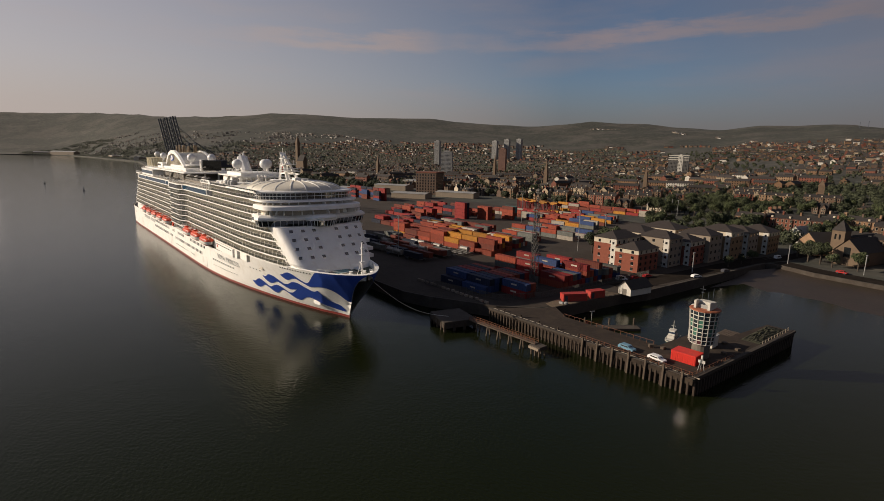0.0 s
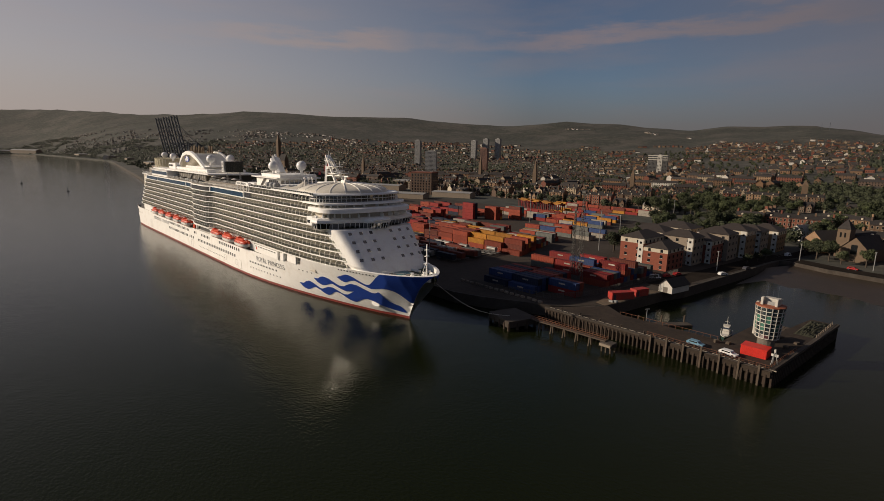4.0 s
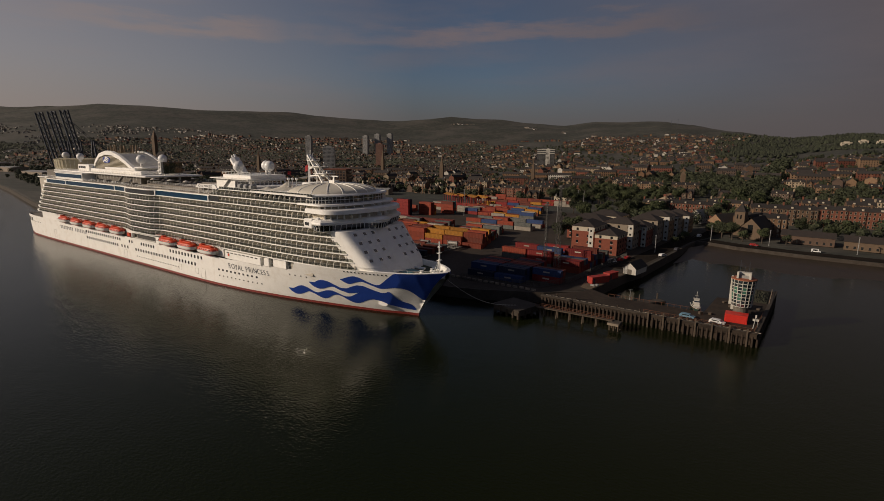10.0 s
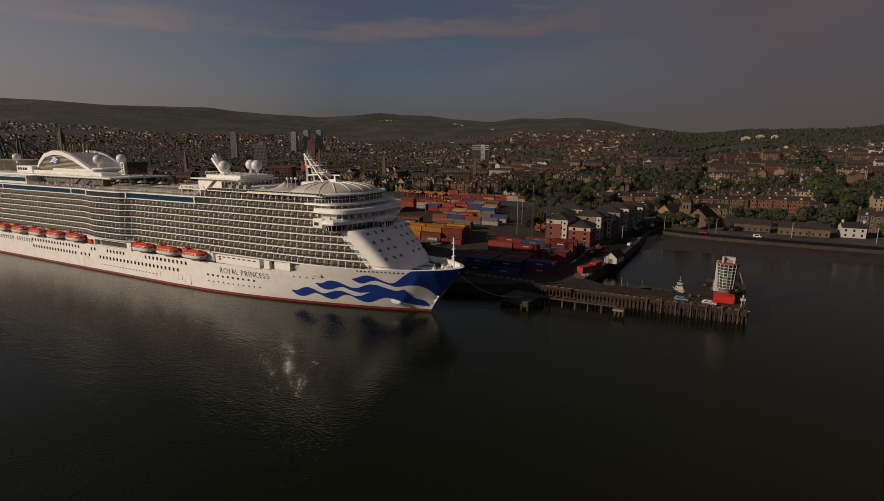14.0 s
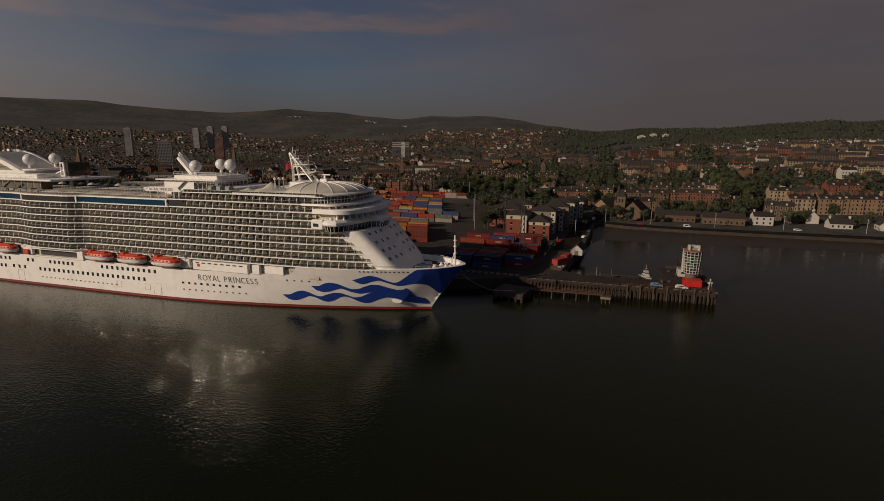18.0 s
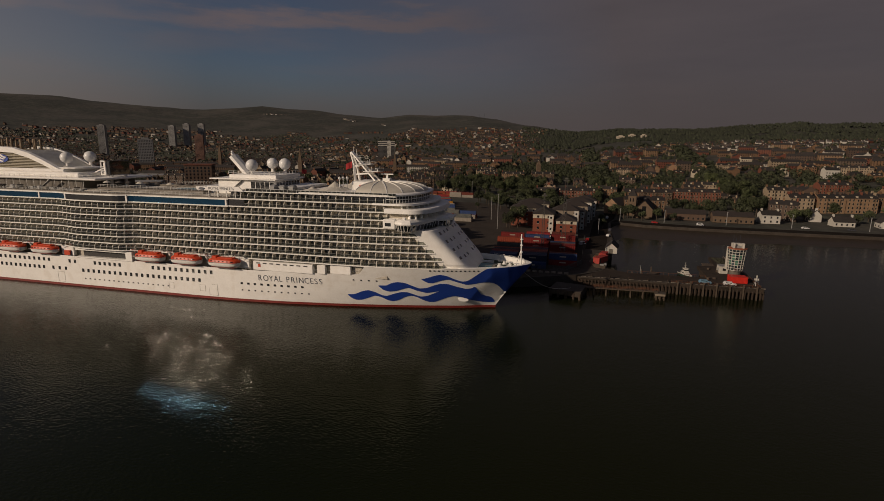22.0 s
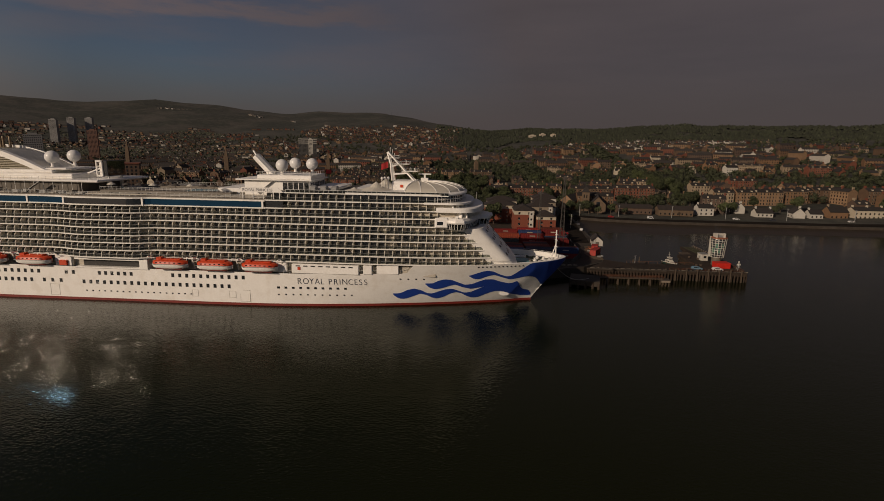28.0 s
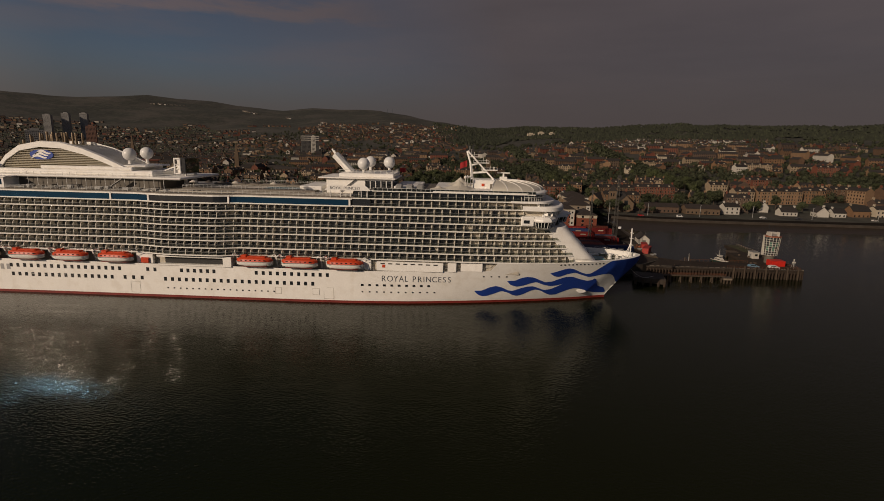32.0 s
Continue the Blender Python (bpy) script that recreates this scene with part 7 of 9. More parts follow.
def put_container(colour, x, y, z, rz=0.0):
    LOOSE[0] += 1
    if x < -110 or y > 165 or LOOSE[0] > 330:
        V, F = REST.setdefault(colour, ([], []))
        add_box(V, F, x - 6.02, y - 1.2, z + 0.05, x + 6.02, y + 1.2, z + 2.56)
        for i in range(12):
            add_box(V, F, x - 5.7 + i, y - 1.24, z + 0.15, x - 5.35 + i, y - 1.2, z + 2.45)
        return None
    k = container(colour)
    if not k["used"]:
        k["used"] = 1
        k.matrix_world = pose(x, y, z, 0, 0, rz)
        return k
    c = copy_thing(k, pose(x, y, z, 0, 0, rz))
    return c


random.seed(21)


def stack(x, y, tiers, colours, rz=0.0):
    for t in range(tiers):
        put_container(random.choice(colours), x + random.uniform(-0.08, 0.08), y + random.uniform(-0.04, 0.04), 4.06 + 2.6 * t, rz)


G = 4.06
# front block
for row in range(9):
    y = 47.5 + 2.75 * row
    cols = ("blue", "navy", "blue", "red", "navy") if row < 4 else ("red", "orange", "navy", "red", "brown")
    for j, x in enumerate((-3.5, 9.3, 22.1)):
        if row < 3 and j == 2:
            continue
        if x > 18 and 60 < y < 72:
            continue
        stack(x, y, random.choice((1, 2, 2)) if row else 1, cols)
for row in range(13):
    y = 78.0 + 2.75 * row
    cols = ("red", "red", "grey", "blue", "orange") if row < 8 else ("blue", "grey", "red", "brown")
    for x in (-4.0, 8.8, 21.6):
        if random.random() < 0.12:
            continue
        stack(x + (row > 8) * 1.5, y, random.choice((1, 2, 2, 3)) if row < 9 else random.choice((1, 2)), cols)
# orange and yellow block
for row in range(22):
    y = 100 + 2.75 * row
    if row in (8, 9, 16, 17):
        continue
    for j in range(7):
        x = -40.5 - 12.7 * j - 0.9 * row
        if random.random() < 0.08 or (row > 9 and j in (2,)):
            continue
        cols = ("orange", "orange", "orange", "yellow", "brown", "orange") if row < 10 else ("orange", "brown", "grey", "yellow", "white", "red")
        stack(x, y, random.choice((1, 2, 2, 3)) if row < 10 else random.choice((1, 2, 2)), cols)
# tall stacks at the back
for i, (x, y, t, c) in enumerate(((-163, 190, 5, ("red",)), (-163, 192.7, 5, ("navy",)), (-150, 203, 4, ("orange", "yellow", "brown")), (-150, 205.8, 4, ("orange", "brown")), (-150, 208.6, 3, ("yellow", "red")), (-141, 222, 4, ("orange", "orange", "brown")), (-141, 224.8, 4, ("orange", "teal")))):
    stack(x, y, t, c)
for row in range(8):
    for j in range(4):
        stack(-178 - 12.8 * j, 158 + 2.75 * row, random.choice((1, 2, 3)), ("red", "brown", "navy", "red", "orange"))
for row in range(10):
    for j in range(4):
        stack(-135 - 12.8 * j, 118 + 2.75 * row + 4 * (row > 4), random.choice((1, 2)), ("red", "navy", "brown", "red"))
# rows further inland
for row in range(7):
    for j in range(5):
        stack(-178 - 12.8 * j, 200 + 2.75 * row + 3 * (row > 3), random.choice((1, 2, 3)), ("red", "brown", "navy", "orange"))
for row in range(6):
    for j in range(4):
        stack(-48 - 12.8 * j, 176 + 2.75 * row + 8 * (row > 2), random.choice((1, 2)), ("grey", "white", "orange", "brown", "blue", "orange"))
for row in range(5):
    for j in range(6):
        stack(-112 - 12.8 * j, 242 + 5.5 * row, random.choice((1, 2, 2)), ("orange", "red", "brown", "white", "orange"))
for row in range(9):
    for j in range(5):
        if random.random() < 0.25:
            continue
        stack(-72 - 12.8 * j - 2.5 * row, 232 + 8.2 * row, random.choice((1, 2, 2)), ("orange", "brown", "white", "blue", "yellow", "grey", "red"))
for j in range(9):
    stack(-78 - 12.8 * j, 345, random.choice((1, 2)), ("red", "yellow", "white", "brown"))
    stack(-84 - 12.8 * j, 352, random.choice((2, 2, 3)), ("red", "brown", "yellow", "orange"))
for j in range(6):
    stack(-330 - 12.8 * j, 215 + 3 * (j % 2), 4, ("navy", "brown", "red", "blue"))
    stack(-330 - 12.8 * j, 222, 5, ("brown", "navy", "red"))

# trailers parked in rows
M_CHASSIS = mat("grey_chassis_paint", (0.11, 0.105, 0.10), 0.5, 0.3, 0.3, 0.6, rand=0.5)
M_TANK = mat("dull_silver_tank", (0.24, 0.23, 0.21), 0.55, 0.2, 0.15, 0.8, stain=((0.12, 0.09, 0.06), 0.5, 1.2))


def trailer():
    t = thing("skeletal_trailer", "parked grey skeletal trailer with dark wheels", "trailer", group="trailers parked in rows")
    for x in (-0.55, 0.35):
        part("chassis_rail", boxes((x, -6, 0.9, x + 0.2, 6, 1.3)), M_CHASSIS, t)
    for y in (-6, -2, 2, 5.7):
        part("cross_member", boxes((-1.2, y, 1.1, 1.2, y + 0.3, 1.4)), M_CHASSIS, t)
    for y in (3.4, 4.7):
        for x in (-1.25, 0.85):
            part("wheel", boxes((x, y - 0.5, 0, x + 0.4, y + 0.5, 1.0), bevel=0.22), M_CRANE, t)
    return t


tr = trailer()
first = True
random.seed(31)
spots = []
for c, x in enumerate((-107, -92.5, -78, -63.5, -49)):
    for j in range(12):
        y = 57.5 + 2.95 * j + 0.9 * c
        if random.random() < 0.06:
            continue
        spots.append((x + random.uniform(-0.5, 0.5), y))
for x, y in spots:
    m = pose(x, y, G, 0, 0, 92 + random.uniform(-1, 1))
    if first:
        tr.matrix_world = m
        first = False
    else:
        copy_thing(tr, m)
tank = thing("tank_container", "dull silver cylindrical tank container on a trailer", "tank container", group="tanks on trailers")
bm = bmesh.new()
bmesh.ops.create_cone(bm, cap_ends=True, segments=18, radius1=1.1, radius2=1.1, depth=5.6)
bmesh.ops.rotate(bm, verts=bm.verts, matrix=Matrix.Rotation(math.pi / 2, 3, "X"))
bmesh.ops.translate(bm, verts=bm.verts, vec=(0, 0, 1.2))
part("tank", bm, M_TANK, tank)
bm = bmesh.new()
for y in (-3.0, 3.0):
    for a, b in (((-1.2, y, 0), (-1.2, y, 2.5)), ((1.2, y, 0), (1.2, y, 2.5)), ((-1.2, y, 2.5), (1.2, y, 2.5)), ((-1.2, y, 0.05), (1.2, y, 0.05))):
        beam(bm, a, b, 0.14)
for x in (-1.2, 1.2):
    beam(bm, (x, -3.0, 0.05), (x, 3.0, 0.05), 0.14)
part("frame", bm, M_STEEL, tank)
first = True
for i, (x, y) in enumerate(spots):
    k = random.random()
    if k < 0.2:
        for o in ((-3.1, 3.1) if random.random() < 0.5 else (0.5,)):
            m = pose(x + o, y, G + 1.4, 0, 0, 92)
            if first:
                tank.matrix_world = m
                first = False
            else:
                copy_thing(tank, m)
    elif k < 0.46:
        put_container(random.choice(("navy", "grey", "navy", "brown")), x, y, G + 1.4, 2)
for colour, (V, F) in REST.items():
    tagged(raw("distant_container_stack", V, F, PAINT[colour]), colour + " containers stacked far back in the yard", "shipping containers", kind="stuff")

# yellow straddle carriers
sc = thing("straddle_carrier", "tall yellow straddle carrier with red legs", "straddle carrier", group="straddle carriers in the yard", at=(-165, 272, G))
bm = bmesh.new()
for x in (-4.5, 4.5):
    for y in (-2.2, 2.2):
        beam(bm, (x, y, 0), (x, y, 11), 0.5)
for y in (-2.2, 2.2):
    beam(bm, (-4.8, y, 10.8), (4.8, y, 10.8), 0.6)
    beam(bm, (-4.8, y, 1.2), (4.8, y, 1.2), 0.5)
part("frame", bm, PAINT["red"], sc)
part("cross_beam", boxes((-4.8, -2.5, 10.6, -4.0, 2.5, 11.4), (4.0, -2.5, 10.6, 4.8, 2.5, 11.4), (-1.5, -2.4, 10.7, 1.5, 2.4, 12)), PAINT["yellow"], sc)
part("cab", boxes((4.2, -1.2, 8.6, 5.6, 0.6, 10.4), bevel=0.1), PAINT["red"], sc)
for x in (-4, -1.5, 1.5, 4):
    for y in (-2.2, 2.2):
        part("wheel", boxes((x - 0.6, y - 0.25, 0, x + 0.6, y + 0.25, 1.2), bevel=0.25), M_CRANE, sc)
for i in range(11):
    copy_thing(sc, pose(-184 + 5.2 * i, 286 - 3.2 * (i % 3) - 1.2 * i, G, 0, 0, 88))

# ---- quay cranes beyond the stern, booms raised ----
def quay_crane(at):
    c = thing("quay_crane", "dark steel ship-to-shore crane with raised lattice boom", "crane", group="cranes on the quay", at=at)
    for x in (-9, 9):
        for y in (0, 16):
            bm = bmesh.new()
            beam(bm, (x, y, 0), (x * 0.75, y, 36), 1.5)
            part("leg", bm, M_CRANE, c)
    bm = bmesh.new()
    for y in (0, 16):
        beam(bm, (-9, y, 12), (9, y, 12), 1.3)
        beam(bm, (-8, y, 30), (8, y, 30), 1.2)
    for x in (-7.5, 7.5):
        beam(bm, (x, 0, 34), (x, 16, 34), 1.4)
        beam(bm, (x, 0, 14), (x, 16, 32), 0.7)
        beam(bm, (x, -2, 36), (x, 38, 36), 1.5)
        beam(bm, (x * 0.6, 6, 36), (x * 0.2, 6, 56), 0.9)
        beam(bm, (x * 0.2, 6, 56), (x, 34, 37), 0.5)
    part("portal", bm, M_CRANE, c)
    part("machinery_house", boxes((-5, 18, 36.5, 5, 30, 41), bevel=0.2), M_CRANE, c)
    bm = bmesh.new()
    A, B = Vector((0, -2, 36)), Vector((0, -9.5, 77))
    q = (B - A).normalized()
    n = 12
    for x in (-4.2, 4.2):
        for o in (0, -2.2):
            beam(bm, A + Vector((x, o, 0)), B + Vector((x, o, 0)), 0.85)
        for i in range(n):
            p0, p1 = A + (B - A) * i / n, A + (B - A) * (i + 1) / n
            beam(bm, p0 + Vector((x, 0 if i % 2 else -2.2, 0)), p1 + Vector((x, -2.2 if i % 2 else 0, 0)), 0.5)
    for i in range(n + 1):
        p = A + (B - A) * i / n
        beam(bm, p + Vector((-4.2, 0, 0)), p + Vector((4.2, 0, 0)), 0.4)
    part("boom", bm, M_CRANE, c)
    bm = bmesh.new()
    for x in (-2, 2):
        beam(bm, (x, 6, 56), (x, -8.0, 70), 0.25)
        beam(bm, (x, 6, 56), (x, -5, 52), 0.25)
    part("stay", bm, M_CRANE, c)
    return c


qc = quay_crane((-391, 32, 4))
for x in (-366, -342):
    copy_thing(qc, pose(x, 32, 4))

# ---- town ----
STONES = [(0.14, 0.078, 0.042), (0.16, 0.052, 0.030), (0.11, 0.064, 0.038), (0.19, 0.105, 0.055), (0.15, 0.045, 0.026), (0.23, 0.14, 0.08), (0.09, 0.058, 0.042), (0.30, 0.23, 0.155)]
M_STONE = palette("sandstone_walls", STONES, 0.85, 0.25, 0.4)
M_STONE_FAR = palette("far_house_walls", [tuple(0.8 * v for v in c) for c in STONES] + [(0.42, 0.39, 0.34), (0.10, 0.07, 0.05)], 0.85, 0.2, 0.1, island=True)
M_BRICK = mat("red_brick", (0.19, 0.05, 0.027), 0.85, var=0.2, scale=0.7)
M_DBRICK = mat("sooty_brown_brick", (0.10, 0.062, 0.042), 0.85, var=0.25, scale=0.5)
M_SANDB = mat("yellow_brick", (0.21, 0.13, 0.065), 0.85, var=0.18, scale=0.7)
M_CREAM = mat("cream_render", (0.44, 0.38, 0.29), 0.8, var=0.1, scale=0.6)
M_TILE = mat("brown_concrete_tile", (0.032, 0.024, 0.020), 0.8, var=0.25, scale=0.5)
M_PALEROOF = mat("pale_sheet_roof", (0.27, 0.265, 0.25), 0.6, 0.1, 0.15, 0.2)
M_LEAF = mat("spring_leaves", (0.044, 0.055, 0.020), 0.8, var=0.35, scale=0.6, rand=0.45, island=0.35)
M_LEAFD = mat("dark_leaves", (0.042, 0.051, 0.022), 0.85, var=0.3, scale=0.6, rand=0.4, island=0.35)
M_BARK = mat("bark", (0.06, 0.045, 0.032), 0.9, var=0.3, scale=2)
M_MUD = mat("tidal_mud_and_weed", (0.030, 0.021, 0.014), 0.5, var=0.4, scale=0.12, bump=0.4, stain=((0.025, 0.02, 0.012), 0.8, 6.0))

# foreshore below the sea wall
verts, faces = [], []
xs = [52 + 6 * i for i in range(140)]
for x in xs:
    c = lerp(COAST, x)
    wob = 3.0 * noise.noise((x / 25, 0, 0)) + 1.5 * noise.noise((x / 8, 5, 0))
    wide = lerp([(52, 1.0), (105, 0.85), (150, 0.4), (220, 0.25)], x)
    for k, (o, z) in enumerate(((0.2, 2.2), (-4.0, 1.2), (-8 - 6 * wide + wob, 0.5), (-12 - 52 * wide + wob * (1 + 3 * wide), -0.4))):
        verts.append((x, c + o, z))
for i in range(len(xs) - 1):
    for k in range(3):
        a = 4 * i + k
        faces.append((a, a + 1, a + 5, a + 4))
tagged(raw("foreshore", verts, faces, M_MUD, smooth=True), "brown tidal mud and weed below the sea wall", "mud", kind="structure")


def road(name, label, pts, width, lift=0.06):
    verts, faces = [], []
    P = []
    for (x0, y0), (x1, y1) in zip(pts, pts[1:]):
        n = max(1, int(math.hypot(x1 - x0, y1 - y0) / 20))
        P += [(x0 + (x1 - x0) * i / n, y0 + (y1 - y0) * i / n) for i in range(n)]
    P.append(pts[-1])
    for i, (x, y) in enumerate(P):
        a, b = P[max(0, i - 1)], P[min(len(P) - 1, i + 1)]
        d = Vector((b[0] - a[0], b[1] - a[1], 0)).normalized()
        for s in (-1, 1):
            px, py = x - d.y * s * width / 2, y + d.x * s * width / 2
            verts.append((px, py, max(ground_z(px, py), 4.0) + lift))
    for i in range(len(P) - 1):
        faces.append((2 * i, 2 * i + 2, 2 * i + 3, 2 * i + 1))
    return tagged(raw(name, verts, faces, M_ROAD), label, "road", kind="structure")


road("road", "asphalt shore road along the sea wall", [(56, 214), (75, 206), (105, 201), (160, 200), (260, 199), (420, 205), (900, 239)], 11)
road("road", "asphalt road beside the basin", [(38, 98), (41, 130), (46, 200), (52, 225), (60, 300)], 10, 0.08)
road("road", "street climbing inland", [(60, 300), (60, 420), (62, 750), (64, 1200)], 9, 0.3)
road("pavement", "pale paved promenade behind the sea wall", [(60, 209.5), (75, 201.5), (105, 196.8), (160, 194.8), (260, 192.8), (420, 198.8), (900, 232)], 3, 0.12)


def hip_block(label, x0, y0, x1, y1, z, H, R, wall, roof, strip_side=None, floors=4, name="apartment_block"):
    """A block of flats with a hipped or gabled roof, its windows and pale stair strips."""
    L, W = x1 - x0, y1 - y0
    b = thing(name, label, "apartment block", at=((x0 + x1) / 2, (y0 + y1) / 2, z))
    part("wall", boxes((-L / 2, -W / 2, 0, L / 2, W / 2, H)), wall, b)
    bm = bmesh.new()
    o = 0.5
    q = [bm.verts.new(p) for p in ((-L / 2 - o, -W / 2 - o, H), (L / 2 + o, -W / 2 - o, H), (L / 2 + o, W / 2 + o, H), (-L / 2 - o, W / 2 + o, H))]
    if W > L:
        r = [bm.verts.new((0, -W / 2 + L * 0.45, H + R)), bm.verts.new((0, W / 2 - L * 0.45, H + R))]
        fs = ((q[0], q[1], r[0]), (q[1], q[2], r[1], r[0]), (q[2], q[3], r[1]), (q[3], q[0], r[0], r[1]))
    else:
        r = [bm.verts.new((-L / 2 + W * 0.45, 0, H + R)), bm.verts.new((L / 2 - W * 0.45, 0, H + R))]
        fs = ((q[0], q[1], r[1], r[0]), (q[1], q[2], r[1]), (q[2], q[3], r[0], r[1]), (q[3], q[0], r[0]))
    for f in fs:
        bm.faces.new(f)
    bm.faces.new(q[::-1])
    part("roof", bm, roof, b)
    fh = H / floors
    if wall is not M_BEIGE:
        part("top_band", boxes((-L / 2 - 0.05, -W / 2 - 0.05, H - fh * 0.75, L / 2 + 0.05, W / 2 + 0.05, H - 0.02)), M_CREAM, b)
    for fl in range(floors):
        zz = fl * fh + fh * 0.32
        for i in range(max(2, int(L / 4.2))):
            x = -L / 2 + L * (i + 0.5) / max(2, int(L / 4.2))
            part("window", boxes((x - 0.6, -W / 2 - 0.1, zz, x + 0.6, -W / 2 + 0.1, zz + 1.35)), M_DARKWIN, b)
            part("window_frame", boxes((x - 0.72, -W / 2 - 0.08, zz - 0.14, x + 0.72, -W / 2 + 0.08, zz)), M_WHITEP, b)
        for i in range(max(2, int(W / 3.8))):
            y = -W / 2 + W * (i + 0.5) / max(2, int(W / 3.8))
            part("window", boxes((L / 2 - 0.1, y - 0.6, zz, L / 2 + 0.1, y + 0.6, zz + 1.35)), M_DARKWIN, b)
    for x in ([strip_side * L / 2 - 1.6 * strip_side] if strip_side else []):
        part("stair_strip", boxes((x - 1.3, -W / 2 - 0.14, 0, x + 1.3, -W / 2 + 0.05, H)), M_WHITEP, b)
        for fl in range(floors):
            part("window", boxes((x - 0.5, -W / 2 - 0.2, fl * fh + 0.8, x + 0.5, -W / 2 - 0.06, fl * fh + 1.9)), M_DARKWIN, b)
    return b


Z4 = 4.04
hip_block("red brick flats with cream top band and dark roof", 3.5, 130, 15.5, 150, Z4, 13.2, 3.0, M_BRICK, M_TILE, 1)
hip_block("lower red brick flats with white gable and dark hipped roof", 17, 127, 28.5, 144, Z4, 10.2, 3.0, M_BRICK, M_TILE)
hip_block("pale rendered flats with dark roof", 14, 151, 30, 163, Z4, 13.5, 3.2, M_BEIGE, M_TILE, 1)
hip_block("red brick flats with white strips and hipped roof", 19, 164, 34, 178, Z4, 11.4, 3.2, M_BRICK, M_TILE, 1)
hip_block("pale rendered flats on the basin road", 20, 179, 36, 193, Z4, 13.5, 3.2, M_BEIGE, M_TILE, -1)
hip_block("yellow brick flats with dark roof", 22, 196, 39, 211, Z4, 14.4, 3.0, M_SANDB, M_TILE, 1)
hip_block("pale rendered flats with dark roof", 24, 213, 41, 226, Z4, 13.0, 3.0, M_BEIGE, M_TILE, 1)
hip_block("yellow brick flats near the shore road", 27, 232, 44, 248, Z4, 12.0, 3.4, M_SANDB, M_TILE, 1)
hip_block("dark brick flats behind the basin road", -14, 168, 8, 186, Z4, 12.0, 3.2, M_BRICK, M_TILE)
hip_block("dark brick flats behind the basin road", -12, 196, 10, 214, Z4, 12.0, 3.2, M_BRICK, M_TILE)

M_CHURCH = mat("church_sandstone", (0.12, 0.08, 0.05), 0.85, var=0.2, scale=0.5)
# church with square tower
church = thing("church", "sandstone church with square tower and slate roof", "church", at=(80, 240, 4.3), rz=-12)
bm = boxes((-6, -7, 0, 6, 18, 7))
for y in (-7, 18):
    v = [bm.verts.new(p) for p in ((-6, y, 7), (6, y, 7), (0, y, 13))]
    bm.faces.new(v if y < 0 else v[::-1])
part("nave", bm, M_CHURCH, church)
bm = bmesh.new()
for s in (-1, 1):
    v = [bm.verts.new(p) for p in ((6.5 * s, -7.5, 6.6), (6.5 * s, 18.5, 6.6), (0, 18.5, 13.3), (0, -7.5, 13.3))]
    bm.faces.new(v if s > 0 else v[::-1])
part("roof", bm, M_SLATE, church)
part("tower", boxes((-13, 4, 0, -7, 10, 15.5)), M_CHURCH, church)
bm = bmesh.new()
v = [bm.verts.new(p) for p in ((-13.3, 3.7, 15.5), (-6.7, 3.7, 15.5), (-6.7, 10.3, 15.5), (-13.3, 10.3, 15.5), (-10, 7, 21))]
for i in range(4):
    bm.faces.new((v[i], v[(i + 1) % 4], v[4]))
part("tower_roof", bm, M_SLATE, church)
part("west_window", boxes((-1.4, -7.12, 4, 1.4, -6.95, 9)), M_DARKWIN, church)
part("door", boxes((-1.1, -7.14, 0, 1.1, -6.95, 2.6)), M_TIMBER, church)
for s in (-1, 1):
    part("belfry_opening", boxes((-10.6 + s, 3.9, 11, -9.8 + s, 4.05, 13.6)), M_DARKWIN, church)
gable_house("church_hall", "dark stone hall beside the church", 22, 12, 7, 5, M_STONE, M_SLATE, (62, 262, 4.4), 60, "hall")

M_SURROUND = mat("pale_stone_margins", (0.27, 0.22, 0.16), 0.8, var=0.2, scale=0.5)
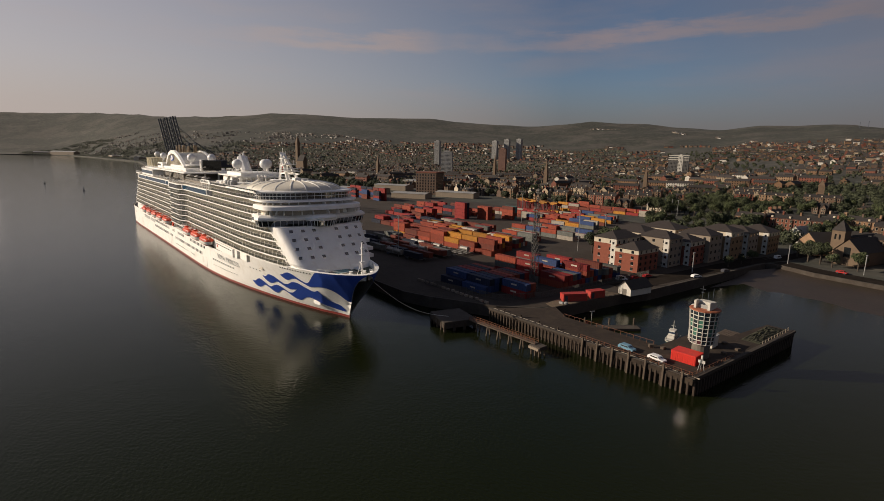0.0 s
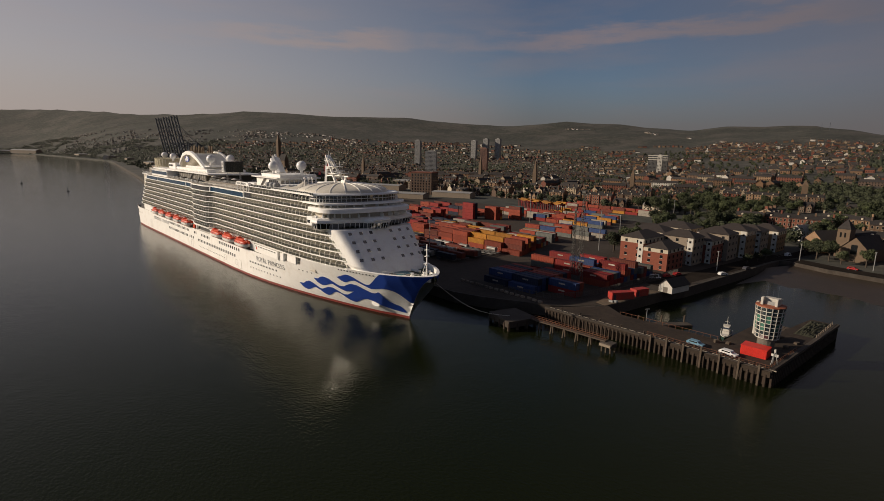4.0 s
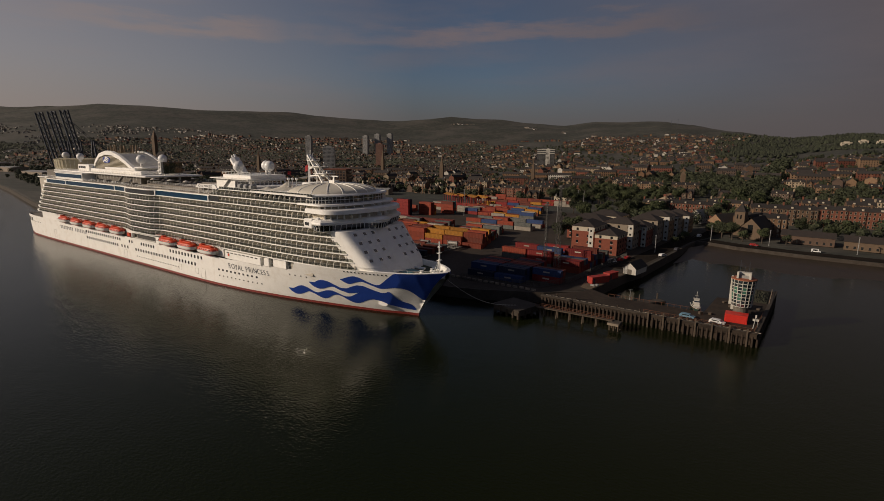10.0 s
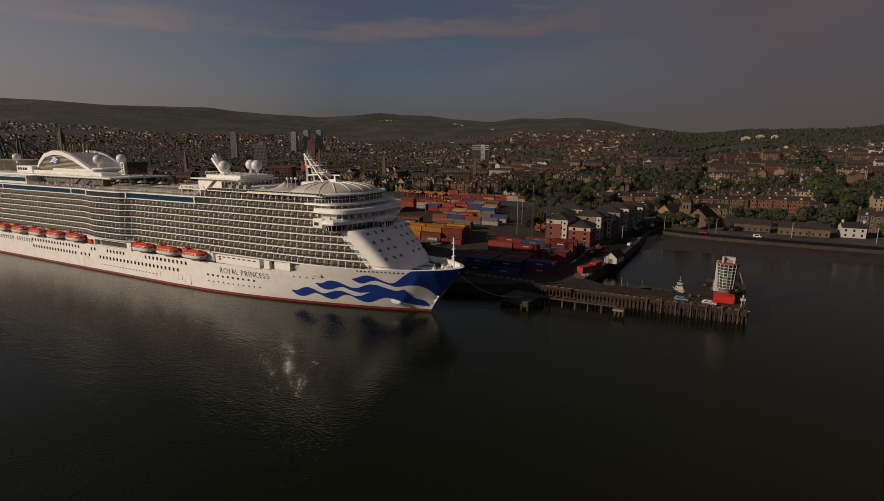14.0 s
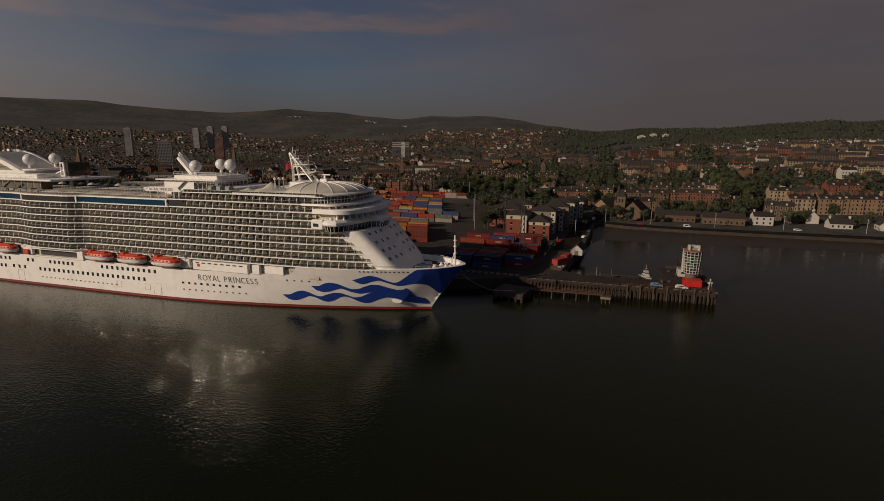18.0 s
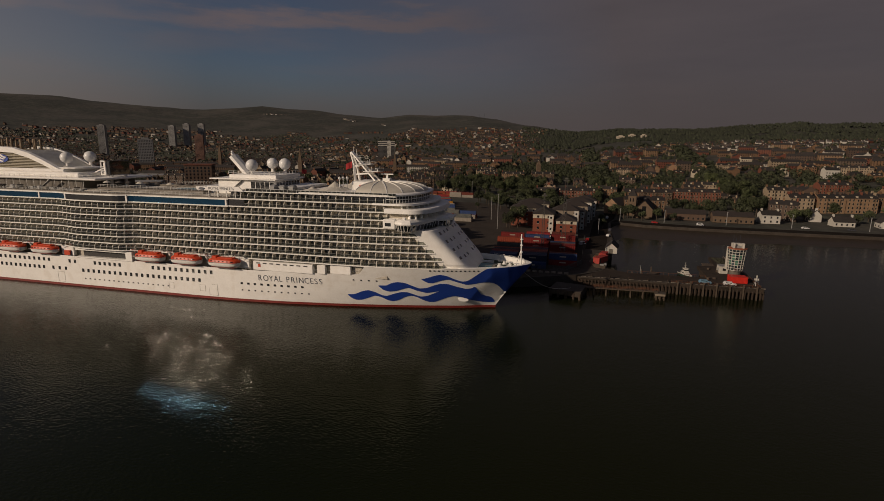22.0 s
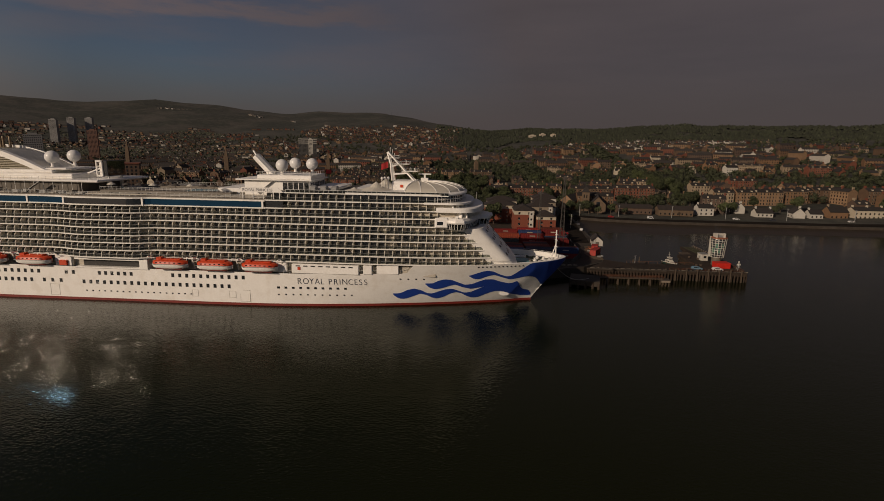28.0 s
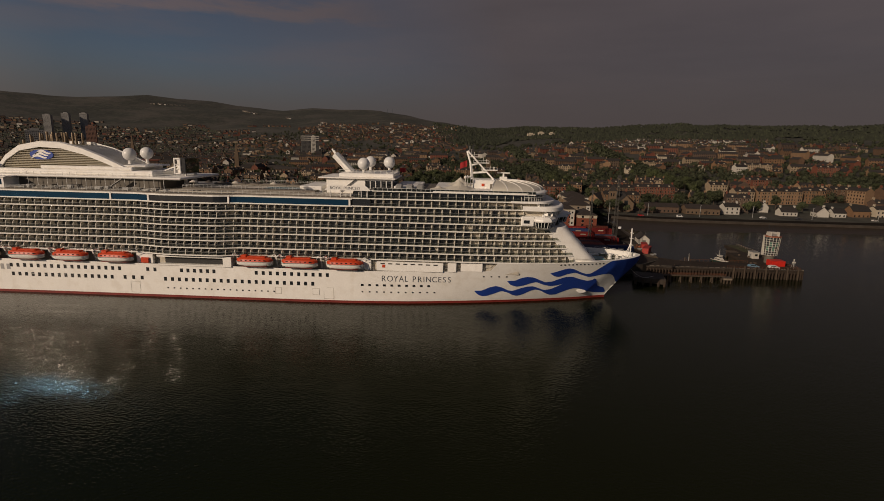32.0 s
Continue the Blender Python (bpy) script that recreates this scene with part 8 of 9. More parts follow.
# ---- templates for the town's houses ----
def tenement(L, W, H, R, label, dormers=True, wall=None):
    """A terrace with chimneys, dormers and joined small windows, built at the origin."""
    t = thing("tenement", label, "tenement", group="tenements of the town")
    wall = wall or M_STONE
    bm = bmesh.new()
    box(bm, -L / 2, -W / 2, -4, L / 2, W / 2, H)
    for s in (-1, 1):
        v = [bm.verts.new(p) for p in ((s * L / 2, -W / 2, H), (s * L / 2, W / 2, H), (s * L / 2, 0, H + R))]
        bm.faces.new(v if s > 0 else v[::-1])
    n = max(2, int(L / 9))
    for i in range(n):
        x = -L / 2 + L * (i + 0.5) / n
        box(bm, x - 1.6, -W / 2 - 0.9, -4, x + 1.6, -W / 2 + 0.2, H - 0.4)
    part("wall", bm, wall, t)
    bm = bmesh.new()
    for s in (-1, 1):
        v = [bm.verts.new(p) for p in ((-L / 2 - 0.2, s * (W / 2 + 0.4), H - 0.3), (L / 2 + 0.2, s * (W / 2 + 0.4), H - 0.3), (L / 2 + 0.2, 0, H + R), (-L / 2 - 0.2, 0, H + R))]
        bm.faces.new(v if s < 0 else v[::-1])
    part("roof", bm, M_SLATE, t)
    for i in range(n + 1):
        x = -L / 2 + 0.6 + (L - 1.2) * i / n
        part("chimney", boxes((x - 0.5, -1.1, H + R - 1.0, x + 0.5, 1.1, H + R + 1.7)), wall, t)
    if dormers:
        bm = bmesh.new()
        for i in range(n):
            x = -L / 2 + L * (i + 0.5) / n
            box(bm, x - 0.6, -W / 2 + 0.8, H + 0.1, x + 0.6, -W / 2 + 2.6, H + 1.5)
        tagged(part("dormer", bm, M_CREAM, t), kind="stuff")
    V, F = [], []
    m = max(3, int(L / 2.6))
    for fl in range(int(H / 3.0)):
        for i in range(m):
            x = -L / 2 + L * (i + 0.5) / m
            near = any(abs(x - (-L / 2 + L * (k + 0.5) / n)) < 1.5 for k in range(n))
            y = -W / 2 - (0.96 if near else 0.06)
            add_box(V, F, x - 0.45, y, 0.8 + 3.0 * fl, x + 0.45, y + 0.08, 2.4 + 3.0 * fl)
            add_box(V, F, x - 0.45, W / 2, 0.8 + 3.0 * fl, x + 0.45, W / 2 + 0.06, 2.4 + 3.0 * fl)
    tagged(raw("window_panes", V, F, M_DARKWIN, t), kind="stuff")
    V, F = [], []
    for fl in range(int(H / 3.0)):
        for i in range(m):
            x = -L / 2 + L * (i + 0.5) / m
            near = any(abs(x - (-L / 2 + L * (k + 0.5) / n)) < 1.5 for k in range(n))
            y = -W / 2 - (0.93 if near else 0.03)
            add_box(V, F, x - 0.62, y, 0.6 + 3.0 * fl, x + 0.62, y + 0.06, 2.58 + 3.0 * fl)
    tagged(raw("window_surround", V, F, M_SURROUND, t), kind="stuff")
    return t


TEMPLATES = [tenement(30, 11, 12.2, 2.8, "brown sandstone tenement terrace with slate roof and chimneys"), tenement(42, 11, 12.2, 2.8, "long sandstone tenement terrace with dormers and slate roof"),
             tenement(18, 11, 12.2, 3.0, "short stone tenement with bay fronts"), tenement(12, 9.5, 7.6, 3.2, "stone villa with slate roof and bays"), tenement(11, 8.5, 5.6, 3.2, "pale rendered house with slate roof", wall=M_CREAM), tenement(24, 9, 6.0, 3.2, "low terrace of stone cottages with dormers")]


def villa(L, W, H, R, wall, label, front=2):
    """A house with gabled bays to the street, end chimneys and framed windows, built at the origin."""
    t = thing("villa", label, "house", group="villas of the town")
    bm = bmesh.new()
    rf = bmesh.new()
    box(bm, -L / 2, -W / 2, -4, L / 2, W / 2, H)
    for s in (-1, 1):
        v = [bm.verts.new(p) for p in ((s * L / 2, -W / 2, H), (s * L / 2, W / 2, H), (s * L / 2, 0, H + R))]
        bm.faces.new(v if s > 0 else v[::-1])
        q = [rf.verts.new(p) for p in ((-L / 2 - 0.3, s * (W / 2 + 0.4), H - 0.25), (L / 2 + 0.3, s * (W / 2 + 0.4), H - 0.25), (L / 2 + 0.3, 0, H + R + 0.05), (-L / 2 - 0.3, 0, H + R + 0.05))]
        rf.faces.new(q if s < 0 else q[::-1])
    V, F, SV, SF = [], [], [], []
    for i in range(front):
        x = -L / 2 + L * (i + 0.5) / front
        w, y = 1.9, -W / 2 - 1.3
        box(bm, x - w, y, -4, x + w, -W / 2 + 0.2, H)
        v = [bm.verts.new(p) for p in ((x - w, y, H), (x + w, y, H), (x, y, H + R * 0.7))]
        bm.faces.new(v)
        for s in (-1, 1):
            q = [rf.verts.new(p) for p in ((x + s * (w + 0.3), y - 0.3, H - 0.25), (x, y - 0.3, H + R * 0.7 + 0.1), (x, -W * 0.12, H + R * 0.7 + 0.1), (x + s * (w + 0.3), -W * 0.3, H - 0.25))]
            rf.faces.new(q if s < 0 else q[::-1])
        for fl in range(int(H / 2.9)):
            for dx in (-0.75, 0.75):
                add_box(SV, SF, x + dx - 0.62, y - 0.04, 0.6 + 2.9 * fl, x + dx + 0.62, y + 0.04, 2.5 + 2.9 * fl)
                add_box(V, F, x + dx - 0.45, y - 0.07, 0.8 + 2.9 * fl, x + dx + 0.45, y + 0.02, 2.3 + 2.9 * fl)
    part("wall", bm, wall, t)
    part("roof", rf, M_SLATE, t)
    for s in (-1, 1):
        part("chimney", boxes((s * (L / 2 - 0.7) - 0.5, -1.0, H + R - 1.2, s * (L / 2 - 0.7) + 0.5, 1.0, H + R + 1.5)), wall, t)
    tagged(raw("window_panes", V, F, M_DARKWIN, t), kind="stuff")
    tagged(raw("window_surround", SV, SF, M_SURROUND, t), kind="stuff")
    return t


TEMPLATES += [villa(14, 10, 6.6, 4.2, M_STONE, "stone villa with two gabled bays and slate roof"), villa(9.5, 9, 6.2, 3.8, M_CREAM, "cream rendered house with a gabled bay", 1), villa(17, 10, 9.4, 4.0, M_STONE, "tall stone house with gabled bays and chimneys"), villa(12, 9.5, 6.0, 4.4, M_DBRICK, "dark brick house with gabled bays")]
LENGTH = (30, 42, 18, 12, 11, 24, 14, 10, 17, 12)
USED = [False] * len(TEMPLATES)


def put_house(i, x, y, rz, z=None):
    z = ground_z(x, y) if z is None else z
    m = pose(x, y, z - 0.3, 0, 0, rz)
    if not USED[i]:
        USED[i] = True
        TEMPLATES[i].matrix_world = m
        return
    copy_thing(TEMPLATES[i], m)


# terraces that stand out
put_house(1, 92, 325, 8)
put_house(1, 133, 331, 4)
put_house(2, 112, 372, 6)
put_house(2, 140, 372, 6)
put_house(1, 30, 330, 4)
put_house(2, 2, 322, 4)
for x, y, i, rz in ((205, 300, 2, 4), (226, 302, 2, 4), (245, 304, 0, 4), (285, 318, 2, 4), (310, 320, 0, 4), (345, 310, 2, 4), (380, 312, 0, 4), (420, 315, 1, 4), (182, 262, 3, 3), (330, 268, 2, 5), (300, 262, 3, 4)):
    put_house(i, x, y, rz)
low = gable_house("low_sheltered_housing", "low brown housing block with shallow tiled roof", 26, 12, 4.8, 2.4, M_DBRICK, M_TILE, (108, 238, 4.3), -2, "housing")
gable_house("low_sheltered_housing", "low brown housing block with shallow tiled roof", 26, 12, 4.8, 2.6, M_CHURCH, M_TILE, (138, 232, 4.3), -4, "housing")
gable_house("white_villa", "white two-storey villa facing the shore", 12, 9, 6.2, 2.6, M_WHITEP, M_SLATE, (163, 236, 4.4), 2, "house", 2)
gable_house("white_cottage", "white cottage with dormered dark roof", 13, 8, 3.4, 3.2, M_WHITEP, M_SLATE, (208, 235, 4.4), 2, "house", 2)
gable_house("white_gabled_house", "white gabled house behind the cottages", 10, 7.5, 4.8, 3.6, M_WHITEP, M_SLATE, (198, 254, 4.8), 88, "house", 1)
gable_house("white_cottage", "low white cottage with gable on the shore road", 9, 9, 4, 4, M_WHITEP, M_SLATE, (233, 233, 4.4), 85, "house", 1)
gable_house("white_cottage", "low white cottage on the shore road", 10, 8, 3.8, 3, M_WHITEP, M_SLATE, (246, 233, 4.4), 2, "house", 1)
gable_house("stone_villa", "dark stone villa on the shore road", 14, 10, 5.5, 4, M_STONE, M_SLATE, (264, 236, 4.4), 2, "house", 2)
gable_house("white_hotel", "long cream two-storey house with bays", 24, 9, 7, 2.2, M_CREAM, M_SLATE, (288, 237, 4.4), 2, "house", 3)
gable_house("white_clinic", "white gabled house at the end of the street", 14, 9, 6, 4, M_WHITEP, M_PALEROOF, (40, 300, 4.4), 75, "house")
gable_house("yard_office", "white two-storey yard office with shallow roof", 18, 9, 5.6, 1.6, M_CREAM, M_PALEROOF, (-112, 404, 4.4), 12, "office")
gable_house("cream_tenement", "tall cream rendered house on the hillside", 16, 12, 13, 3, M_CREAM, M_SLATE, (297, 757, ground_z(297, 757)), 5, "house", 2)
gable_house("cream_tenement", "white rendered tenement on the hillside", 16, 11, 11, 3, M_WHITEP, M_SLATE, (335, 560, ground_z(335, 560)), 5, "house", 2)
# warehouse and sheds behind the yard
wh = thing("brick_warehouse", "tall dark red brick warehouse with rows of windows", "warehouse", at=(-386, 330, 4.2), rz=30)
part("wall", boxes((-14, -13, 0, 14, 13, 28)), M_DBRICK, wh)
part("parapet", boxes((-14.4, -13.4, 27.4, 14.4, 13.4, 28.6)), M_STONE, wh)
for fl in range(7):
    for i in range(7):
        part("window", boxes((-12.6 + 3.8 * i, -13.12, 2 + 3.6 * fl, -11.2 + 3.8 * i, -12.9, 4.2 + 3.6 * fl)), M_DARKWIN, wh)
        part("window", boxes((13.9, -11.6 + 3.6 * i, 2 + 3.6 * fl, 14.12, -10.2 + 3.6 * i, 4.2 + 3.6 * fl)), M_DARKWIN, wh)
for x, y, L, W, H, rz in ((-440, 262, 64, 30, 6, 28), (-345, 272, 44, 20, 5.5, 28), (-330, 330, 50, 20, 6, 26), (-470, 330, 50, 26, 7, 28), (-560, 200, 70, 40, 8, 10), (-700, 160, 60, 30, 8, 8), (-640, 260, 60, 34, 8, 8), (-980, 200, 80, 36, 9, 4), (-1250, 230, 70, 32, 9, 4), (-1600, 290, 90, 40, 10, 0), (-2150, 330, 40, 26, 12, 0), (-2500, 345, 60, 30, 10, 0), (-3150, 300, 150, 40, 13, 0), (-520, 420, 60, 30, 9, 20)):
    gable_house("storage_shed", "broad pale storage shed with shallow sheet roof", L, W, H, 1.2, M_BEIGE, M_PALEROOF, (x, y, max(4.0, ground_z(x, y))), rz, "shed", windows=False, group="sheds by the harbour")


def tower_block(x, y, top, L, W, wall, label, rz=20, H=None):
    z = ground_z(x, y) - 2
    H = top - z if H is None else H
    t = thing("tower_block", label, "tower block", at=(x, y, z), rz=rz)
    part("wall", boxes((-L / 2, -W / 2, 0, L / 2, W / 2, H)), wall, t)
    part("roof_house", boxes((-L / 4, -W / 4, H, L / 4, W / 4, H + 3)), wall, t)
    V, F = [], []
    for fl in range(int(H / 3.2)):
        for i in range(int(L / 3)):
            add_box(V, F, -L / 2 + 0.8 + 3 * i, -W / 2 - 0.1, 1 + 3.2 * fl, -L / 2 + 2.3 + 3 * i, -W / 2 + 0.1, 2.5 + 3.2 * fl)
    tagged(raw("far_glazing", V, F, M_DARKWIN, t), kind="stuff")
    return t


M_PANEL = mat("grey_panel_cladding", (0.25, 0.245, 0.235), 0.8, var=0.1, scale=0.1)
M_PINK = mat("pinkish_panel_cladding", (0.20, 0.105, 0.075), 0.8, var=0.1, scale=0.1)
tower_block(-1384, 1134, 108, 20, 20, M_PANEL, "grey concrete tower block in the town", 30)
tower_block(-852, 742, 64, 28, 14, M_PANEL, "broad grey concrete slab block", 38)
tower_block(-1466, 1518, 122, 22, 20, M_PANEL, "grey concrete tower block in the town", 20)
tower_block(-1435, 1560, 130, 22, 20, M_PANEL, "grey concrete tower block in the town", 20)
tower_block(-1400, 1600, 132, 22, 20, M_PANEL, "grey concrete tower block in the town", 20)
tower_block(-1009, 1100, 80, 22, 20, M_PINK, "pinkish tower block in the town", 30)
M_DARKCLAD = mat("dark_grey_cladding", (0.07, 0.068, 0.066), 0.7, var=0.15, scale=0.1)
slab = tower_block(-451, 1121, 68, 44, 14, M_DARKCLAD, "long dark office slab with white top bands above the roofs", 20)
for z in (56, 61, 66):
    part("white_band", boxes((-22.3, -7.4, z - slab.location.z, 22.3, 7.2, z + 1.6 - slab.location.z)), M_WHITEP, slab)
tower_block(-436, 1099, 66, 10, 10, M_WHITEP, "pale stair tower of the office slab", 20)
tower_block(196, 1840, 98, 26, 14, M_CREAM, "pale flats on the hilltop", 10, 12)
tower_block(236, 1850, 100, 22, 14, M_CREAM, "pale flats on the hilltop", 10, 14)
tower_block(276, 1845, 98, 18, 14, M_CREAM, "pale flats on the hilltop", 10, 11)


def steeple(x, y, top, w, label, spire=0.45):
    z = ground_z(x, y) - 1
    s = thing("church_steeple", label, "church", at=(x, y, z), rz=15)
    h = top - z
    hb = h * (1 - spire)
    part("tower", boxes((-w / 2, -w / 2, 0, w / 2, w / 2, hb)), M_CHURCH, s)
    bm = bmesh.new()
    v = [bm.verts.new(p) for p in ((-w / 2, -w / 2, hb), (w / 2, -w / 2, hb), (w / 2, w / 2, hb), (-w / 2, w / 2, hb), (0, 0, h))]
    for i in range(4):
        bm.faces.new((v[i], v[(i + 1) % 4], v[4]))
    part("spire", bm, M_CHURCH, s)
    bm = boxes((w / 2, -w * 0.8, 0, w / 2 + w * 3, w * 0.8, hb * 0.35))
    for e in (w / 2, w / 2 + w * 3):
        q = [bm.verts.new(p) for p in ((e, -w * 0.8, hb * 0.35), (e, w * 0.8, hb * 0.35), (e, 0, hb * 0.55))]
        bm.faces.new(q)
    part("nave", bm, M_CHURCH, s)
    bm = bmesh.new()
    for k in (-1, 1):
        q = [bm.verts.new(p) for p in ((w / 2, k * w * 0.85, hb * 0.34), (w / 2 + w * 3, k * w * 0.85, hb * 0.34), (w / 2 + w * 3, 0, hb * 0.56), (w / 2, 0, hb * 0.56))]
        bm.faces.new(q)
    part("nave_roof", bm, M_SLATE, s)


steeple(-1246, 521, 101, 9, "tall dark stone clock tower over the town", 0.18)
steeple(-400, 580, 52, 6, "dark stone church with spire in the town")
steeple(-640, 700, 60, 6, "stone church with tall spire in the town")
steeple(-260, 640, 46, 5.5, "stone church with spire among the tenements")
steeple(-820, 520, 54, 6, "stone church with spire in the town")
steeple(-20, 560, 38, 5.5, "stone church tower among the trees", 0.2)

# ---- trees ----
def tree(h, r, n, leaf, seed, label):
    random.seed(seed)
    t = thing("tree", label, "tree", group="trees of the town")
    bm = bmesh.new()
    beam(bm, (0, 0, -1), (0.1, 0, h * 0.45), 0.5, seg=6)
    tips = []
    for i in range(5):
        a = 2 * math.pi * i / 5 + random.random()
        q = (r * 0.55 * math.cos(a), r * 0.55 * math.sin(a), h * random.uniform(0.55, 0.8))
        beam(bm, (0, 0, h * 0.35), q, 0.2, seg=5)
        tips.append(q)
    part("trunk", bm, M_BARK, t)
    V, F = [], []
    lobes = [(0, 0, h * 0.66, r * 0.62)] + [(q[0], q[1], q[2], r * random.uniform(0.36, 0.55)) for q in tips] + [(random.uniform(-r, r) * 0.5, random.uniform(-r, r) * 0.5, h * random.uniform(0.72, 0.9), r * 0.36) for _ in range(3)]
    for i in range(n):
        lx, ly, lz, lr = random.choice(lobes)
        d = Vector((random.gauss(0, 1), random.gauss(0, 1), random.gauss(0, 0.85))).normalized() * lr * random.uniform(0.72, 1.08)
        c = Vector((lx, ly, lz)) + d
        u = Vector((random.gauss(0, 1), random.gauss(0, 1), random.gauss(0, 1))).normalized()
        w = u.cross(d + Vector((0.01, 0, 0))).normalized()
        u = w.cross(d).normalized() * random.uniform(0.5, 1.0) * leaf
        w = w * random.uniform(0.5, 1.0) * leaf
        a = len(V)
        k = d.normalized() * 0.25 * leaf
        V += [tuple(c - u - k), tuple(c - w * 0.8 + k), tuple(c + u - k), tuple(c + w * 0.8 + k)]
        F.append((a, a + 1, a + 2, a + 3))
    raw("crown", V, F, M_LEAF if seed % 3 else M_LEAFD, t)
    return t


TREES = [tree(9.5, 4.4, 1100, 0.5, 1, "broadleaf tree in fresh green leaf"), tree(12, 5.4, 1400, 0.55, 2, "broad green tree with uneven crown"), tree(7, 3.2, 800, 0.42, 3, "small dark green tree"), tree(11, 4.2, 1100, 0.5, 4, "tall green tree among the houses")]
TUSED = [False] * 4


def put_tree(x, y, s=1.0, i=None):
    i = random.randrange(4) if i is None else i
    z = max(ground_z(x, y), 4.0)
    m = pose(x, y, z, 0, 0, random.uniform(0, 360))
    if not TUSED[i]:
        TUSED[i] = True
        TREES[i].matrix_world = m
        return
    c = copy_thing(TREES[i], m)
    c.scale = (s, s, s * random.uniform(0.9, 1.15))


random.seed(33)
for x, y, s in ((-12, 152, 1.3), (-15, 158, 1.2), (-8, 160, 1.1), (64, 229, 1.3), (70, 226, 1.2), (68, 236, 1.3), (76, 222, 0.9), (86, 222, 0.9), (98, 226, 0.8), (46, 178, 0.6), (46.5, 192, 0.6), (47, 204, 0.65), (56, 240, 1.1), (60, 248, 1.2), (150, 240, 1.0), (180, 240, 1.1), (190, 248, 1.1), (222, 244, 1.0), (276, 244, 0.9), (306, 240, 1.4), (312, 246, 1.4), (322, 238, 1.5), (128, 252, 1.2), (120, 258, 1.1), (104, 262, 1.1), (165, 268, 1.3), (172, 276, 1.3), (158, 280, 1.2), (60, 280, 1.1), (215, 262, 1.1), (235, 258, 1.2), (250, 262, 1.2)):
    put_tree(x, y, s)
for _ in range(84):
    put_tree(random.uniform(-118, -5), random.uniform(395, 500) if random.random() < 0.75 else random.uniform(375, 400), random.uniform(0.9, 1.5))
for _ in range(26):
    put_tree(random.uniform(-70, 0), random.uniform(255, 350), random.uniform(0.7, 1.2))

# ---- streets of houses ----
random.seed(55)
KEEP_OUT = [(-420, 0, -25, 372), (-130, 370, 20, 500), (50, 200, 160, 262), (-20, 120, 60, 262), (170, 200, 330, 300), (60, 300, 160, 345), (-500, 200, -300, 380)]


# two belts of old trees that climb inland between the streets
BELTS = [[(300, 56), (420, 60), (750, 62), (1230, 64)], [(340, 173), (503, 193), (856, 237), (1174, 271)]]


def in_belt(x, y, half):
    return any(b[0][0] - 10 < y < b[-1][0] and abs(x - lerp(b, y)) < half for b in BELTS)


def free(x, y):
    return not any(a < x < c and b < y < d for a, b, c, d in KEEP_OUT) and not in_belt(x, y, 15)


def in_view(x, y):
    az = math.degrees(math.atan2(y + 150, x - 60))
    return 40 < az < 172


far_wv, far_wf, far_rv, far_rf, far_pv, far_pf = [], [], [], [], [], []
far_tv, far_tf = [], []


def far_house(x, y, L, W, H, R, rz):
    z = ground_z(x, y) - 3
    c, s = math.cos(rz), math.sin(rz)

    def tr(p):
        return (x + p[0] * c - p[1] * s, y + p[0] * s + p[1] * c, z + p[2])
    a = len(far_wv)
    H += 3
    far_wv.extend(tr(p) for p in ((-L / 2, -W / 2, 0), (L / 2, -W / 2, 0), (L / 2, W / 2, 0), (-L / 2, W / 2, 0), (-L / 2, -W / 2, H), (L / 2, -W / 2, H), (L / 2, W / 2, H), (-L / 2, W / 2, H), (-L / 2, 0, H + R), (L / 2, 0, H + R)))
    far_wf.extend(tuple(a + i for i in f) for f in ((0, 1, 5, 4), (1, 2, 6, 9, 5), (2, 3, 7, 6), (3, 0, 4, 8, 7)))
    a = len(far_rv)
    far_rv.extend(tr(p) for p in ((-L / 2 - 0.3, -W / 2 - 0.4, H - 0.2), (L / 2 + 0.3, -W / 2 - 0.4, H - 0.2), (L / 2 + 0.3, 0, H + R + 0.15), (-L / 2 - 0.3, 0, H + R + 0.15), (L / 2 + 0.3, W / 2 + 0.4, H - 0.2), (-L / 2 - 0.3, W / 2 + 0.4, H - 0.2)))
    far_rf.extend(((a, a + 1, a + 2, a + 3), (a + 3, a + 2, a + 4, a + 5)))
    for e in (-L / 2 + 0.7, L / 2 - 0.7):
        a = len(far_wv)
        far_wv.extend(tr(p) for p in ((e - 0.5, -0.8, H + R - 1), (e + 0.5, -0.8, H + R - 1), (e + 0.5, 0.8, H + R - 1), (e - 0.5, 0.8, H + R - 1), (e - 0.5, -0.8, H + R + 1.4), (e + 0.5, -0.8, H + R + 1.4), (e + 0.5, 0.8, H + R + 1.4), (e - 0.5, 0.8, H + R + 1.4)))
        far_wf.extend(tuple(a + i for i in f) for f in ((4, 5, 6, 7), (0, 1, 5, 4), (1, 2, 6, 5), (2, 3, 7, 6), (3, 0, 4, 7)))
    n = max(2, int(L / 3.4))
    for fl in range(max(1, int((H - 3) / 3))):
        for i in range(n):
            xx = -L / 2 + L * (i + 0.5) / n
            a = len(far_pv)
            zz = 3.9 + 3 * fl
            far_pv.extend(tr(p) for p in ((xx - 0.55, -W / 2 - 0.07, zz), (xx + 0.55, -W / 2 - 0.07, zz), (xx + 0.55, -W / 2 - 0.07, zz + 1.6), (xx - 0.55, -W / 2 - 0.07, zz + 1.6)))
            far_pf.append((a, a + 1, a + 2, a + 3))


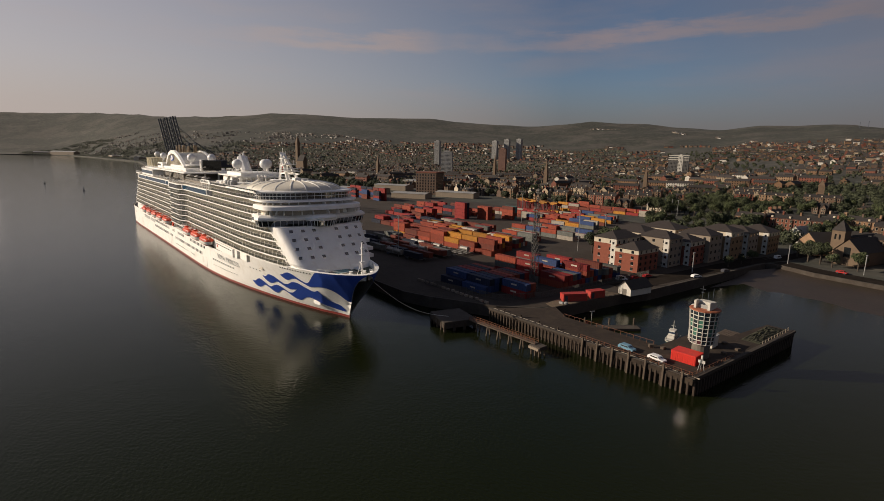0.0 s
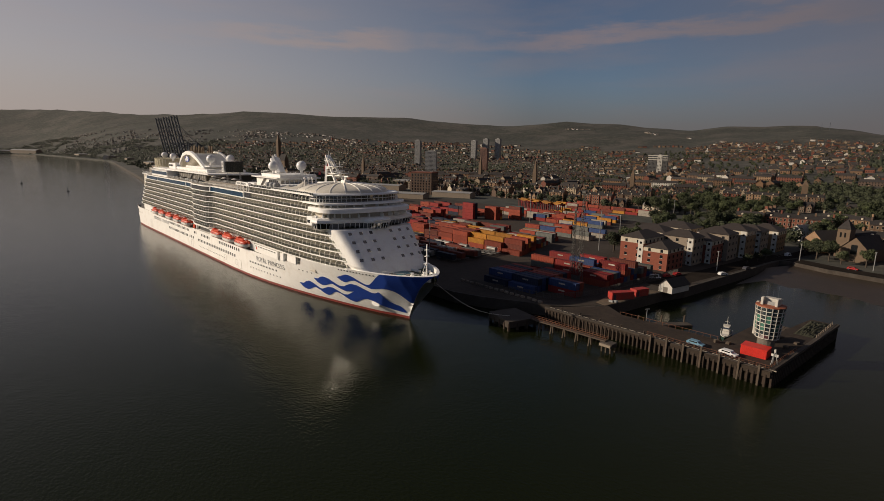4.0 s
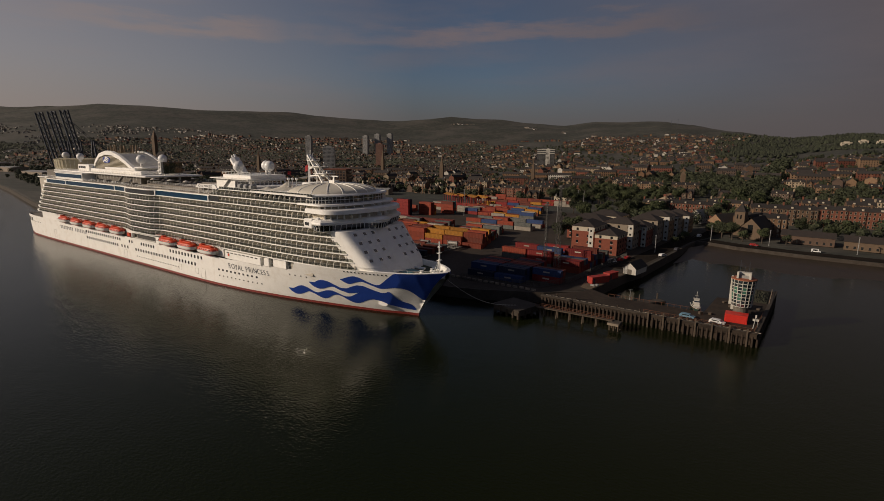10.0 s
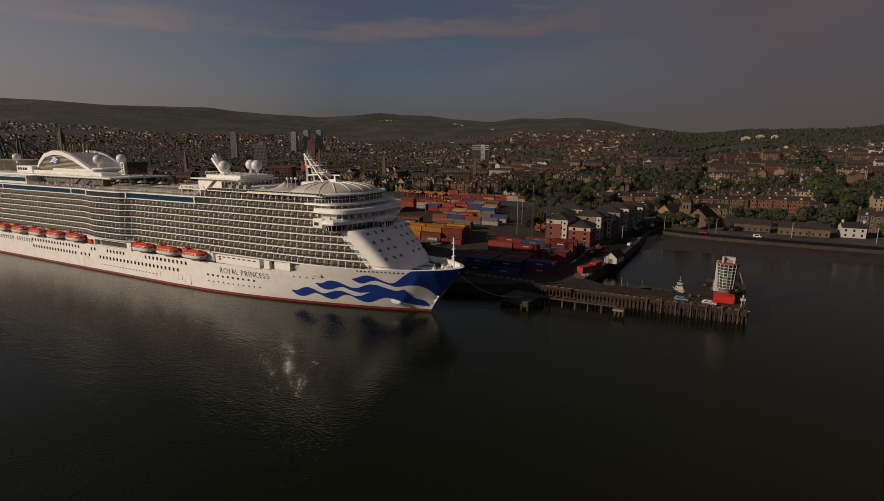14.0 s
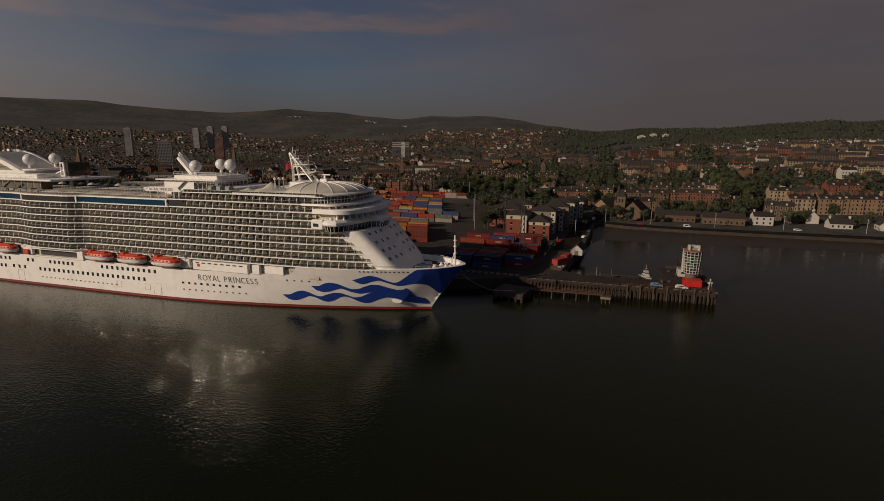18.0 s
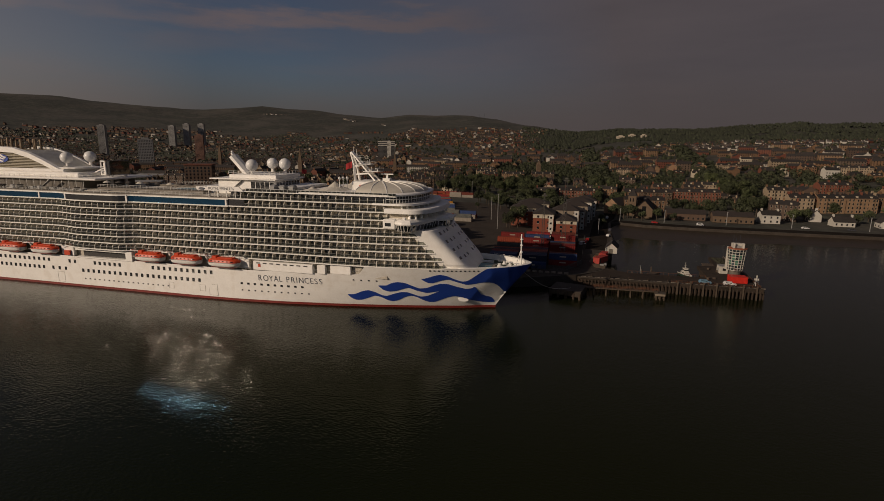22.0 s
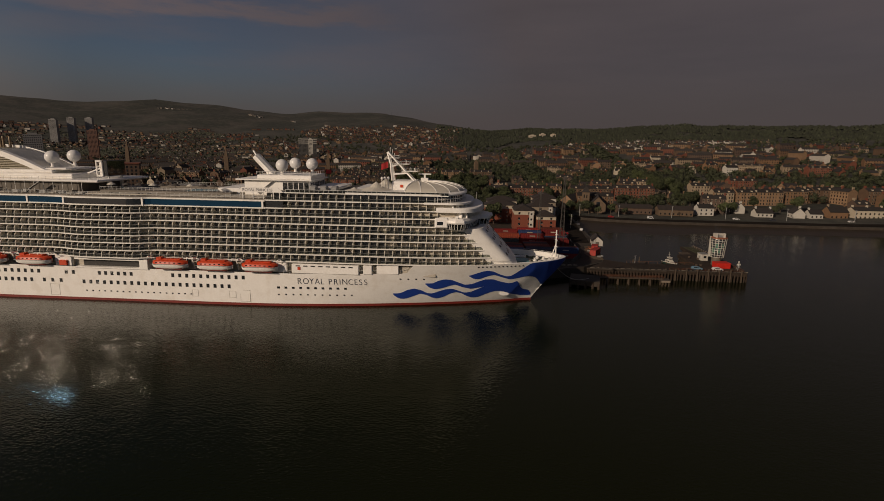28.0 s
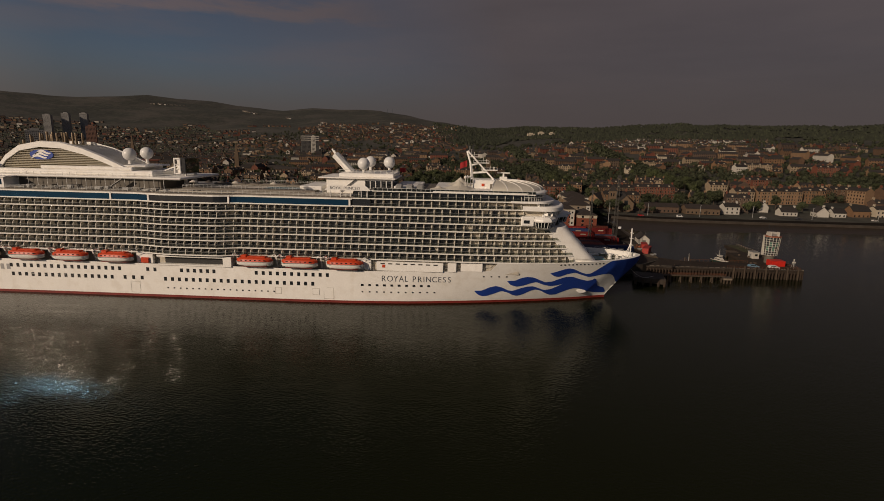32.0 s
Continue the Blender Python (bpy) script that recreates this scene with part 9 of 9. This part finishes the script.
def far_tree(x, y, h):
    z = ground_z(x, y)
    r = h * 0.42
    k = 130 if math.hypot(x - 50, y + 130) < 900 else 44
    q = (34 / k) ** 0.5
    for _ in range(k):
        d = Vector((random.gauss(0, 1), random.gauss(0, 1), random.gauss(0, 0.9))).normalized()
        c = Vector((x, y, z + h * 0.58)) + Vector((d.x * r, d.y * r, d.z * h * 0.42)) * random.uniform(0.75, 1.1)
        u = Vector((random.gauss(0, 1), random.gauss(0, 1), random.gauss(0, 1))).normalized()
        w = u.cross(d).normalized() * q * r * random.uniform(0.22, 0.42)
        u = w.cross(d).normalized() * q * r * random.uniform(0.3, 0.5)
        a = len(far_tv)
        far_tv.extend((tuple(c - u), tuple(c - w), tuple(c + u), tuple(c + w)))
        far_tf.append((a, a + 1, a + 2, a + 3))


near_count = 0
y = 268.0
row = 0
while y < 2400:
    ext = (y + 150)
    x = -ext * 2.9 if y > 380 else -20
    x = max(x, -2500)
    xmax = min(ext * 1.15 + 60, 1500)
    while x < xmax:
        yy = y + 0.06 * x * (1 if x < 0 else 0.3) + random.uniform(-5, 5) + (20 * noise.noise((x / 300, y / 300, 9)))
        d = math.hypot(x - 50, yy + 130)
        far = d > 800
        wood = noise.noise((x / 210, yy / 210, 2.5))
        step = random.uniform(14, 20)
        if yy > lerp(COAST, x) + 25 and free(x, yy) and in_view(x, yy):
            rz = 3.4 + random.choice((0, 0, 0, 0, 90, 90)) + random.uniform(-7, 7) + 34 * noise.noise((x / 260, yy / 260, 21.0)) + (12 if x < -300 else 0)
            lim = 1500 if x > -100 else 2900
            if wood > 0.14 or random.random() < 0.16 or d > lim:
                pass
            elif not far and near_count < 430:
                k = random.choices(range(10), (4, 1, 4, 3, 1, 3, 6, 3, 5, 4))[0]
                L = LENGTH[k]
                put_house(k, x + L / 2, yy, rz)
                near_count += 1
                step = L + random.uniform(3, 14)
            else:
                big = d < 1200 and random.random() < 0.55
                L = random.uniform(22, 40) if big else random.uniform(9, 20)
                far_house(x + L / 2, yy, L, random.uniform(8, 11), random.choice((12, 12, 9, 6)) if big else random.choice((5.2, 5.6, 6)), 3.4, radians(rz))
                step = L + random.uniform(3, 12)
        x += step
    y += 40 + 0.008 * y + random.uniform(-3, 5)
    row += 1

# trees through the town and woods on the hills
random.seed(77)
cnt = 0
while cnt < 62:
    d = random.uniform(380, 1000)
    az = radians(random.uniform(42, 160))
    x, yy = 50 + d * math.cos(az), -130 + d * math.sin(az)
    if yy < lerp(COAST, x) + 22 or not free(x, yy):
        continue
    put_tree(x, yy, random.uniform(0.7, 1.25))
    cnt += 1
for belt in BELTS:
    yy = belt[0][0]
    while yy < 460:
        for k in (-1, 1):
            if free(lerp(belt, yy) + 22 * k, yy):
                put_tree(lerp(belt, yy) + k * random.uniform(6, 12), yy + random.uniform(-4, 4), random.uniform(1.1, 1.6), random.choice((0, 1, 3)))
        yy += random.uniform(10, 17)
    while yy < belt[-1][0]:
        for k in (-1, 0, 1):
            far_tree(lerp(belt, yy) + 9 * k + random.uniform(-3, 3), yy + random.uniform(-5, 5), random.uniform(10, 16))
        yy += random.uniform(7, 13)
# the wooded bank behind the flats
cnt = tries = 0
while cnt < 46 and tries < 3000:
    tries += 1
    x, yy = random.uniform(-125, 10), random.uniform(285, 470)
    if not free(x, yy) or noise.noise((x / 60, yy / 60, 4.2)) < -0.12:
        continue
    put_tree(x, yy, random.uniform(0.8, 1.3))
    cnt += 1
cnt = 0
while cnt < 7100:
    d = random.uniform(400, 1000) if cnt < 2900 else random.uniform(700, 2200)
    az = radians(random.uniform(40, 172))
    x, yy = 50 + d * math.cos(az), -130 + d * math.sin(az)
    if yy < lerp(COAST, x) + 30 or not free(x, yy):
        continue
    wood = noise.noise((x / 210, yy / 210, 2.5)) + 0.6 * noise.noise((x / 700, yy / 700, 7))
    if (wood < 0.05 and random.random() > 0.42) or (d > 1500 and x > -100):
        continue
    far_tree(x, yy, random.uniform(6, 11))
    cnt += 1
def crown_points(px, py, z, h, w):
    """A ragged low cone: five uneven rim points and a top that is off centre."""
    rim = [(px + w * random.uniform(0.7, 1.3) * math.cos(1.257 * i), py + w * random.uniform(0.7, 1.3) * math.sin(1.257 * i), z + h * random.uniform(0.05, 0.45)) for i in range(5)]
    return rim + [(px + random.uniform(-0.4, 0.4) * w, py + random.uniform(-0.4, 0.4) * w, z + h)]


# the wooded eastern ridge, close crowns with a few open fields between
M_RIDGEWOOD = mat("dark_spring_woods", (0.031, 0.037, 0.019), 0.9, var=0.3, scale=0.015, island=0.35)
rw_v, rw_f = [], []
cnt = tries = 0
while cnt < 15000 and tries < 90000:
    tries += 1
    d, az = random.uniform(1480, 2750), radians(random.uniform(40, 96))
    x, yy = 50 + d * math.cos(az), -130 + d * math.sin(az)
    if noise.noise((x / 240, yy / 240, 8.0)) + 0.5 * noise.noise((x / 80, yy / 80, 5.0)) < lerp([(1480, 0.0), (1750, -0.3), (2100, -0.4), (2700, -0.5)], d) or (150 < x < 320 and 1750 < yy < 1850):
        continue
    a = len(rw_v)
    rw_v.extend(crown_points(x, yy, ground_z(x, yy) - 1, random.uniform(6, 13), random.uniform(3.5, 7.0)))
    rw_f.extend((a + i, a + (i + 1) % 5, a + 5) for i in range(5))
    cnt += 1
tagged(raw("ridge_woods", rw_v, rw_f, M_RIDGEWOOD, smooth=True), "dark green woods on the eastern ridge", "woods", kind="stuff")
M_ESTROOF = mat("grey_brown_tiles", (0.065, 0.055, 0.05), 0.9, var=0.2, scale=0.3, island=0.4)
# small estates far along the western shore and up the slope behind the cranes
random.seed(91)
M_PALE_FAR = palette("far_estate_walls", [(0.24, 0.225, 0.20), (0.12, 0.105, 0.09), (0.40, 0.38, 0.35), (0.10, 0.085, 0.07), (0.20, 0.17, 0.14)], 0.85, 0.1, 0.1, island=True)
cnt = 0
est_v, est_f, est_rv, est_rf, est_wv, est_wf = [], [], [], [], [], []
while cnt < 2800:
    az, d = random.uniform(128, 176), random.uniform(1700, 4000)
    if az > 170:
        d = random.uniform(3400, 5400)
    x, yy = 50 + d * math.cos(radians(az)), -130 + d * math.sin(radians(az))
    up = (ground_z(x, yy) - 4) / (lerp(RIDGE, az) - 4)
    if yy < lerp(COAST, x) + 40 or up > lerp([(128, 0.12), (140, 0.2), (150, 0.45), (165, 0.55), (171, 0.45), (176, 0.12)], az):
        continue
    if noise.noise((x / 260, yy / 260, 4.0)) + 0.7 * noise.noise((x / 90, yy / 90, 1.0)) < -0.08:
        continue
    rz = 0.5 * noise.noise((x / 500, yy / 500, 2.0)) + random.choice((0, 0, 1.57))
    L, W, H = random.uniform(6, 12), random.uniform(5, 7), random.uniform(2.6, 4.2)
    z, c, s = ground_z(x, yy) - 3, math.cos(rz), math.sin(rz)
    for V, F, pts, fs in ((est_v, est_f, [(-L / 2, -W / 2, 0), (L / 2, -W / 2, 0), (L / 2, W / 2, 0), (-L / 2, W / 2, 0), (-L / 2, -W / 2, H + 3), (L / 2, -W / 2, H + 3), (L / 2, W / 2, H + 3), (-L / 2, W / 2, H + 3), (-L / 2, 0, H + 5), (L / 2, 0, H + 5)], ((0, 1, 5, 4), (1, 2, 6, 9, 5), (2, 3, 7, 6), (3, 0, 4, 8, 7))),
                          (est_rv, est_rf, [(-L / 2, -W / 2 - 0.4, H + 2.8), (L / 2, -W / 2 - 0.4, H + 2.8), (L / 2, 0, H + 5.1), (-L / 2, 0, H + 5.1), (L / 2, W / 2 + 0.4, H + 2.8), (-L / 2, W / 2 + 0.4, H + 2.8)], ((0, 1, 2, 3), (3, 2, 4, 5)))):
        a = len(V)
        V.extend((x + q[0] * c - q[1] * s, yy + q[0] * s + q[1] * c, z + q[2]) for q in pts)
        F.extend(tuple(a + i for i in f) for f in fs)
    cnt += 1
# white terraces high on the eastern slope
for row in range(4):
    for i in range(30):
        if random.random() < 0.22:
            continue
        az = radians(lerp([(0, 80.0), (29, 66.0)], i + 0.4 * row) + random.uniform(-0.15, 0.15))
        d = 1290 + 75 * row + 30 * math.sin(i * 0.5 + row)
        x, yy = 60 + d * math.cos(az), -158 + d * math.sin(az)
        z, L, W, H = ground_z(x, yy) - 3, random.uniform(6, 15), 7.5, random.uniform(4.2, 6.0)
        a = len(est_wv)
        est_wv.extend((x + p, yy + q, z + r) for p, q, r in ((-L / 2, -W / 2, 0), (L / 2, -W / 2, 0), (L / 2, W / 2, 0), (-L / 2, W / 2, 0), (-L / 2, -W / 2, H + 3), (L / 2, -W / 2, H + 3), (L / 2, W / 2, H + 3), (-L / 2, W / 2, H + 3), (-L / 2, 0, H + 6), (L / 2, 0, H + 6)))
        est_wf.extend(tuple(a + k for k in f) for f in ((0, 1, 5, 4), (1, 2, 6, 9, 5), (2, 3, 7, 6), (3, 0, 4, 8, 7)))
        a = len(est_rv)
        est_rv.extend((x + p, yy + q, z + r) for p, q, r in ((-L / 2, -W / 2 - 0.4, H + 2.8), (L / 2, -W / 2 - 0.4, H + 2.8), (L / 2, 0, H + 6.1), (-L / 2, 0, H + 6.1), (L / 2, W / 2 + 0.4, H + 2.8), (-L / 2, W / 2 + 0.4, H + 2.8)))
        est_rf.extend(((a, a + 1, a + 2, a + 3), (a + 3, a + 2, a + 4, a + 5)))
for x0, y0, x1, y1, count in ((-1940, 2870, -1795, 2985, 16), (-1410, 2940, -1300, 2880, 14), (-1100, 2790, -1060, 2770, 8), (-800, 2460, -765, 2430, 8), (-350, 1925, -270, 1840, 14)):
    for i in range(count):
        u = (i + random.uniform(-0.3, 0.3)) / count
        x, yy = x0 + (x1 - x0) * u + random.uniform(-8, 8), y0 + (y1 - y0) * u + random.uniform(-14, 14)
        z, L, W, H = ground_z(x, yy) - 2, random.uniform(7, 12), 7.0, random.uniform(3.5, 5.5)
        a = len(est_v)
        est_v.extend((x + p, yy + q, z + r) for p, q, r in ((-L / 2, -W / 2, 0), (L / 2, -W / 2, 0), (L / 2, W / 2, 0), (-L / 2, W / 2, 0), (-L / 2, -W / 2, H + 2), (L / 2, -W / 2, H + 2), (L / 2, W / 2, H + 2), (-L / 2, W / 2, H + 2), (-L / 2, 0, H + 4), (L / 2, 0, H + 4)))
        est_f.extend(tuple(a + k for k in f) for f in ((0, 1, 5, 4), (1, 2, 6, 9, 5), (2, 3, 7, 6), (3, 0, 4, 8, 7)))
        a = len(est_rv)
        est_rv.extend((x + p, yy + q, z + r) for p, q, r in ((-L / 2, -W / 2 - 0.4, H + 1.8), (L / 2, -W / 2 - 0.4, H + 1.8), (L / 2, 0, H + 4.1), (-L / 2, 0, H + 4.1), (L / 2, W / 2 + 0.4, H + 1.8), (-L / 2, W / 2 + 0.4, H + 1.8)))
        est_rf.extend(((a, a + 1, a + 2, a + 3), (a + 3, a + 2, a + 4, a + 5)))
for x, yy, h in ((-512, 3044, 34), (-545, 3044, 28)):
    mast = thing("hill_mast", "thin radio mast on the far ridge", "mast", at=(x, yy, ground_z(x, yy) - 1))
    bm = bmesh.new()
    beam(bm, (0, 0, 0), (0, 0, h), 1.3)
    part("body", bm, M_CRANE, mast)
tagged(raw("white_terraces", est_wv, est_wf, M_WHITEP), "white rendered terraces high on the slope", "houses", kind="stuff")
tagged(raw("far_estate", est_v, est_f, M_PALE_FAR), "pale rendered houses of far estates on the slope", "houses", kind="stuff")
tagged(raw("far_estate_roofs", est_rv, est_rf, M_ESTROOF), "dark roofs of the far estates", "roofs", kind="stuff")
# belts of wood along the western shore and at the foot of the slopes
# distance haze is mixed into this colour: paler and greyer than the town's trees
M_WOODS = mat("hazed_woods_on_the_hills", (0.064, 0.068, 0.045), 0.9, var=0.25, scale=0.02, island=0.25)
hw_v, hw_f = [], []
cnt = tries = 0
while cnt < 4200 and tries < 60000:
    tries += 1
    az = random.uniform(118, 179.5)
    d = random.uniform(1700, 4700)
    x, yy = 50 + d * math.cos(radians(az)), -130 + d * math.sin(radians(az))
    if yy < lerp(COAST, x) + 30:
        continue
    up = (ground_z(x, yy) - 4) / (lerp(RIDGE, az) - 4)
    if up > 0.3 or noise.noise((x / 380, yy / 380, 6.0)) + 0.5 * noise.noise((x / 120, yy / 120, 3.0)) < -0.10 + 1.2 * max(0.0, up - 0.06) + random.gauss(0, 0.2):
        continue
    z, R = ground_z(x, yy), random.uniform(10, 20)
    for _ in range(9):
        b, rr = random.uniform(0, 6.283), R * random.random() ** 0.5
        px, py = x + rr * math.cos(b), yy + rr * math.sin(b)
        h, w = random.uniform(4, 9), random.uniform(3.0, 6.0)
        a = len(hw_v)
        hw_v.extend(crown_points(px, py, z, h, w))
        hw_f.extend((a + i, a + (i + 1) % 5, a + 5) for i in range(5))
    cnt += 1
tagged(raw("hill_woods", hw_v, hw_f, M_WOODS, smooth=True), "hazy green woods along the far shore and lower slopes", "woods", kind="stuff")
for nm, lb, x, yy, L, W, Hh, R, rz in (("shipyard_hall", "long pale roofed hall on the far shore", -4140, 130, 220, 40, 20, 7, 33), ("far_shore_shed", "low grey shed on the far point", -4330, 30, 130, 30, 14, 5, 70), ("far_shore_shed", "white walled shed by the river", -2440, 300, 34, 18, 15, 3, -20), ("far_shore_shed", "brown shed beside the white one", -2390, 312, 34, 18, 15, 3, -20), ("far_shore_shed", "long low shed behind the shore", -3150, 330, 110, 30, 12, 3, 20)):
    gable_house(nm, lb, L, W, Hh, R, M_WHITEP if "white" in lb and "beside" not in lb else M_BEIGE, M_PALEROOF, (x, yy, 3.8), rz, "shed", windows=False)
tagged(raw("far_houses", far_wv, far_wf, M_STONE_FAR), "distant stone and rendered houses climbing the hillside", "houses", kind="stuff")
tagged(raw("far_roofs", far_rv, far_rf, M_SLATE), "distant dark slate roofs of the town", "roofs", kind="stuff")
tagged(raw("far_windows", far_pv, far_pf, M_DARKWIN), "small dark windows of distant houses", "windows", kind="stuff")
tagged(raw("far_trees", far_tv, far_tf, M_LEAFD), "woods and garden trees on the slopes", "woods", kind="stuff")

# buoys on the river
for x, yy in ((-820, -60), (-640, -25), (-1150, -190)):
    b = thing("buoy", "small dark navigation buoy floating on the river", "buoy", group="buoys", at=(x, yy, 0))
    bm = bmesh.new()
    lathe(bm, [(1.2, -0.5), (1.5, 0.4), (1.2, 0.9), (0.35, 1.2), (0.3, 4.0), (0.6, 4.2), (0.1, 5.0)], 0, 0, 12)
    part("body", bm, M_CRANE, b)
